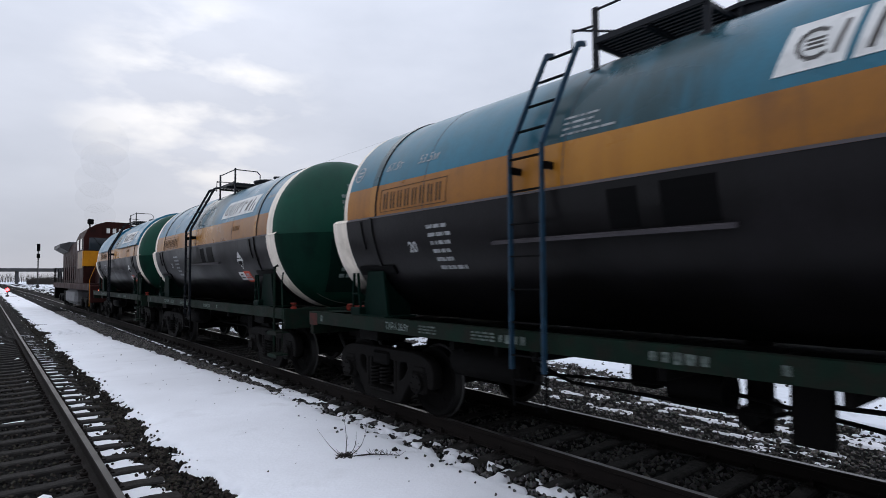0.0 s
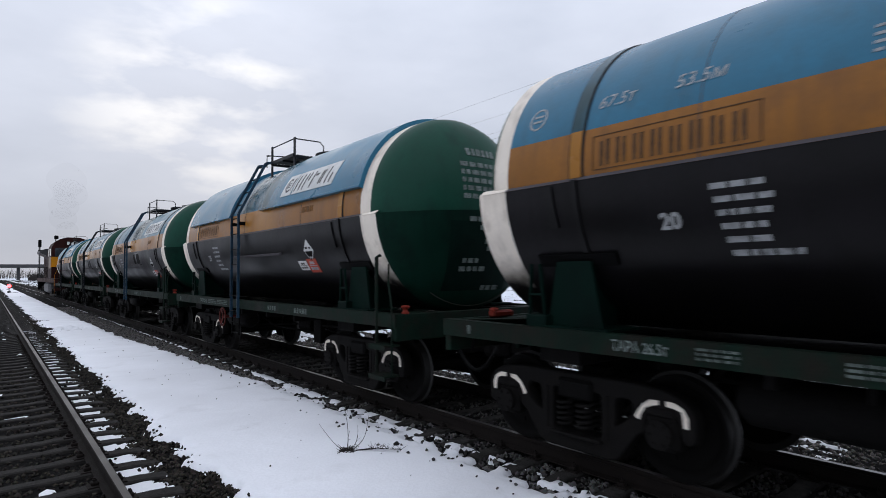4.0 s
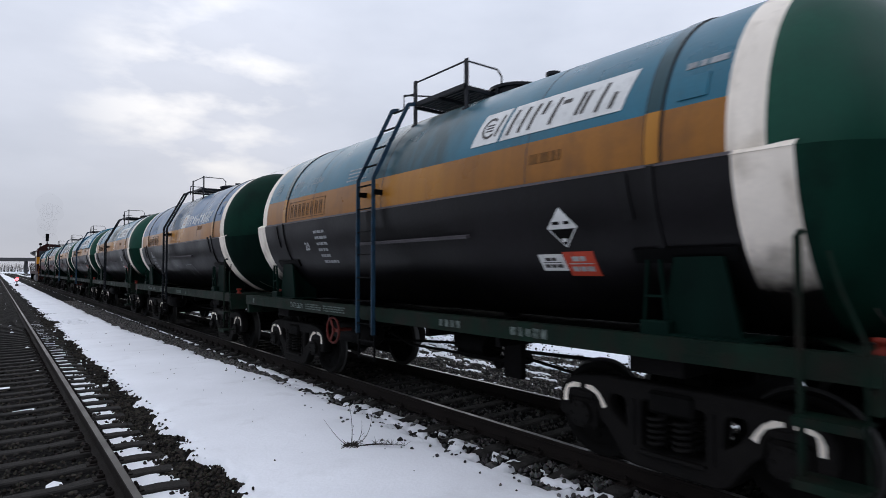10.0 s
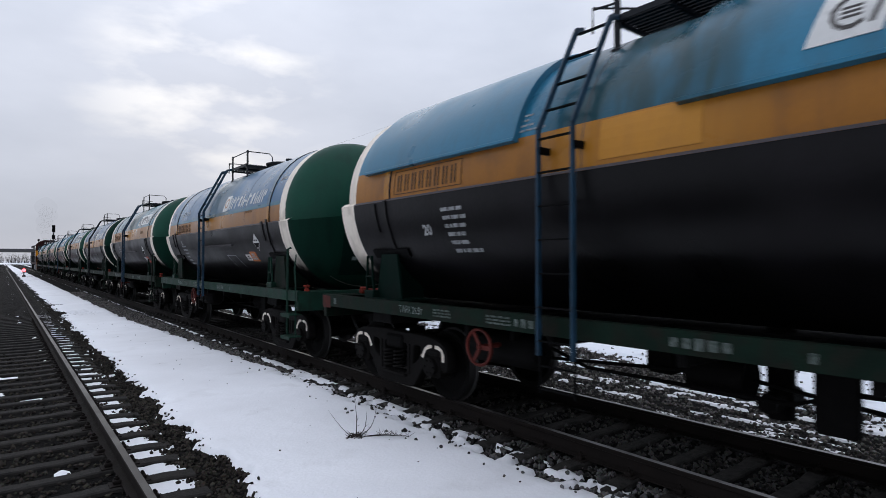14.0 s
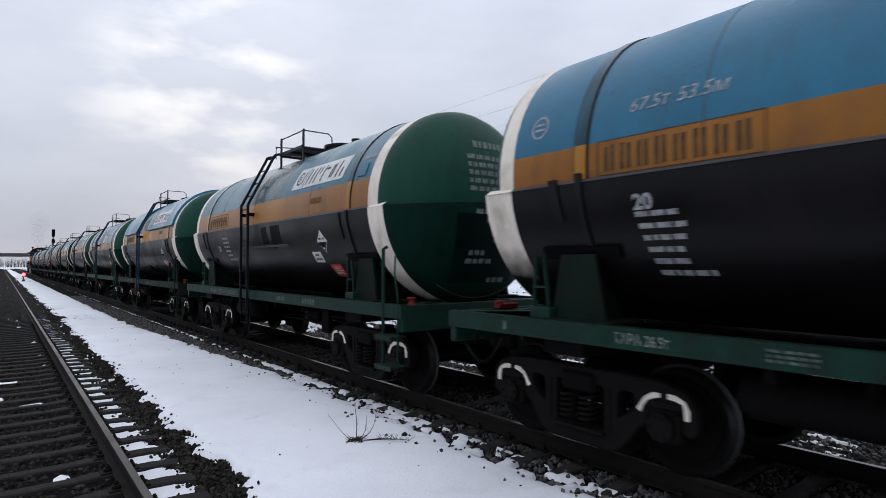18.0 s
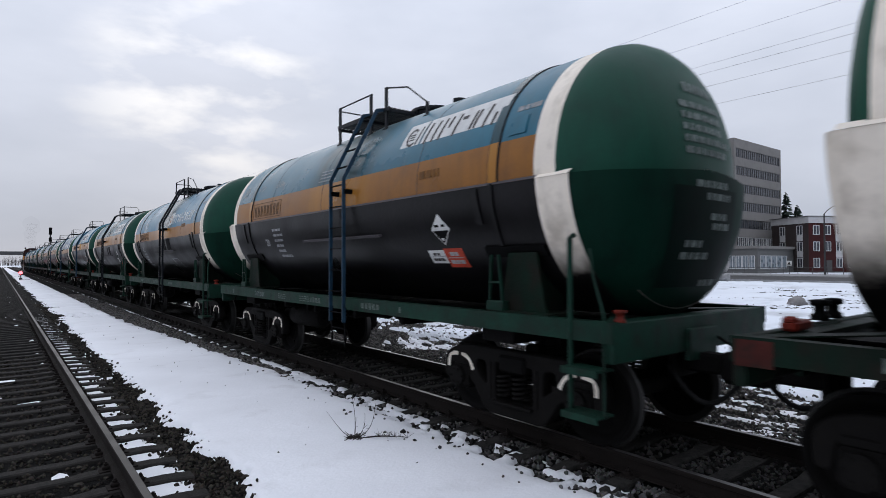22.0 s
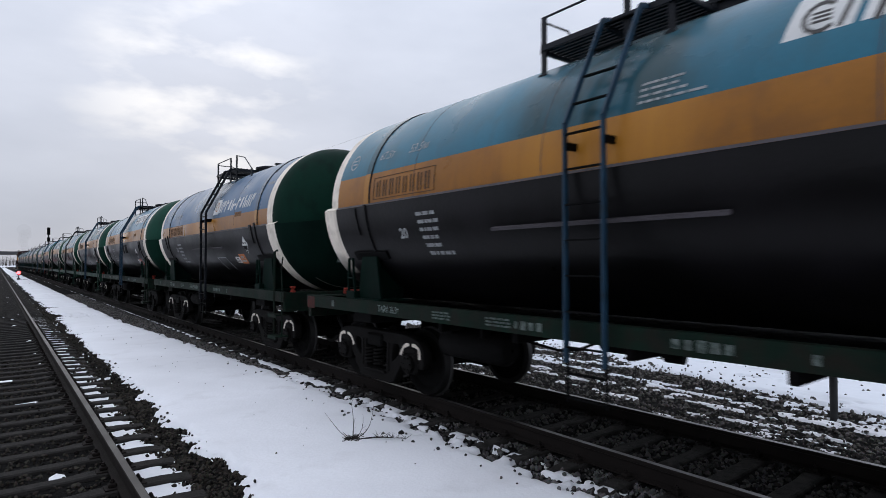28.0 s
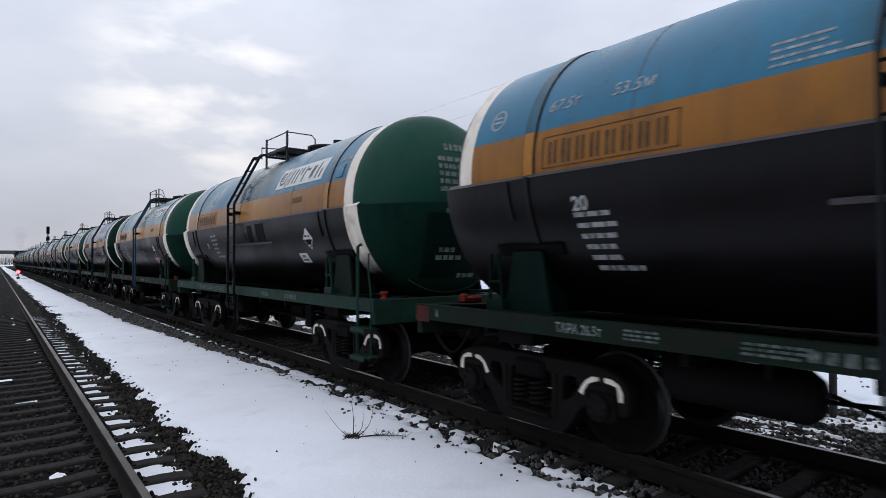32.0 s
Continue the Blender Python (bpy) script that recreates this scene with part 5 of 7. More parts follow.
def end_text_mesh():
    """Stencilled notices on the rear dished end, as bars that follow its curve."""
    bm = bmesh.new()
    r = random.Random(4)

    def at(x, z):
        q = min(0.999, math.hypot(x, z - Z_AX) / R_JK)
        base, rr = (5.05, R_JK) if z < Z_JK else (4.86, R_UP)
        q = min(0.999, math.hypot(x, z - Z_AX) / rr)
        return (x, -(base + (0.60 if z < Z_JK else 0.73) * math.sqrt(1 - q * q)) - 0.008, z)
    for i, (z, lo, hi) in enumerate([(3.62, -0.2, 0.35), (3.44, -0.35, 0.5), (3.32, -0.35, 0.45), (3.20, -0.35, 0.4), (3.08, -0.35, 0.5), (2.96, -0.35, 0.45), (2.62, -0.3, 0.35), (2.50, -0.1, 0.4), (2.30, 0.0, 0.3), (2.2, 0.05, 0.45), (2.02, -0.38, -0.10), (1.90, -0.42, -0.06), (1.62, 0.05, 0.42)]):
        x = lo
        while x < hi:
            w = r.uniform(0.05, 0.14)
            h = 0.11 if i == 0 else 0.07
            q = [bm.verts.new(at(a, b)) for a, b in ((x, z), (x + w, z), (x + w, z + h), (x, z + h))]
            bm.faces.new(q)
            x += w + 0.03
    return mesh_of(bm, "end_notice", M_NOTICE)


def end_repaint_mesh():
    """A darker repainted field on the lower rear end, bent with it."""
    bm = bmesh.new()
    n = 10

    def at(x, z):
        q = min(0.999, math.hypot(x, z - Z_AX) / R_JK)
        return (x, -(5.05 + 0.60 * math.sqrt(1 - q * q)) - 0.003, z)
    rows = [[bm.verts.new(at(-0.62 + 1.2 * i / n, 1.62 + 1.0 * j / n)) for i in range(n + 1)] for j in range(n + 1)]
    for a, b in zip(rows, rows[1:]):
        for i in range(n):
            bm.faces.new((a[i], a[i + 1], b[i + 1], b[i]))
    return mesh_of(bm, "repainted_field", M_GREEN2, 60)


def sill_marks_mesh(seed):
    """Figures and small print on the sill that cannot be read, as plain bars."""
    bm = bmesh.new()
    r = random.Random(seed)
    large = ((4.55, 1), (0.52, 4), (-1.22, 5), (-2.2, 1)) if seed else ((4.55, 1), (-1.70, 4), (-2.9, 5))
    for y0, n in large:
        for i in range(n):
            box(bm, (-1.5065, y0 - 0.105 * i, 1.25), (0.004, r.uniform(0.05, 0.08), r.uniform(0.07, 0.095)))
    for y0, y1 in ((1.95, 1.65), (0.98, 0.60)) if seed else ((2.07, 1.55), (1.40, 0.70)):
        for i in range(3):
            y = y0
            while y > y1:
                w = r.uniform(0.03, 0.10)
                box(bm, (-1.5065, y - w / 2, 1.29 - 0.036 * i), (0.004, w, 0.020))
                y -= w + 0.02
    return mesh_of(bm, "sill_stencil", M_FAINT)


def cover_mesh(paint, y0, y1):
    """A loose outer sheet over the top of the shell, with a hemmed edge standing proud of the orange band."""
    bm = bmesh.new()
    a0 = math.asin((Z_BLUE - 0.02 - Z_AX) / (R_UP + 0.03))
    n, r = 26, R_UP + 0.07
    hem = [(a0 - 0.012, R_UP), (a0 - 0.016, r + 0.008), (a0 + 0.004, r + 0.010), (a0 + 0.010, r)]
    ring = hem + [(a0 + (math.pi - 2 * a0) * i / n, r) for i in range(1, n)] + [(math.pi - a, q) for a, q in reversed(hem)]
    rows = [[bm.verts.new((q * math.cos(a), y, Z_AX + q * math.sin(a))) for a, q in ring] for y in (y0, y1)]
    for i in range(len(ring) - 1):
        bm.faces.new((rows[0][i], rows[0][i + 1], rows[1][i + 1], rows[1][i]))
    for row in rows:
        low = [bm.verts.new((R_UP * math.cos(a), row[0].co.y, Z_AX + R_UP * math.sin(a))) for a, q in ring]
        for i in range(len(ring) - 1):
            bm.faces.new((row[i], row[i + 1], low[i + 1], low[i]))
    bmesh.ops.recalc_face_normals(bm, faces=bm.faces)
    return mesh_of(bm, "outer_sheet", paint, 40)


def square_patch_mesh(y0, y1, z0, z1, rad, material):
    bm = bmesh.new()
    patch(bm, y0, y1, z0, z1, rad, 0.005)
    return mesh_of(bm, "paint_patch", material)


def trapezoid_mesh():
    bm = bmesh.new()
    for y0, y1, z0, z1, s in ((-1.47, -0.83, 2.012, 2.026, 0), (-1.05, -1.036, 1.74, 2.02, 0.20), (-1.66, -1.646, 1.74, 2.02, 0.18)):
        patch(bm, y0, y1, z0, z1, R_JK, 0.004, s, n=3)
    return mesh_of(bm, "chalk_outline", M_STENCIL)


WAGON_PITCH = 12.02
FIRST_Y = 61.6 + 4 * WAGON_PITCH
PAINTS = {"azure": (M_AZURE, "azure blue"), "blue": (M_BLUE, "sky-blue"), "teal": (M_TEAL, "teal"), "navy": (M_NAVY, "royal blue")}
# paint, lettering, wide platform, brake wheel, outer sheet, dark patches, whitewashed axle boxes, white block in front
WAGONS = [("blue", "plate", 0, 0, 1, 0, 0, 1), ("blue", "plate", 0, 0, 0, 1, 0, 1), ("teal", "plate", 0, 0, 0, 1, 0, 1), ("blue", "plate", 0, 1, 1, 0, 1, 1),
          ("blue", "plate", 0, 0, 0, 0, 1, 1), ("navy", "trans", 0, 0, 0, 0, 1, 1), ("teal", "plate", 0, 1, 0, 0, 1, 1), ("azure", "trans", 0, 1, 0, 0, 1, 1),
          ("blue", "plate", 0, 1, 1, 2, 1, 1), ("teal", "plate", 0, 0, 0, 1, 1, 1), ("blue", "trans", 1, 0, 0, 1, 1, 1), ("teal", "plate", 1, 0, 0, 0, 1, 1),
          ("blue", "plate", 1, 0, 0, 1, 0, 1), ("navy", "trans", 1, 0, 0, 0, 1, 1), ("teal", "plate", 1, 0, 0, 0, 1, 1), ("blue", "plate", 0, 0, 0, 1, 1, 1),
          ("blue", "plate", 0, 0, 0, 0, 1, 0), ("blue", "plate", 0, 0, 0, 0, 1, 1)]
TRAIN = []


def tank_wagon(k, spec):
    paint, letters, wide, brake, sheet, patches, marks, ring = spec
    mat_top, word = PAINTS[paint]
    lab = f"{word}, ochre and black railway tank wagon with green ends"
    if brake:
        lab = f"{word}, ochre and black tank wagon with a red brake wheel"
    w = empty("tank_wagon", pose(TRAIN_X, FIRST_Y - WAGON_PITCH * k, RAIL_Z), lab, "tank wagon", "wagons of the train")
    orange = M_ORANGE
    dark = k in (5, 13, 16)
    fresh = k in (7, 9, 10, 11, 15)
    frame_paint = M_SILL2 if fresh else M_SILL
    trans = letters == "trans"
    z_blue, z_jk = ((3.06 if k == 5 else 2.98), 2.635) if trans else (Z_BLUE, Z_JK)
    low = (trans and k != 13) or k == 16
    tank = part("tank", shared(("tank", paint, dark, z_blue, k == 2), lambda: tank_mesh(mat_top, orange, M_GREEN3 if dark else M_GREEN, z_blue, *((4.29, 4.38) if k == 2 else (4.44, 4.64)))), w, f"{word} and ochre tank shell")
    for y in (-3.98, 3.56):
        part("strap", shared(("strap", paint, z_blue), lambda: strap_mesh(mat_top, z_blue, z_jk)), tank, "", pose(0, y, 0))
    for y in (-2.55, 0.2, 2.4):
        part("weld_seam", shared("seam", seam_mesh), tank, "", pose(0, y, 0))
    part("manway", shared("manway", manway_mesh), tank, "dark manway lid", pose(0, -1.0, 0))
    part("safety_valve", shared("valve", valve_mesh), tank, "dark safety valve", pose(0, -1.0, 0))
    if sheet:
        for y0, y1 in ((-4.60, -0.75), (1.05, 4.12)):
            part("outer_sheet", shared(("sheet", paint, y0), lambda: cover_mesh(mat_top, y0, y1)), tank, f"hemmed {word} sheet over the shell")
    tagged(part("number_stencil", shared(("number", trans), lambda: number_mesh(1, 2.705 if trans else 2.815)), tank, "dark number stencil"), kind="stuff")
    if letters == "plate":
        lift = pose(-0.066, -0.10, 0.028) if sheet else (pose(0.05, -0.38, 0.10) if wide else pose(0, -0.08, 0))
        pl = part("logo_plate", shared("logo_plate", logo_plate_mesh), tank, "white sign plate", lift)
        part("logo_mark", shared("logo_mark", lambda: logo_mark_mesh(M_DARKTXT)), pl, "dark open ring")
        pl = part("name_plate", shared("name_plate", name_plate_mesh), tank, "long white sign plate", lift)
        for i in range(5):
            part("plain_shape", shared(("plain_shape", i), lambda: plate_shape_mesh(i)), pl, "dark slanted shape", pose(0, -2.13 - 0.285 * i, 0))
    else:
        pl = part("logo_plate", shared("trans_logo", trans_logo_mesh), tank, "white sign plate", pose(0, 0.25, 0))
        part("logo_mark", shared("trans_ring", trans_ring_mesh), pl, "ochre ring")
        for i in range(5):
            for y, n in ((-1.32, i), (-2.59, (i + 2) % 5)):
                part("letter_shape", shared(("letter", n), lambda: letter_mesh(n)), tank, "white slanted shape", pose(0, y - 0.226 * i, 0))
        part("dash", shared("dash", dash_mesh), tank, "white dash", pose(0, -2.445, 0))
    ny = -0.85 if k == 14 else 0.25 if k == 2 else (0.40 if wide else 1.30)
    for args in ((4, ny, 3.42 if not trans else 3.30, 0.5, 0.022, 0.035, R_UP, 8), (1, -4.2, 3.55, 0.28, 0.06, 0.03, R_UP, 9)):
        tagged(part("stencil", shared(("top_notice", args), lambda: mesh_of(text_bars(*args), "stencil", M_STENCIL)), tank, "pale stencilled notice"), kind="stuff")
    zt = 3.19 if trans else 3.35
    part("load_mark", shared(("load", trans), lambda: lettering("67.5т", 0.17, on_side(R_UP, 3.08 if trans else 3.38, zt, 0.15), M_PRINT)), tank, "white stencilled load limit")
    part("volume_mark", shared(("volume", trans, k == 11), lambda: lettering("53.5м", 0.17, on_side(R_UP, 2.44 if k == 11 else 2.64, zt, 0.15), M_PRINT)), tank, "white stencilled volume")
    part("emblem", shared(("emblem", trans), lambda: emblem_mesh(4.12, zt + 0.07)), tank, "pale stencilled ring")
    if paint == "azure":
        part("edge_stripe", shared("edge_stripe", lambda: edge_stripe_mesh(-4.57, 4.43, z_blue, z_blue + 0.075)), tank, "teal stripe above the orange band")
    tagged(part("stencil", shared("class_bars", lambda: mesh_of(text_bars(1, -2.6, 3.03, 0.5, 0.10, 0.02, R_UP, 12), "stencil", M_FAINTDARK)), tank, "faded dark stencilled notice"), kind="stuff")
    if k % 3 != 1:
        part("paint_patch", shared(("patch", paint, k % 2), lambda: square_patch_mesh(-4.42, -4.18, 3.22, 3.42, R_UP + 0.006, mat_top)), tank, f"small raised {word} plate")
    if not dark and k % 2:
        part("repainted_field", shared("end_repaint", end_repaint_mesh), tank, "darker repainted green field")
    part("end_rim", shared("end_rim", end_rim_mesh), tank, "worn pale rim")
    tagged(part("end_notice", shared("end_text", end_text_mesh), tank, "worn white stencils on the green end"), kind="stuff")

    # the jacket's ends take a darker green than the tank's ends above
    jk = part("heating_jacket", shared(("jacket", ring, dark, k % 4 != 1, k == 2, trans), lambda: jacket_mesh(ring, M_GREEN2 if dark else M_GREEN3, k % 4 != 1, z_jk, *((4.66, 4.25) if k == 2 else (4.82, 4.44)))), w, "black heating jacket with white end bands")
    for y in (-3.98, 3.56):
        part("tie_bar", shared("clasp", clasp_mesh), jk, "", pose(0, y, 0))
    for y in (-3.74, 3.84):
        part("lug", shared("lug", lug_mesh), jk, "", pose(0, y, 0))
    for y in (-4.15, 3.70):
        part("saddle_pad", shared("saddle_pad", saddle_pad_mesh), jk, "", pose(0, y, 0))
    if k not in (8, 12):
        part("jacket_rib", shared("rib", lower_rib_mesh), jk, "grey edge strip", pose(0, -0.1 if k == 2 else (-0.75 if k == 5 else -0.35), 0))
    if k not in (5, 10):
        part("hazard_diamond", shared("diamond", diamond_mesh), jk, "black and white hazard diamond", pose(0, 0.0 if trans or k == 15 else 0.42 if k == 3 else 0.20, 0))
        if trans:
            wa, ra = (-2.46, -2.18, 1.90, 2.03), (-2.87, -2.49, 1.88, 2.09)
        elif k == 3:
            wa, ra = (-2.51, -2.19, 1.95, 2.11), (-2.90, -2.54, 1.91, 2.14)
        elif k == 9:
            wa, ra = (-2.76, -2.44, 1.93, 2.11), (-3.24, -2.88, 1.69, 1.89)
        else:
            wa, ra = (-2.89, -2.57, 1.87, 2.03), (-3.26, -2.90, 1.82, 2.05)
        part("white_plate", shared(("white_sign", wa), lambda: rect_sign(*wa, M_SIGNWHITE, "white_plate", sign_bars(wa))), jk, "white plate with dark print")
        if k != 15:
            red = M_SIGNORG if trans else M_SIGNRED
            part("hazard_plate", shared(("red_sign", ra), lambda: rect_sign(*ra, red, "hazard_plate", sign_bars(ra))), jk, "orange-red hazard plate")
    part("numeral", shared(("numeral", low), lambda: numeral_mesh(*((3.02, 2.35) if low else (2.76, 2.22)))), jk, "pale class number 20")
    tagged(part("stencil", shared(("data_bars", low, k == 13), lambda: mesh_of(text_bars(6, *((3.02, 2.33) if low else (2.52, 2.44) if k == 13 else (2.32, 2.53)), 0.50, 0.044, 0.055, R_JK, 21, 0.015), "stencil", M_STENCIL)), jk, "pale stencilled data rows"), kind="stuff")
    if patches == 1:
        part("paint_patch", shared("soot1", lambda: square_patch_mesh(-1.27, -0.81, 2.30, 2.65, R_JK, M_SOOT)), jk, "fresh black paint square")
        part("paint_patch", shared("soot2", lambda: square_patch_mesh(-0.60, -0.31, 2.30, 2.64, R_JK, M_SOOT)), jk, "fresh black paint square")
    if patches == 2:
        part("paint_patch", shared("fresh_orange", lambda: square_patch_mesh(-0.95, 0.0, 2.79, 3.15, R_UP, M_ORANGE2)), tank, "fresh orange paint patch")
    if letters == "trans":
        part("chalk_outline", shared("trap", trapezoid_mesh), jk, "pale outlined panel")

    for s in (-1, 1):
        sl = part("side_sill", shared(("sill", fresh), lambda: sill_mesh(frame_paint)), w, "faded green side sill", pose(s * 1.45, 0, 0) @ (Matrix() if s < 0 else pose(0, 0, 0, 0, 0, 180)))
        if s < 0:
            tagged(part("sill_stencil", shared(("sill_marks", k % 3), lambda: sill_marks_mesh(k % 3)), sl, "white stencilled numbers", pose(1.45, 0 if wide else 0.5, 0)), kind="stuff")
            part("tare_mark", shared("tare", tare_mesh), sl, "worn stencilled tare weight", pose(1.45, 0, 0))
            if k + 1 in (3, 6, 9, 13, 15, 17):
                part("end_patch", shared("end_patch", lambda: end_patch_mesh()), sl, "red painted end", pose(1.45, 0, 0))
        for e in (-1, 1):
            part("saddle", shared(("saddle", fresh), lambda: saddle_mesh(M_SILL if fresh else M_GREEN2)), w, "dark green tank saddle", pose(0, 3.72 if e > 0 else -4.28, 0) @ (Matrix() if s < 0 else pose(0, 0, 0, 0, 0, 180)))
            part("saddle_bracket", shared(("saddle_bracket", fresh), lambda: saddle_bracket_mesh(M_SILL2 if fresh else M_GREEN2)), w, "green saddle bracket", pose(0, 4.12 if e > 0 else -3.95, 0) @ (Matrix() if s < 0 else pose(0, 0, 0, 0, 0, 180)))
    part("centre_sill", shared("centre_sill", centre_sill_mesh), w, "grimy centre sill")
    for turn in (0, 180):
        part("frame_plate", shared("frame_plate", frame_plate_mesh), w, "grimy frame plate", pose(0, 0, 0, 0, 0, turn))
    for y in (-2.0, -0.7, 0.7, 2.0):
        part("cross_bearer", shared("cross_thin", lambda: cross_bearer_mesh(0.08, 0.16)), w, "", pose(0, y, 0))
    for y in (-3.9, 3.9):
        part("cross_bearer", shared("cross_wide", lambda: cross_bearer_mesh(0.5, 0.22)), w, "", pose(0, y, 0))
    for e in (-1, 1):
        turn = Matrix() if e > 0 else pose(0, 0, 0, 0, 0, 180)
        part("end_beam", shared(("end_beam", fresh), lambda: end_beam_mesh(frame_paint)), w, "green end beam", pose(0, e * 5.45, 0) @ turn)
        part("coupler", shared("coupler", coupler_mesh), w, "rusty automatic coupler", pose(0, e * 5.62, 0) @ turn)
        part("brake_hose", shared("hose", hose_mesh), w, "black rubber brake hose", pose(0, e * 5.62, 0) @ turn)
    part("end_fitting", shared("cap", cap_mesh), w, "red end fitting", pose(-1.30, -5.45, 0))
    part("end_fitting", shared("red_catch", red_catch_mesh), w, "red end catch", pose(-0.70, 5.36, 0))
    part("end_fitting", shared("cap_dark", cap_dark_mesh), w, "black end fitting", pose(0.42, 5.47, 0.02))
    part("end_fitting", shared("cap_dark", cap_dark_mesh), w, "black end fitting", pose(0.10, 5.47, 0.02))
    part("corner_steps", shared(("steps", fresh), lambda: step_mesh(frame_paint)), w, "green corner steps with a grab rail")
    lm = M_LADBLUE if k in (2, 3, 6, 7, 8, 11, 12, 14, 17) else M_STEEL
    ladder_parts(w, lm, (-0.21 if k == 14 else -0.40) if wide else (0.76 if k == 2 else 0.62))
    platform_parts(w, wide)
    for e in (-1, 1):
        bogie(w, e * 3.9, marks)
        for d in (-0.925, 0.925):
            wheelset(w, e * 3.9 + d)
    if brake:
        part("brake_wheel", shared("brake_wheel", handwheel_mesh), w, "red spoked brake wheel", pose(-1.45, 1.66, 0.92))
    part("air_reservoir", shared("reservoir", reservoir_mesh), w, "grimy black air reservoir", pose(0, 1.75, 0))
    part("brake_gear", shared(("gear", wide), short_gear_mesh if wide else brake_gear_mesh), w, "black brake rigging")
    TRAIN.append((w, FIRST_Y - WAGON_PITCH * k))
    return w


def end_patch_mesh():
    bm = bmesh.new()
    box(bm, (-1.503, 5.34, 1.23), (0.006, 0.26, 0.19))
    return mesh_of(bm, "end_patch", M_REDDIM)


for k, spec in enumerate(WAGONS):
    tank_wagon(k, spec)


# ---- locomotive ----
M_LOCO = mat("brown-red loco paint", (0.025, 0.0068, 0.0055), 0.6, 0, 0.25, 1.5, 25, 0.06, (0.006, 0.0035, 0.0035), 0.35, 0.35, spec=0.08)
M_YELLOW = mat("yellow loco paint", (0.46, 0.185, 0.008), 0.5, 0, 0.12, 1.5, 25, 0.06, (0.2, 0.07, 0.01), 0.2, 0.3, spec=0.1)
M_CREAM = mat("weathered cream loco panel", (0.27, 0.215, 0.165), 0.6, 0, 0.2, 1.5, 25, 0.06, (0.06, 0.04, 0.03), 0.4, 0.4, spec=0.1)
M_GREYPAINT = mat("grey paint", (0.05, 0.05, 0.052), 0.5, 0, 0.15, 2, 30, 0.08, (0.008, 0.008, 0.008), 0.25, spec=0.2)
M_PLINTHGREY = mat("light grey tank paint", (0.15, 0.15, 0.155), 0.6, 0, 0.2, 2, 30, 0.08, (0.02, 0.02, 0.02), 0.3, 0.3, spec=0.2)
M_GLASS = mat("dark window glass", (0.02, 0.024, 0.03), 0.08, 0, 0.1, 2, 30, 0.0)
M_REDLAMP = mat("red signal lamp", (0.8, 0.05, 0.03), 0.3, 0, 0.05, 4, 40, 0, glow=(1.0, 0.04, 0.05, 15.0))
M_TAILLAMP = mat("red marker lamp", (0.7, 0.05, 0.03), 0.3, 0, 0.05, 4, 40, 0, glow=(1.0, 0.12, 0.08, 4.0))
LOCO_Y = FIRST_Y + 6.01 + 10.9


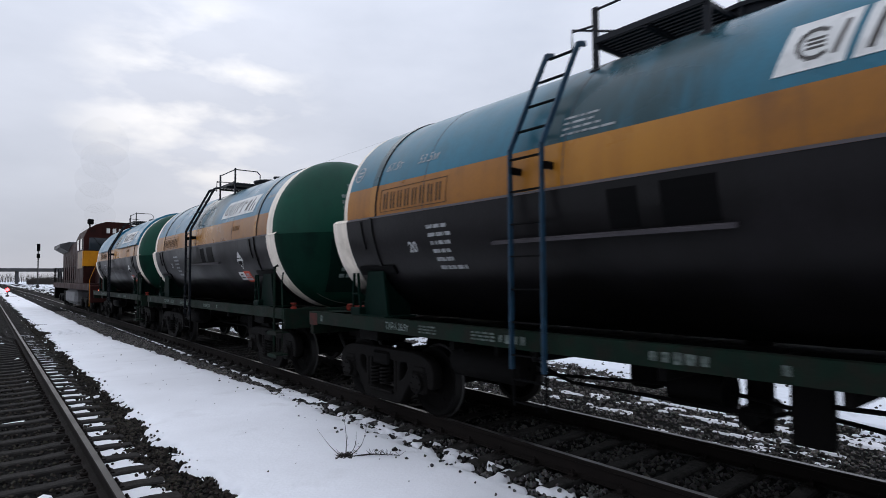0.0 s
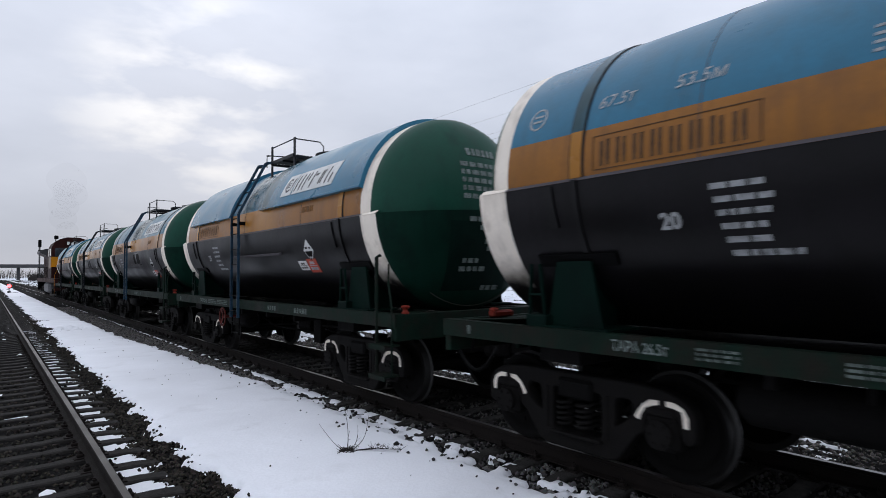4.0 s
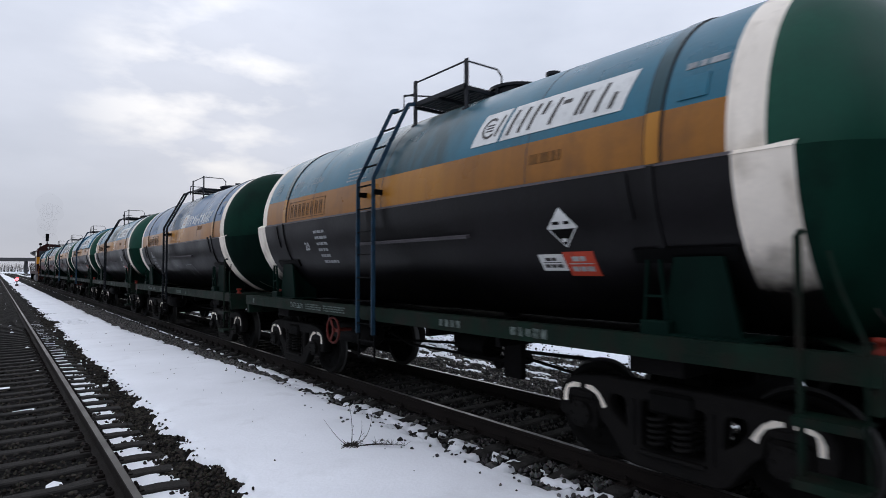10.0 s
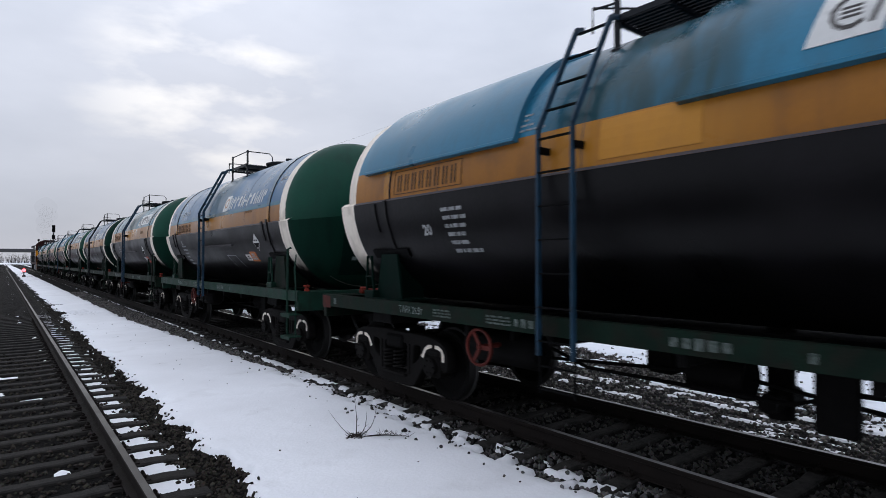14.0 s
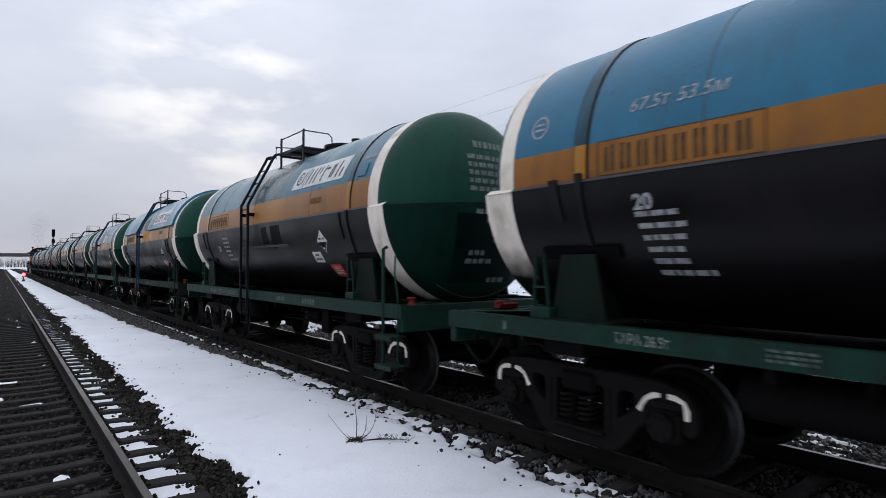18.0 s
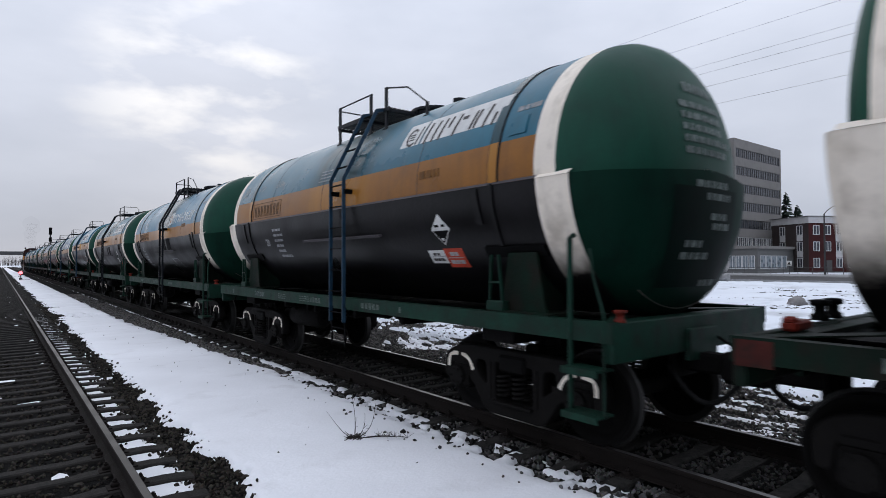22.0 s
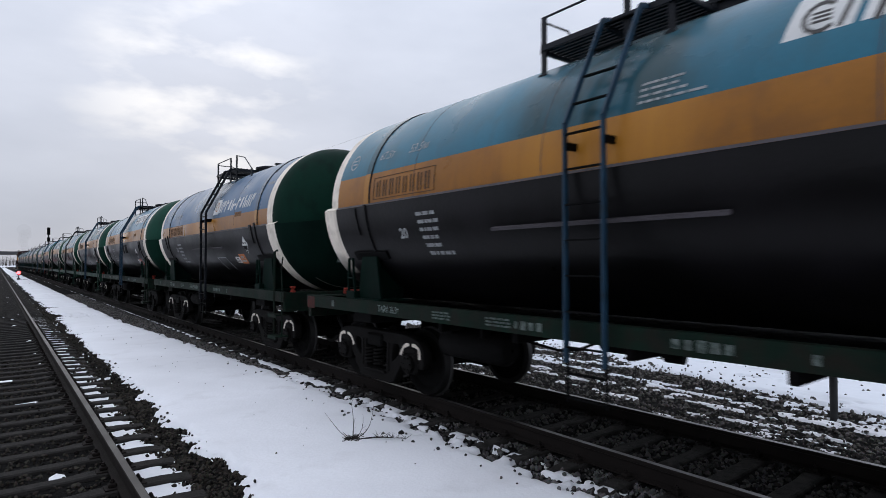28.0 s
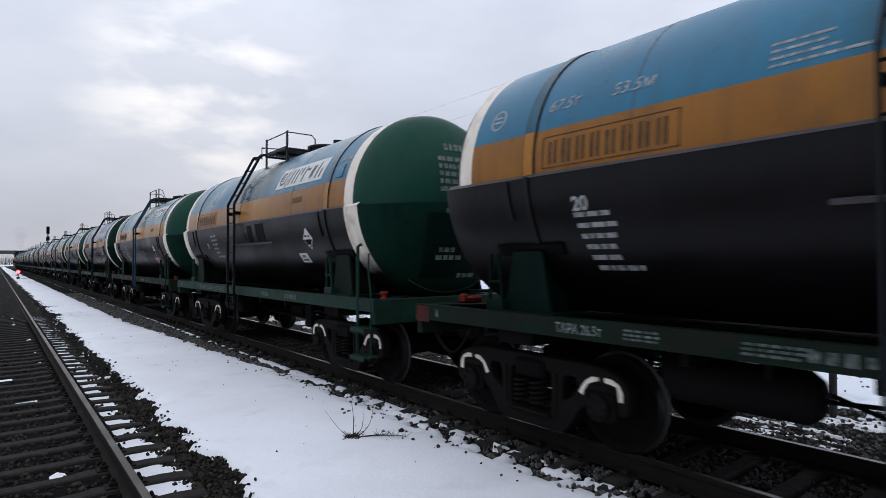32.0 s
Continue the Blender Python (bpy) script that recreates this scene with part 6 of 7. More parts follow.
def locomotive():
    w = empty("diesel_locomotive", pose(TRAIN_X, LOCO_Y, RAIL_Z), "brown-red diesel locomotive with a yellow cab end and grey fuel tank", "locomotive")
    bm = bmesh.new()
    box(bm, (0, 0, 1.50), (3.0, 19.4, 0.36), 0.03)
    box(bm, (0, 0, 1.25), (1.2, 18.6, 0.3), 0.02)
    part("underframe", mesh_of(bm, "underframe", M_LOCO), w, "brown-red underframe")
    bm = bmesh.new()
    prism(bm, [(-1.5, 1.7), (1.5, 1.7), (1.52, 4.2), (1.36, 4.62), (0.95, 4.95), (0.45, 5.12), (-0.45, 5.12), (-0.95, 4.95), (-1.36, 4.62), (-1.52, 4.2)], "y", -9.6, -6.3)
    cab = part("cab", mesh_of(bm, "cab", M_LOCO), w, "brown-red driver's cab", pose(0, 2.1, 0))
    bm = bmesh.new()
    prism(bm, [(-0.95, 1.7), (0.95, 1.7), (0.95, 2.75), (0.75, 2.95), (-0.75, 2.95), (-0.95, 2.75)], "y", -9.55, -7.5)
    part("short_hood", mesh_of(bm, "short_hood", M_LOCO), w, "low brown-red short hood")
    for x in (-0.75, 0.75):
        bm = bmesh.new()
        box(bm, (x, -9.61, 3.85), (1.05, 0.06, 0.72), 0.02)
        part("windscreen", mesh_of(bm, "windscreen", M_GLASS), cab, "dark cab window")
        bm = bmesh.new()
        rod(bm, (x - 0.3, -9.66, 4.2), (x + 0.12, -9.66, 3.65), 0.012, 6)
        part("wiper", mesh_of(bm, "wiper", M_IRON), cab)
    for s in (-1, 1):
        for y in (-8.8, -7.4):
            bm = bmesh.new()
            box(bm, (s * 1.515, y, 3.87), (0.05, 0.75, 0.62), 0.02)
            part("side_window", mesh_of(bm, "side_window", M_GLASS), cab, "dark cab side window")
        bm = bmesh.new()
        box(bm, (s * 1.525, -8.3, 3.0), (0.03, 1.9, 0.95), 0.004)
        part("side_panel", mesh_of(bm, "side_panel", M_CREAM), cab, "weathered cream side panel")
    bm = bmesh.new()
    box(bm, (0.1, -9.605, 4.62), (1.5, 0.05, 0.40), 0.01)
    nb = part("number_board", mesh_of(bm, "number_board", M_LOCO), cab, "brown-red number board")
    for i in range(4):
        bm = bmesh.new()
        box(bm, (-0.36 + 0.30 * i, -9.635, 4.62), (0.17, 0.012, 0.27))
        part("number_bar", mesh_of(bm, "number_bar", M_SIGNWHITE), nb)
    bm = bmesh.new()
    box(bm, (0, -9.61, 3.05), (3.02, 0.04, 0.85), 0.01)
    for s in (-1, 1):
        box(bm, (s * 1.53, -9.45, 3.05), (0.03, 0.34, 0.85), 0.005)
    part("end_band", mesh_of(bm, "end_band", M_YELLOW), w, "yellow warning band", pose(0, 2.1, 0))
    bm = bmesh.new()
    prism(bm, [(-0.95, 1.7), (0.95, 1.7), (0.98, 4.1), (0.75, 4.5), (-0.75, 4.5), (-0.98, 4.1)], "y", -4.2, 8.9)
    hood = part("hood", mesh_of(bm, "hood", M_LOCO), w, "brown-red long hood")
    for i in range(2, 12):
        for s in (-1, 1):
            bm = bmesh.new()
            box(bm, (s * 0.985, -5.6 + 1.15 * i, 2.75), (0.03, 0.95, 1.7), 0.01)
            part("hood_door", mesh_of(bm, "hood_door", M_LOCO), hood)
    bm = bmesh.new()
    prism(bm, [(-1.0, 3.9), (1.0, 3.9), (1.56, 4.22), (1.56, 4.45), (1.0, 4.62), (-1.0, 4.62), (-1.56, 4.45), (-1.56, 4.22)], "y", 4.9, 9.2)
    part("radiator", mesh_of(bm, "radiator", M_GREYPAINT), hood, "dark grey flared radiator housing")
    for y, r, h in ((0.6, 0.28, 4.85), (2.4, 0.22, 4.7)):
        bm = bmesh.new()
        rod(bm, (0, y, 4.4), (0, y, h), r, 14)
        part("exhaust_stack", mesh_of(bm, "exhaust_stack", M_IRON, 40), hood, "sooty exhaust stack")
    bm = bmesh.new()
    rod(bm, (-1.2, -9.2, 4.5), (-1.2, -9.2, 5.05), 0.04, 8)
    box(bm, (-1.17, -9.2, 5.12), (0.30, 0.24, 0.30), 0.05)
    part("aerial", mesh_of(bm, "aerial", M_SOOT), cab, "black roof aerial")
    for s in (-1, 1):
        bm = bmesh.new()
        for i in range(13):
            rod(bm, (s * 1.42, -6.0 + 1.18 * i, 1.68), (s * 1.42, -6.0 + 1.18 * i, 2.72), 0.018, 6)
        rod(bm, (s * 1.42, -6.0, 2.72), (s * 1.42, 8.6, 2.72), 0.018, 6)
        part("handrail", mesh_of(bm, "handrail", M_SOOT), w, "black walkway handrail")
        bm = bmesh.new()
        tube(bm, [(s * 1.45, 8.8, 1.7), (s * 1.45, 8.8, 2.8), (s * 1.45, 9.6, 2.8), (s * 1.45, 9.6, 1.7)], 0.02, 6)
        tube(bm, [(s * 1.45, 9.6, 2.8), (s * 0.4, 9.6, 2.8), (s * 0.4, 9.6, 1.7)], 0.02, 6)
        for y in (9.0, 9.2, 9.4):
            rod(bm, (s * 1.45, y, 1.7), (s * 1.45, y, 2.8), 0.014, 6)
        part("end_railing", mesh_of(bm, "end_railing", M_SOOT), w, "black end platform railing")
        bm = bmesh.new()
        tube(bm, [(s * 1.46, -9.72, 0.5), (s * 1.46, -9.72, 1.9), (s * 1.1, -9.68, 2.9)], 0.012, 6)
        part("grab_rail", mesh_of(bm, "grab_rail", M_YELLOW), w, "yellow grab rail")
    bm = bmesh.new()
    box(bm, (0, 0, 0.82), (2.7, 5.2, 0.95), 0.18)
    part("fuel_tank", mesh_of(bm, "fuel_tank", M_PLINTHGREY), w, "grey fuel tank")
    bm = bmesh.new()
    box(bm, (0, -9.75, 1.15), (2.9, 0.3, 0.9), 0.03)
    part("pilot", mesh_of(bm, "pilot", M_LOCO), w, "brown-red end sheet")
    for x in (-1.0, 1.0):
        bm = bmesh.new()
        rod(bm, (x, -9.92, 1.3), (x, -9.86, 1.3), 0.10, 12)
        part("marker_lamp", mesh_of(bm, "marker_lamp", M_TAILLAMP, 40), w, "red marker lamp")
    for e in (-1, 1):
        bm = bmesh.new()
        for s in (-1, 1):
            beam(bm, (s * 1.05, e * 6.4 - 2.4, 0.72), (s * 1.05, e * 6.4 + 2.4, 0.72), 0.3, 0.16, (1, 0, 0))
            for d in (-1.9, 0, 1.9):
                box(bm, (s * 1.10, e * 6.4 + d, 0.55), (0.22, 0.5, 0.45), 0.05)
        box(bm, (0, e * 6.4, 0.95), (2.1, 1.2, 0.35), 0.05)
        part("truck", mesh_of(bm, "truck", M_IRON), w, "grimy three-axle truck")
        for d in (-1.9, 0, 1.9):
            wheelset(w, e * 6.4 + d)
    bm = bmesh.new()
    box(bm, (0, 9.85, 0.95), (2.8, 0.22, 1.0), 0.05)
    part("snow_plough", mesh_of(bm, "snow_plough", M_SOOT), w, "black front plough sheet")
    for e in (-1, 1):
        part("coupler", shared("coupler", coupler_mesh), w, "rusty automatic coupler", pose(0, e * 9.75, 0) @ (Matrix() if e > 0 else pose(0, 0, 0, 0, 0, 180)))
    TRAIN.append((w, LOCO_Y))


locomotive()


def smoke():
    m = bpy.data.materials.new("thin dark exhaust smoke")
    m.use_nodes = True
    nt = m.node_tree
    b = nt.nodes["Principled BSDF"]
    b.inputs["Base Color"].default_value = (0.02, 0.02, 0.021, 1)
    b.inputs["Roughness"].default_value = 1.0
    b.inputs["Specular IOR Level"].default_value = 0.0
    b.inputs["Alpha"].default_value = 0.017
    plume = empty("exhaust_smoke", pose(TRAIN_X, LOCO_Y + 0.6, RAIL_Z + 4.6), "thin dark diesel smoke over the locomotive", "smoke")
    for i in range(6):
        bm = bmesh.new()
        bmesh.ops.create_icosphere(bm, subdivisions=4, radius=1.0)
        seed = Vector((i * 3.1, i * 1.7, 0))
        for v in bm.verts:
            v.co *= 1 + 0.16 * noise.noise(v.co * 1.1 + seed)
        r = 0.75 + 0.16 * i
        puff = part("puff", mesh_of(bm, "puff", m, 180), plume, "", pose(0.25 * math.sin(i * 1.9), -0.5 * i, 0.4 + 1.15 * i))
        puff.scale = (r, r * 1.2, r * 0.95)
        puff.visible_shadow = False
    TRAIN.append((plume, LOCO_Y + 0.6))


smoke()


# ---- signals by the line ----
def signal_mast():
    s = empty("signal_mast", pose(11.2, 190, 0), "tall grey colour-light signal mast with black heads", "signal")
    bm = bmesh.new()
    rod(bm, (0, 0, -0.2), (0, 0, 10.6), 0.13, 12)
    box(bm, (0, 0, 0.3), (0.7, 0.7, 0.8), 0.05)
    part("pole", mesh_of(bm, "pole", M_GREYPAINT, 40), s, "grey steel pole")
    for z, n in ((10.9, 2), (8.6, 1)):
        bm = bmesh.new()
        box(bm, (0, -0.25, z), (0.75, 0.3, 1.05 * n * 0.8 + 0.3), 0.06)
        hd = part("signal_head", mesh_of(bm, "signal_head", M_SOOT), s, "black signal head")
        for i in range(n):
            bm = bmesh.new()
            rod(bm, (0, -0.62, z + (i - (n - 1) / 2) * 0.8), (0, -0.38, z + (i - (n - 1) / 2) * 0.8), 0.19, 12)
            part("hood", mesh_of(bm, "hood", M_SOOT, 40), hd, "black lamp hood")
    bm = bmesh.new()
    for i in range(22):
        box(bm, (0, 0.22, 0.8 + 0.42 * i), (0.4, 0.03, 0.03))
    for x in (-0.2, 0.2):
        box(bm, (x, 0.22, 5.2), (0.03, 0.03, 9.6))
    part("mast_ladder", mesh_of(bm, "mast_ladder", M_GREYPAINT), s, "grey mast ladder")


def dwarf_signal():
    s = empty("dwarf_signal", pose(2.26, 90, -0.02), "low trackside signal showing a red light", "signal")
    bm = bmesh.new()
    box(bm, (0, 0, 0.12), (0.35, 0.3, 0.3), 0.03)
    rod(bm, (0, 0, 0.1), (0, 0, 0.6), 0.05, 8)
    part("base", mesh_of(bm, "base", M_GREYPAINT), s)
    bm = bmesh.new()
    box(bm, (0, 0, 0.82), (0.30, 0.22, 0.5), 0.04)
    part("head", mesh_of(bm, "head", M_SOOT), s, "black signal head")
    bm = bmesh.new()
    rod(bm, (0, -0.15, 0.90), (0, -0.10, 0.90), 0.20, 14)
    part("lamp", mesh_of(bm, "lamp", M_REDLAMP, 40), s, "lit red lamp")


signal_mast()
dwarf_signal()


# ---- far end of the line: overpass, bank and woods ----
M_BRIDGE = mat("grey bridge concrete", (0.07, 0.07, 0.075), 0.85, 0, 0.15, 0.3, 6, 0.1, (0.08, 0.08, 0.08), 0.3)
M_BANK = mat("dead grass bank", (0.05, 0.045, 0.035), 0.95, 0, 0.4, 0.3, 3, 0.4, (0.5, 0.52, 0.55), 0.12)
M_TWIG = mat("bare twigs", (0.035, 0.03, 0.027), 0.9, 0, 0.3, 2, 20, 0.1)


def overpass():
    b = empty("road_overpass", pose(0, 400, 0), "grey concrete road overpass on round piers across the line", "bridge")
    bm = bmesh.new()
    box(bm, (-10, 0, 7.4), (130, 12, 1.1), 0.05)
    part("deck", mesh_of(bm, "deck", M_BRIDGE), b, "grey concrete deck")
    bm = bmesh.new()
    for y in (-5.9, 5.9):
        box(bm, (-10, y, 8.3), (130, 0.2, 0.8))
    part("parapet", mesh_of(bm, "parapet", M_BRIDGE), b, "grey concrete parapet")
    for x in (-52, -30, -9, 14, 34):
        for y in (-3.5, 3.5):
            bm = bmesh.new()
            rod(bm, (x, y, -0.3), (x, y, 6.9), 0.75, 14)
            part("pier", mesh_of(bm, "pier", M_BRIDGE, 40), b)


def bank():
    gx, gy = np.arange(30, 330, 5.0), np.arange(330, 430, 6.0)
    me = grid_mesh("embankment", gx, gy, lambda x, y: -0.3 + 7.0 * step(x, 34, 60) * (1 - step(np.abs(y - 398), 6, 30)) + 0.8 * fbm(x * 0.2, y * 0.2, 5), [M_BANK])
    setting("embankment", me, "dark dead-grass road embankment with snow patches", "embankment")


def woods(name, spots, label):
    """Far leafless scrub: many thin leaning stems."""
    rng = np.random.default_rng(12)
    vs, fs = [], []
    for x0, x1, y0, y1, n, h0, h1 in spots:
        x, y = rng.uniform(x0, x1, n), rng.uniform(y0, y1, n)
        h = rng.uniform(h0, h1, n) * (0.5 + fbm(x * 0.1, y * 0.1, 8))
        for i in range(n):
            k = len(vs)
            lean, w = rng.normal(0, 0.12 * h[i], 2), 0.035 + 0.014 * h[i]
            vs += [(x[i] - w, y[i], -0.3), (x[i] + w, y[i], -0.3), (x[i], y[i] + w, -0.3), (x[i] + lean[0], y[i] + lean[1], h[i])]
            fs += [(k, k + 1, k + 3), (k + 1, k + 2, k + 3), (k + 2, k, k + 3)]
            for j in range(7):
                t = rng.uniform(0.35, 0.95)
                bx, by, bz = x[i] + lean[0] * t, y[i] + lean[1] * t, h[i] * t
                k = len(vs)
                dx, dz = rng.normal(0, 0.22 * h[i]), abs(rng.normal(0.14, 0.1)) * h[i]
                vs += [(bx - w * 0.4, by, bz), (bx + w * 0.4, by, bz), (bx + dx, by + rng.normal(0, 0.3), bz + dz)]
                fs += [(k, k + 1, k + 2)]
    me = bpy.data.meshes.new(name)
    me.from_pydata(vs, [], fs)
    me.materials.append(M_TWIG)
    setting(name, me, label, "scrub", "stuff")


overpass()
bank()
woods("far_scrub", [(30, 130, 250, 330, 9000, 1.0, 2.8), (18, 60, 320, 395, 9000, 1.0, 3.0), (-160, -8, 420, 520, 3600, 1.2, 2.8), (-200, 260, 620, 900, 2600, 5, 9)], "bare dark scrub and far leafless woods along the line")


# ---- road, field and buildings beyond the train ----
M_ROAD = mat("wet grey asphalt", (0.045, 0.043, 0.043), 0.7, 0, 0.2, 0.4, 12, 0.2, (0.22, 0.22, 0.225), 0.10, shift=False, spec=0.2)
M_KERB = mat("grey kerb stone", (0.24, 0.24, 0.24), 0.85, 0, 0.2, 2, 20, 0.2, (0.5, 0.5, 0.5), 0.2)
M_PANEL = mat("grey facade panel", (0.185, 0.175, 0.165), 0.8, 0, 0.12, 0.25, 8, 0.15, (0.11, 0.10, 0.095), 0.3, 0.3)
M_PLINTH = mat("darker grey render", (0.10, 0.10, 0.098), 0.8, 0, 0.15, 0.4, 10, 0.1)
M_BRICK = mat("dark red brick wall", (0.050, 0.0165, 0.0165), 0.85, 0, 0.2, 0.6, 25, 0.3, (0.028, 0.012, 0.012), 0.3, spec=0.1)
M_SIDEWALL = mat("brown-grey render", (0.050, 0.040, 0.038), 0.85, 0, 0.2, 0.6, 15, 0.2, spec=0.1)
M_WINDOW = mat("window glass", (0.05, 0.055, 0.065), 0.12, 0, 0.3, 0.8, 5, 0.0)
M_CURTAIN = mat("curtained shop glass", (0.16, 0.19, 0.21), 0.3, 0, 0.2, 1.5, 8, 0.0)
M_FRAMEW = mat("white window frame", (0.55, 0.55, 0.55), 0.6, 0, 0.1, 3, 30, 0.0)
M_FRAMED = mat("dark window frame", (0.05, 0.048, 0.046), 0.6, 0, 0.1, 3, 30, 0.0)
M_PALE = mat("pale spandrel panel", (0.46, 0.45, 0.45), 0.7, 0, 0.1, 1, 15, 0.05, (0.3, 0.29, 0.28), 0.2)
M_BOULDER = mat("grey field boulder", (0.19, 0.18, 0.175), 0.9, 0, 0.35, 2, 25, 0.5, (0.5, 0.5, 0.5), 0.25)
M_GRASS = mat("dead grass", (0.06, 0.05, 0.036), 0.95, 0, 0.3, 3, 30, 0.2)


def strip(name, x0, x1, y0, y1, z0, z1, material, label, category):
    bm = bmesh.new()
    n = 24
    for i in range(n):
        a, b = y0 + (y1 - y0) * i / n, y0 + (y1 - y0) * (i + 1) / n
        box(bm, ((x0 + x1) / 2, (a + b) / 2, (z0 + z1) / 2), (x1 - x0, b - a, z1 - z0))
    bmesh.ops.remove_doubles(bm, verts=bm.verts, dist=1e-4)
    setting(name, mesh_of(bm, name, material), label, category)


strip("road", 62.0, 81.0, -500, 700, -0.3, 0.05, M_ROAD, "grey asphalt road with slush at its edges", "road")
strip("kerb", 61.7, 62.0, -500, 700, -0.3, 0.17, M_KERB, "grey concrete kerb along the road", "kerb")
strip("kerb_far", 81.0, 81.3, -500, 700, -0.3, 0.17, M_KERB, "grey concrete kerb along the pavement", "kerb")
strip("pavement", 81.3, 96.0, -500, 700, -0.3, 0.13, M_KERB, "grey slab pavement before the buildings", "pavement")


def window(bld, x, y, z, w, h, frame_m, glass_m, axis, bars=2, depth=0.12):
    """One window with a frame and glass set back in it; axis is the way its wall runs."""
    key = ("window", round(w, 2), round(h, 2), frame_m.name, glass_m.name, axis, bars)

    def build():
        bm = bmesh.new()
        t = 0.09
        def b(u, v, su, sv, dn, idx):
            if axis == "y":
                box(bm, (-dn, u, v), (0.10 if idx == 0 else 0.02, su, sv), idx=idx)
            else:
                box(bm, (u, -dn, v), (su, 0.10 if idx == 0 else 0.02, sv), idx=idx)
        for s in (-1, 1):
            b(s * (w - t) / 2, 0, t, h, 0.03, 0)
            b(0, s * (h - t) / 2, w, t, 0.03, 0)
        for i in range(1, bars):
            b(-w / 2 + w * i / bars, 0, t * 0.8, h, 0.03, 0)
        return mesh_of(bm, "window", frame_m)

    def build_pane():
        bm = bmesh.new()
        box(bm, (0, 0, 0), (0.02, w, h) if axis == "y" else (w, 0.02, h))
        return mesh_of(bm, "pane", glass_m)
    win = part("window", shared(key, build), bld, "", pose(x, y, z))
    part("pane", shared(("pane",) + key, build_pane), win)
    return win


def tower(name, x0, x1, y0, y1, floors, fh, base, label, faces):
    """A slab of storeys: recessed window bands between proud concrete spandrels."""
    b = empty(name, pose(x0, y0, 0), label, "building", "buildings beyond the road")
    H = base + floors * fh + 1.0
    lx, ly = x1 - x0, y1 - y0
    bm = bmesh.new()
    box(bm, (lx / 2, ly / 2, H / 2 - 0.2), (lx - 0.5, ly - 0.5, H - 0.4))
    part("core", mesh_of(bm, "core", M_PLINTH), b, "dark recessed wall")
    for f in range(floors + 1):
        z0 = base + f * fh - 0.75 if f else base - 0.75
        z1 = base + f * fh + 0.85 if f < floors else H
        bm = bmesh.new()
        box(bm, (lx / 2, ly / 2, (z0 + z1) / 2), (lx, ly, z1 - z0), 0.03)
        part("spandrel", mesh_of(bm, "spandrel", M_PANEL), b, "grey concrete panel band")
        if f == floors:
            break
        zc = (z1 + base + (f + 1) * fh - 0.75) / 2
        hh = base + (f + 1) * fh - 0.75 - z1
        white = f == 0
        for axis, length in (("y", ly), ("x", lx)):
            if axis not in faces:
                continue
            n = max(1, int(length / 1.55))
            for i in range(n):
                u = 0.5 + (length - 1.0) * (i + 0.5) / n
                px, py = (0.14, u) if axis == "y" else (u, 0.14)
                window(b, px, py, zc, (length - 1.0) / n - (0.25 if white else 0.08), hh, M_FRAMEW if white else M_FRAMED, M_WINDOW, axis, 2)
    for px, py in ((0.3, 0.3), (lx - 0.3, 0.3), (0.3, ly - 0.3)):
        bm = bmesh.new()
        box(bm, (px, py, H / 2), (0.62, 0.62, H), 0.02)
        part("pier", mesh_of(bm, "pier", M_PANEL), b, "grey corner pier")
    # shop front
    n = max(2, int(ly / 2.2))
    for i in range(n):
        u = 0.6 + (ly - 1.2) * (i + 0.5) / n
        window(b, 0.14, u, base / 2 - 0.3, (ly - 1.2) / n - 0.15, base - 1.6, M_FRAMEW, M_CURTAIN, "y", 2)
    n = max(2, int(lx / 2.2))
    for i in range(n):
        u = 0.6 + (lx - 1.2) * (i + 0.5) / n
        window(b, u, 0.14, base / 2 - 0.3, (lx - 1.2) / n - 0.15, base - 1.6, M_FRAMEW, M_CURTAIN, "x", 2)
    return b


tower("office_block", 107, 127, 50, 62, 6, 3.32, 4.0, "seven-storey grey concrete office block with window bands", "xy")
tower("office_wing", 104, 122, 54, 69, 6, 3.32, 4.0, "grey concrete office wing with window bands", "y")
tower("office_wing", 104, 122, 69.05, 104, 7, 3.5, 4.4, "tall long grey concrete office wing with window bands", "xy")


def porch():
    p = empty("entrance_block", pose(104, 44.5, 0), "low grey rendered entrance block with shop windows", "building", "buildings beyond the road")
    bm = bmesh.new()
    box(bm, (10, 3.0, 2.1), (22, 6, 4.4), 0.05)
    part("wall", mesh_of(bm, "wall", M_PLINTH), p, "grey rendered wall")
    bm = bmesh.new()
    box(bm, (10, 2.9, 4.5), (22.6, 6.6, 0.5), 0.03)
    part("roof_edge", mesh_of(bm, "roof_edge", M_PANEL), p, "grey roof fascia")
    for i in range(5):
        window(p, -1.02, 0.9 + 1.1 * i, 1.9, 1.0, 2.3, M_FRAMEW, M_CURTAIN, "y", 2)
        window(p, 1.0 + 2.2 * i, -0.02, 1.9, 2.0, 2.3, M_FRAMEW, M_CURTAIN, "x", 1)


porch()


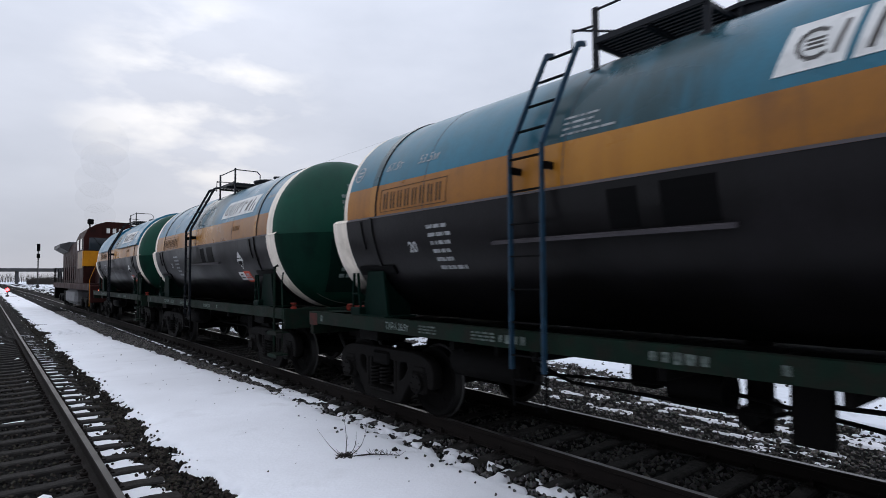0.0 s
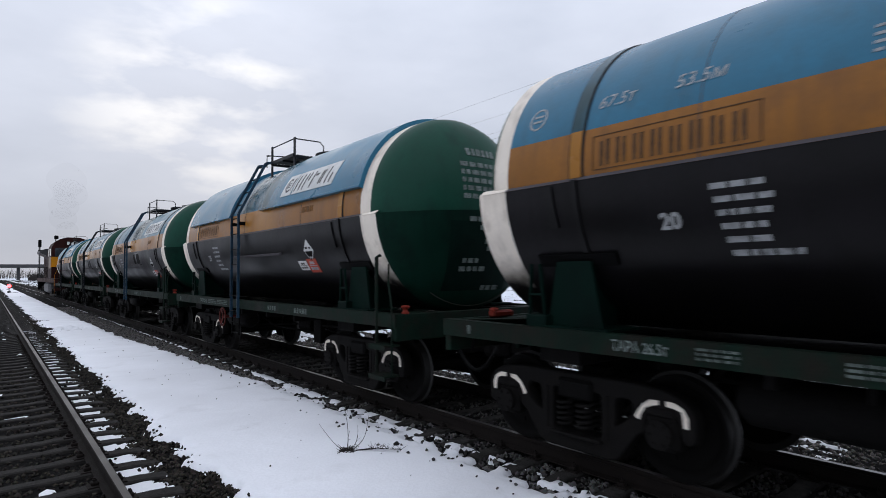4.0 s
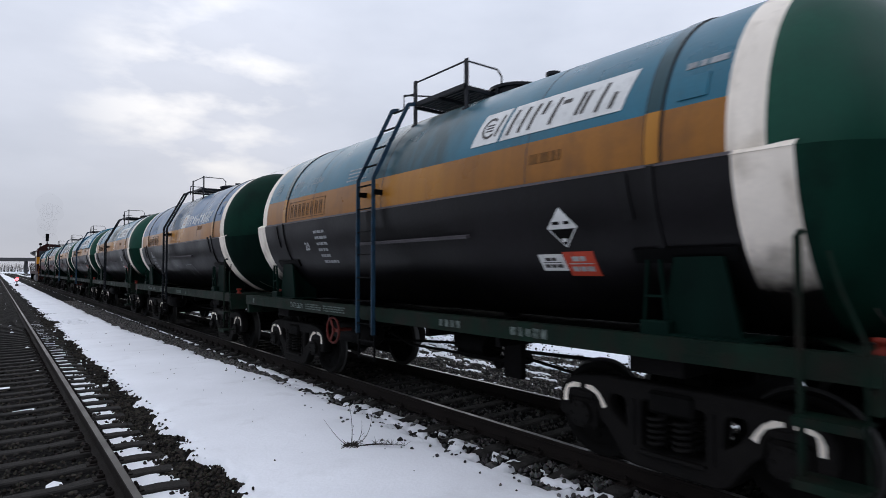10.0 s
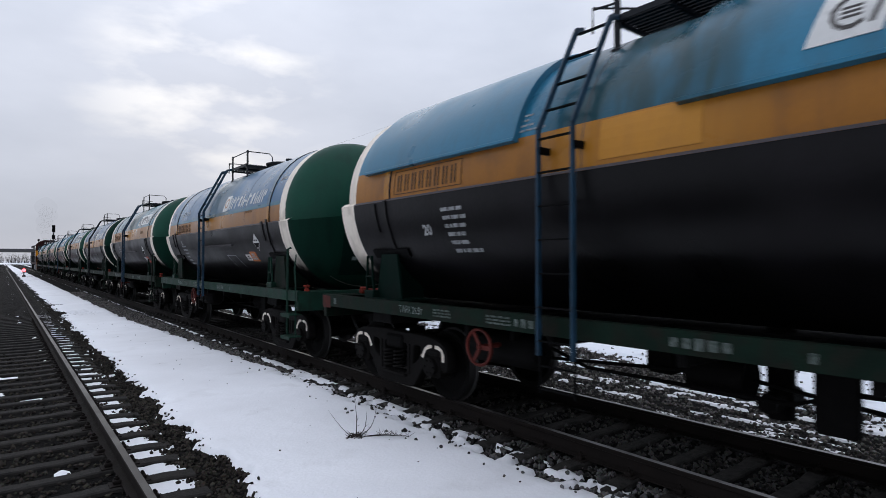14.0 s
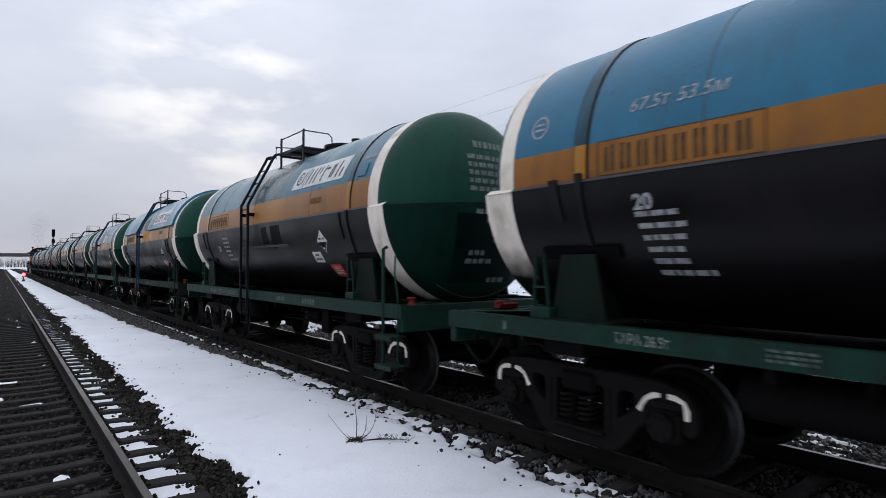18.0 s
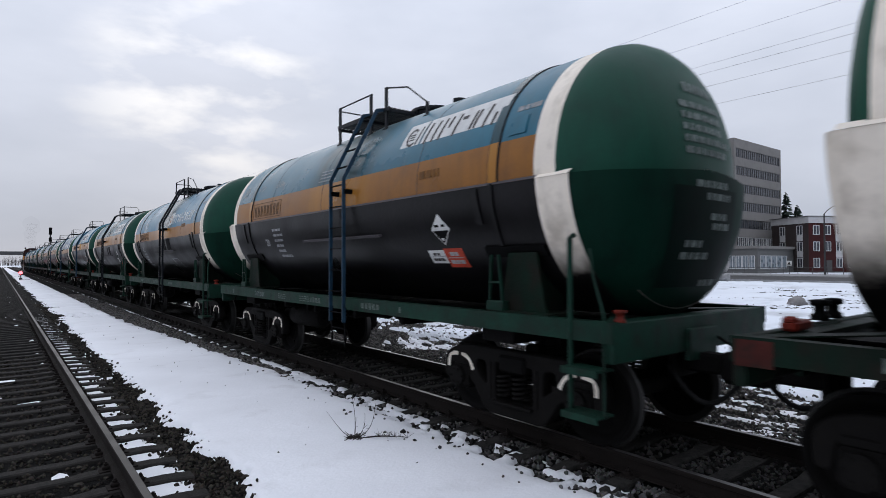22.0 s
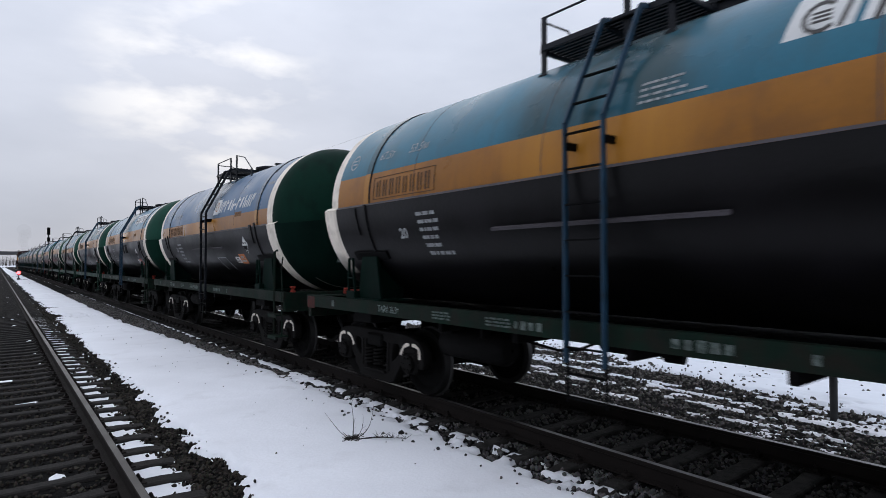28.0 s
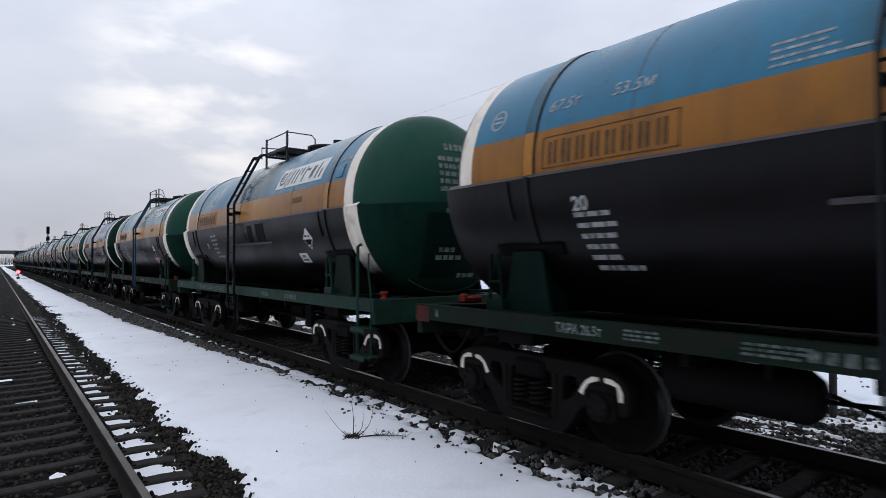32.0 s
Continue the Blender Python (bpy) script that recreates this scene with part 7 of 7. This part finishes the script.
def brick_building():
    turn = 118.0
    b = empty("brick_office", Matrix.Translation((116.4, 41.3, 0)) @ pose(0, 0, 0, 0, 0, 90 - turn), "three-storey dark red brick office with white window panels", "building", "buildings beyond the road")
    L, H, D = 62.0, 10.2, 9.0
    bm = bmesh.new()
    box(bm, (L / 2, D / 2, (H - 1.2) / 2), (L, D, H - 1.2), 0.02)
    part("wall", mesh_of(bm, "wall", M_BRICK), b, "dark red brick wall")
    bm = bmesh.new()
    box(bm, (L / 2, D / 2, H - 0.6), (L + 0.3, D + 0.3, 1.2), 0.03)
    part("fascia", mesh_of(bm, "fascia", M_PALE), b, "pale roof fascia")
    bm = bmesh.new()
    box(bm, (L / 2, D / 2, H + 0.06), (L + 0.7, D + 0.7, 0.12), 0.02)
    part("roof", mesh_of(bm, "roof", M_PLINTH), b, "flat dark roof edge")
    for i in range(25):
        x = 1.5 + 2.4 * i
        for f in range(3):
            z = 1.75 + 3.0 * f
            if i == 1 and f == 0:
                continue
            window(b, x, -0.03, z, 1.3, 1.75, M_FRAMEW, M_WINDOW, "x", 2)
            if f and i % 4 in (2, 3):
                bm_key = "brick_panel"
                def build():
                    bm = bmesh.new()
                    box(bm, (0, 0, 0), (1.4, 0.10, 1.15), 0.01)
                    return mesh_of(bm, "panel", M_PALE)
                part("panel", shared(bm_key, build), b, "", pose(x, -0.04, z - 1.48))
    bm = bmesh.new()
    box(bm, (4.15, -0.04, 1.1), (1.2, 0.1, 2.2), 0.02)
    part("door", mesh_of(bm, "door", M_FRAMED), b, "dark brown door")
    for f in range(3):
        z = 1.75 + 3.0 * f
        for y in (2.0, 6.2):
            window(b, -0.09, y, z, 1.35, 1.75, M_FRAMEW, M_WINDOW, "y", 2)
            if f:
                bm = bmesh.new()
                box(bm, (-0.09, y, z - 1.45), (0.10, 1.4, 1.1), 0.01)
                part("panel", mesh_of(bm, "panel", M_PALE), b)
    bm = bmesh.new()
    box(bm, (-0.04, D / 2, (H - 1.2) / 2), (0.08, D - 0.1, H - 1.25))
    part("side_cladding", mesh_of(bm, "side_cladding", M_SIDEWALL), b, "dark brown-grey side wall")


brick_building()


def street_lamp(x, y, h=10.0):
    s = empty("street_lamp", pose(x, y, 0), "tall grey street lamp with a curved arm", "street lamp")
    bm = bmesh.new()
    rod(bm, (0, 0, -0.2), (0, 0, h - 1.2), 0.14, 10, 0.09)
    pts = [(0, 0, h - 1.25), (0.1, -0.3, h - 0.8), (0.2, -0.9, h - 0.3), (0.3, -1.8, h)]
    tube(bm, pts, 0.06, 8)
    part("pole", mesh_of(bm, "pole", M_GREYPAINT, 40), s, "grey pole")
    bm = bmesh.new()
    box(bm, (0.33, -2.2, h + 0.05), (0.3, 0.9, 0.18), 0.05)
    part("lantern", mesh_of(bm, "lantern", M_FRAMED), s, "dark lantern head")


def crossing_sign(x, y):
    s = empty("crossing_sign", pose(x, y, 0), "square pedestrian crossing sign on a thin post", "road sign")
    bm = bmesh.new()
    rod(bm, (0, 0, -0.2), (0, 0, 2.2), 0.04, 8)
    part("post", mesh_of(bm, "post", M_GREYPAINT), s, "grey post")
    bm = bmesh.new()
    box(bm, (-0.05, 0, 1.75), (0.03, 0.75, 0.75), 0.01)
    pl = part("plate", mesh_of(bm, "plate", M_SIGNWHITE), s, "white sign plate")
    bm = bmesh.new()
    prism(bm, [(-0.26, 1.52), (0.26, 1.52), (0, 1.98)], "x", -0.075, -0.066)
    part("triangle", mesh_of(bm, "triangle", M_SOOT), pl, "dark triangle")


street_lamp(93.0, 31.0)
crossing_sign(96.5, 37.0)
crossing_sign(88.0, 18.5)


def bare_tree(x, y, h, seed):
    t = empty("bare_tree", pose(x, y, 0), "pollarded leafless street tree with a dark trunk", "tree", "street trees")
    rnd = random.Random(seed)
    bm = bmesh.new()
    rod(bm, (0, 0, -0.3), (0.1, 0.1, h * 0.5), 0.34, 10, 0.26)
    part("trunk", mesh_of(bm, "trunk", M_TWIG, 40), t, "dark rough trunk")
    bm = bmesh.new()

    def grow(p, d, ln, r, depth):
        q = p + d * ln
        rod(bm, p, q, r, 5, r * 0.6)
        if depth == 0:
            return
        for _ in range(4 if depth > 1 else 6):
            nd = (d + Vector((rnd.uniform(-0.6, 0.6), rnd.uniform(-0.6, 0.6), rnd.uniform(0.0, 0.7)))).normalized()
            grow(q - d * ln * rnd.uniform(0, 0.3), nd, ln * rnd.uniform(0.5, 0.8), r * 0.5, depth - 1)
    for i in range(5):
        a = i * 1.3 + rnd.uniform(0, 0.5)
        grow(Vector((0.1, 0.1, h * (0.44 + 0.03 * rnd.random()))), Vector((math.cos(a) * 0.5, math.sin(a) * 0.5, 1)).normalized(), h * 0.20, 0.15, 3)
    part("crown", mesh_of(bm, "crown", M_TWIG), t, "dense bare twigs")


bare_tree(92.0, 26.2, 11.5, 2)
bare_tree(93.0, 23.6, 11.0, 5)
bare_tree(91.0, 17.5, 12.0, 7)


def spruce(x, y, h):
    t = empty("spruce", pose(x, y, 0), "dark green spruce behind the brick office", "tree")
    bm = bmesh.new()
    rod(bm, (0, 0, -0.3), (0, 0, h), 0.3, 8, 0.03)
    part("trunk", mesh_of(bm, "trunk", M_TWIG), t, "brown trunk")
    rnd = random.Random(9)
    bm = bmesh.new()
    for i in range(560):
        k = rnd.random() ** 0.7
        z = h * (0.15 + 0.85 * (1 - k)) if rnd.random() < 2 else 0
        ln = 0.45 + 4.4 * k * rnd.uniform(0.6, 1.1)
        a = rnd.uniform(0, 6.283)
        p = Vector((0, 0, z))
        q = p + Vector((math.cos(a) * ln, math.sin(a) * ln, -0.25 * ln + rnd.uniform(-0.2, 0.2)))
        s = Vector((-math.sin(a), math.cos(a), 0)) * (0.18 + 0.14 * ln)
        vs = [bm.verts.new(c) for c in (p, (p + q) / 2 + s, q, (p + q) / 2 - s - Vector((0, 0, 0.3)))]
        bm.faces.new(vs)
    part("crown", mesh_of(bm, "crown", mat("spruce needles", (0.012, 0.03, 0.02), 0.9, 0, 0.4, 2, 20, 0.2)), t, "dark drooping boughs")


spruce(134.5, 52.0, 17.0)
spruce(139, 51.5, 14.5)


def boulder():
    bm = bmesh.new()
    bmesh.ops.create_icosphere(bm, subdivisions=3, radius=1.0)
    for v in bm.verts:
        v.co *= 1 + 0.35 * noise.noise(v.co * 1.4 + Vector((4, 2, 7)))
        v.co = Vector((v.co.x * 0.32, v.co.y * 0.42, max(v.co.z, -0.4) * 0.31 + 0.07))
    ob = new("boulder", mesh_of(bm, "boulder", M_BOULDER))
    ob.matrix_basis = pose(30.0, 11.2, 0, 0, 0, 20)
    tagged(ob, "grey weathered boulder lying in the snow", "boulder")


boulder()


def tufts():
    rng = np.random.default_rng(40)
    vs, fs = [], []
    cx, cy = rng.uniform(14, 58, 110), rng.uniform(0, 48, 110)
    for x0, y0 in zip(cx, cy):
        for _ in range(18):
            u = rng.normal(0, 0.8)
            x, y = x0 + rng.normal(0, 0.12) + 0.6 * u, y0 + rng.normal(0, 0.2) - 0.8 * u
            h, k = rng.uniform(0.01, 0.05), len(vs)
            vs += [(x - 0.06, y + 0.08, -0.05), (x + 0.06, y - 0.08, -0.05), (x + rng.normal(0, 0.06), y + rng.normal(0, 0.15), h)]
            fs.append((k, k + 1, k + 2))
    me = bpy.data.meshes.new("grass_tufts")
    me.from_pydata(vs, [], fs)
    me.materials.append(M_GRASS)
    setting("grass_tufts", me, "dead brown grass tufts sticking out of the snow field", "grass", "stuff")


tufts()


def roadside_tank():
    t = empty("storage_tank", pose(85.5, 43.5, 0.13), "white cylindrical storage tank lying on concrete blocks", "storage tank")
    bm = bmesh.new()
    lathe(bm, [(-2.3, 0.02), (-2.25, 0.7), (-2.0, 1.0), (2.0, 1.0), (2.25, 0.7), (2.3, 0.02)], 20, "y", centre=(0, 1.35))
    part("shell", mesh_of(bm, "shell", M_PALE, 40), t, "white steel shell")
    for y in (-1.3, 1.3):
        bm = bmesh.new()
        box(bm, (0, y, 0.3), (1.5, 0.5, 0.6), 0.04)
        part("block", mesh_of(bm, "block", M_KERB), t)


roadside_tank()


def barrier():
    for i in range(9):
        bm = bmesh.new()
        rod(bm, (0, -2.0, 0.38), (0, 2.0, 0.38), 0.36, 12)
        ob = new("concrete_pipe", mesh_of(bm, "concrete_pipe", M_KERB, 40))
        ob.matrix_basis = pose(60.4, 31 + 4.15 * i, 0)
        tagged(ob, "grey concrete pipe lying by the road in snow", "pipe", "row of pipes")


barrier()


def railing():
    r = empty("pavement_railing", pose(97.0, 30, 0), "low dark steel railing before the shop windows", "railing")
    for i in range(14):
        bm = bmesh.new()
        rod(bm, (0, 2.0 * i, -0.1), (0, 2.0 * i, 1.1), 0.04, 6)
        part("post", mesh_of(bm, "post", M_FRAMED), r)
    for z in (0.55, 1.05):
        bm = bmesh.new()
        rod(bm, (0, 0, z), (0, 26, z), 0.035, 6)
        part("rail", mesh_of(bm, "rail", M_FRAMED), r)


railing()


def power_lines():
    for x, z in ((40.0, 13.2), (40.0, 14.6), (40.0, 15.6), (44.0, 17.6), (44.0, 19.4), (44.0, 21.6)):
        bm = bmesh.new()
        pts = []
        for i in range(25):
            k = i / 24
            pts.append((x, -300 + 800 * k, z))
        tube(bm, pts, 0.008, 4)
        setting("power_line", mesh_of(bm, "power_line", M_IRON), "thin dark overhead power line", "power line")


power_lines()


# ---- traffic on the road ----
ROAD = []


def car(name, paint, label, hatch):
    c = empty(name, pose(0, 0, 0.05), label, "car")
    bm = bmesh.new()
    low = [(-2.15, 0.35), (2.15, 0.35), (2.2, 0.65), (2.05, 0.85), (1.1, 0.95), (-1.6, 0.98), (-2.1, 0.92), (-2.2, 0.6)]
    fs = prism(bm, low, "x", -0.86, 0.86)
    bmesh.ops.bevel(bm, geom=[e for e in bm.edges], offset=0.05, segments=2, affect="EDGES", clamp_overlap=True)
    part("body", mesh_of(bm, "body", paint, 40), c, "painted body")
    bm = bmesh.new()
    cab = [(1.05, 0.93), (0.35, 1.42), (-1.0, 1.45), (-1.75 if not hatch else -2.0, 0.96)]
    if hatch:
        cab = [(1.0, 0.93), (0.4, 1.52), (-1.7, 1.54), (-2.1, 0.96)]
    prism(bm, cab, "x", -0.74, 0.74)
    part("windows", mesh_of(bm, "glasshouse", M_GLASS), c, "dark glass")
    bm = bmesh.new()
    top = max(z for _, z in cab)
    ys_ = [y for y, z in cab if z > 1.3]
    box(bm, (0, (ys_[0] + ys_[-1]) / 2, top), (1.44, abs(ys_[0] - ys_[-1]) + 0.1, 0.05), 0.02)
    for s in (-1, 1):
        for (ya, za), (yb, zb) in zip(cab, cab[1:]):
            beam(bm, (s * 0.74, ya, za), (s * 0.74, yb, zb), 0.06, 0.04, (1, 0, 0))
        box(bm, (s * 0.745, -0.3, 1.2), (0.03, 0.07, 0.55))
    part("roof", mesh_of(bm, "roof", paint), c, "painted roof and pillars")
    for y in (-1.35, 1.35):
        for s in (-1, 1):
            wh = shared("car_wheel", lambda: car_wheel_mesh(0.33))
            w = part("wheel", wh, c, "black tyre on a grey rim", pose(s * 0.78, y, 0.33))
            SPIN.append((w, (s * 0.78, y, 0.33), 0.33))
    for s in (-1, 1):
        bm = bmesh.new()
        box(bm, (s * 0.66, 2.13, 0.70), (0.34, 0.10, 0.14), 0.02)
        part("headlight", mesh_of(bm, "headlight", M_SIGNWHITE), c, "clear headlight")
        bm = bmesh.new()
        box(bm, (s * 0.68, -2.16, 0.80), (0.3, 0.08, 0.2), 0.02)
        part("tail_light", mesh_of(bm, "tail_light", M_RED), c, "red tail light")
    return c


def car_wheel_mesh(r):
    bm = bmesh.new()
    rod(bm, (-0.11, 0, 0), (0.11, 0, 0), r, 20)
    bmesh.ops.bevel(bm, geom=[e for e in bm.edges if abs(e.verts[0].co.x - e.verts[1].co.x) < 0.01], offset=0.03, segments=2, affect="EDGES")
    for s in (-1, 1):
        rod(bm, (s * 0.105, 0, 0), (s * 0.12, 0, 0), r * 0.62, 14, idx=1)
        for i in range(5):
            a = i * 1.2566
            box(bm, (s * 0.12, r * 0.36 * math.cos(a), r * 0.36 * math.sin(a)), (0.02, 0.06, 0.06), idx=0)
    return mesh_of(bm, "wheel", [M_RUBBER, M_GREYPAINT], 40)


SPIN = []
M_CARBLACK = mat("glossy black car paint", (0.012, 0.012, 0.014), 0.2, 0, 0.1, 2, 30, 0.0)
M_CARBLUE = mat("dark blue car paint", (0.02, 0.03, 0.06), 0.25, 0, 0.1, 2, 30, 0.0)
sedan = car("sedan", M_CARBLACK, "black saloon car driving along the road", False)
ROAD.append((sedan, 77.5, 30.1, 8.1, 9.0))
hatch = car("hatchback", M_CARBLUE, "dark blue hatchback driving along the road", True)
ROAD.append((hatch, 69.5, 19.5, 1.0, -10.0))


def lorry():
    c = empty("articulated_lorry", pose(0, 0, 0.05), "articulated lorry with a grey box trailer on the road", "lorry")
    bm = bmesh.new()
    box(bm, (0, 0.0, 2.65), (2.5, 13.6, 2.7), 0.04)
    part("trailer_box", mesh_of(bm, "trailer_box", mat("grey tarpaulin side", (0.22, 0.21, 0.20), 0.6, 0, 0.12, 0.7, 10, 0.1, (0.12, 0.11, 0.10), 0.3)), c, "grey trailer sides")
    bm = bmesh.new()
    box(bm, (0, 0, 1.18), (2.5, 13.6, 0.22), 0.02)
    part("trailer_frame", mesh_of(bm, "trailer_frame", M_PALE), c, "pale trailer frame rail")
    bm = bmesh.new()
    box(bm, (0, 2.2, 0.85), (2.3, 3.0, 0.5), 0.02)
    part("underride_guard", mesh_of(bm, "underride_guard", M_IRON), c, "dark side guard")
    bm = bmesh.new()
    prism(bm, [(6.9, 0.6), (9.3, 0.6), (9.35, 1.8), (9.0, 3.3), (8.4, 3.75), (7.1, 3.75), (6.9, 3.4)], "x", -1.22, 1.22)
    cab = part("cab", mesh_of(bm, "cab", M_SIGNWHITE), c, "white tractor cab")
    bm = bmesh.new()
    prism(bm, [(9.36, 1.95), (9.06, 3.1), (8.98, 3.1), (9.28, 1.95)], "x", -1.1, 1.1)
    part("windscreen", mesh_of(bm, "windscreen", M_GLASS), cab, "dark windscreen")
    wh = shared("lorry_wheel", lambda: car_wheel_mesh(0.5))
    for y in (-4.6, -3.3, -2.0, 6.6, 8.6):
        for s in (-1, 1):
            w = part("wheel", wh, c, "large black tyre", pose(s * 1.05, y, 0.5))
            SPIN.append((w, (s * 1.05, y, 0.5), 0.5))
    return c


ROAD.append((lorry(), 66.0, 18.6, 28.9, -9.0))


# ---- small things by the near track ----
def weed():
    w = empty("dry_weed", pose(3.31, 5.95, 0.0), "dry dead weed with thin bent stems in the snow", "plant")
    rnd = random.Random(11)
    m = mat("dry stalk", (0.018, 0.014, 0.012), 0.9, 0, 0.3, 6, 60, 0.1)

    def stalk(tip, r, bend, twigs):
        bm = bmesh.new()
        pts = []
        for i in range(9):
            k = i / 8
            pts.append(Vector((tip[0] * k + bend[0] * math.sin(math.pi * k), tip[1] * k + bend[1] * math.sin(math.pi * k), tip[2] * k + bend[2] * math.sin(math.pi * k))))
        for i in range(8):
            rod(bm, pts[i], pts[i + 1], r * (1 - 0.09 * i), 5, r * (1 - 0.09 * (i + 1)))
        for _ in range(twigs):
            p = pts[rnd.randrange(4, 9)]
            rod(bm, p, p + Vector((rnd.uniform(-0.07, 0.07), rnd.uniform(-0.07, 0.07), rnd.uniform(0.0, 0.07))), r * 0.4, 4, r * 0.2)
        part("stalk", mesh_of(bm, "stalk", m), w)
    stalk((-0.02, 0.02, 0.47), 0.006, (0.02, 0, 0), 2)
    stalk((-0.24, 0.22, 0.30), 0.005, (0.0, -0.05, -0.06), 1)
    stalk((0.20, -0.12, 0.34), 0.006, (0.06, 0.0, -0.06), 4)
    stalk((0.10, -0.06, 0.30), 0.005, (0.05, 0.0, -0.04), 3)
    stalk((0.03, 0.0, 0.25), 0.004, (0.0, 0.02, 0), 1)
    stalk((0.46, -0.42, 0.03), 0.007, (0.0, 0.0, 0.02), 26)
    stalk((0.36, -0.40, 0.05), 0.006, (0.03, 0.0, 0.02), 20)
    bm = bmesh.new()
    for _ in range(120):
        a, r = rnd.uniform(0, 6.283), abs(rnd.gauss(0, 0.07))
        p = Vector((math.cos(a) * r, math.sin(a) * r, rnd.uniform(0.0, 0.02)))
        rod(bm, p, p + Vector((rnd.uniform(-0.07, 0.07), rnd.uniform(-0.07, 0.07), rnd.uniform(0.0, 0.04))), 0.005, 4, 0.002)
    part("crown_root", mesh_of(bm, "crown_root", m), w, "dark tangled base")


weed()


def marker_post():
    bm = bmesh.new()
    rod(bm, (0, 0, -0.3), (0, 0, 0.62), 0.05, 10)
    box(bm, (0, 0, 0.62), (0.13, 0.13, 0.05), 0.01)
    ob = new("marker_post", mesh_of(bm, "marker_post", M_GREYPAINT, 40))
    ob.matrix_basis = pose(9.0, 2.9, 0)
    tagged(ob, "short grey steel post beside the train track", "post")


marker_post()


# ---- what moves ----
def train_way(t):
    q = t - 16
    return 5.170 * q + 0.00139 * q * q


def motions():
    times = [2.0 * i for i in range(17)]
    for thing, y in TRAIN:
        x, z = thing.location.x, thing.location.z
        walk(thing, [(t, pose(x, y + train_way(t), z)) for t in times])
    steps = [0.125 * i for i in range(257)]
    for wheel, y, r in WHEELS:
        walk(wheel, [(t, pose(0, y, wheel.location.z, -math.degrees(train_way(t) / r), 0, 0)) for t in steps])
    for thing, x, y, t0, v in ROAD:
        turn = 0 if v > 0 else 180
        walk(thing, [(t, pose(x, y + v * (t - t0), 0.05, 0, 0, turn)) for t in (0.0, 16.0, 32.0)])
    speed = {}
    for thing, x, y, t0, v in ROAD:
        speed[thing] = abs(v)
    for wheel, at, r in SPIN:
        turns = [0.04 * i for i in range(801)] if r < 0.4 else [0.07 * i for i in range(458)]
        v = speed[wheel.parent]
        walk(wheel, [(min(t, 32.0), pose(*at, -math.degrees(v * t / r), 0, 0)) for t in turns])


motions()
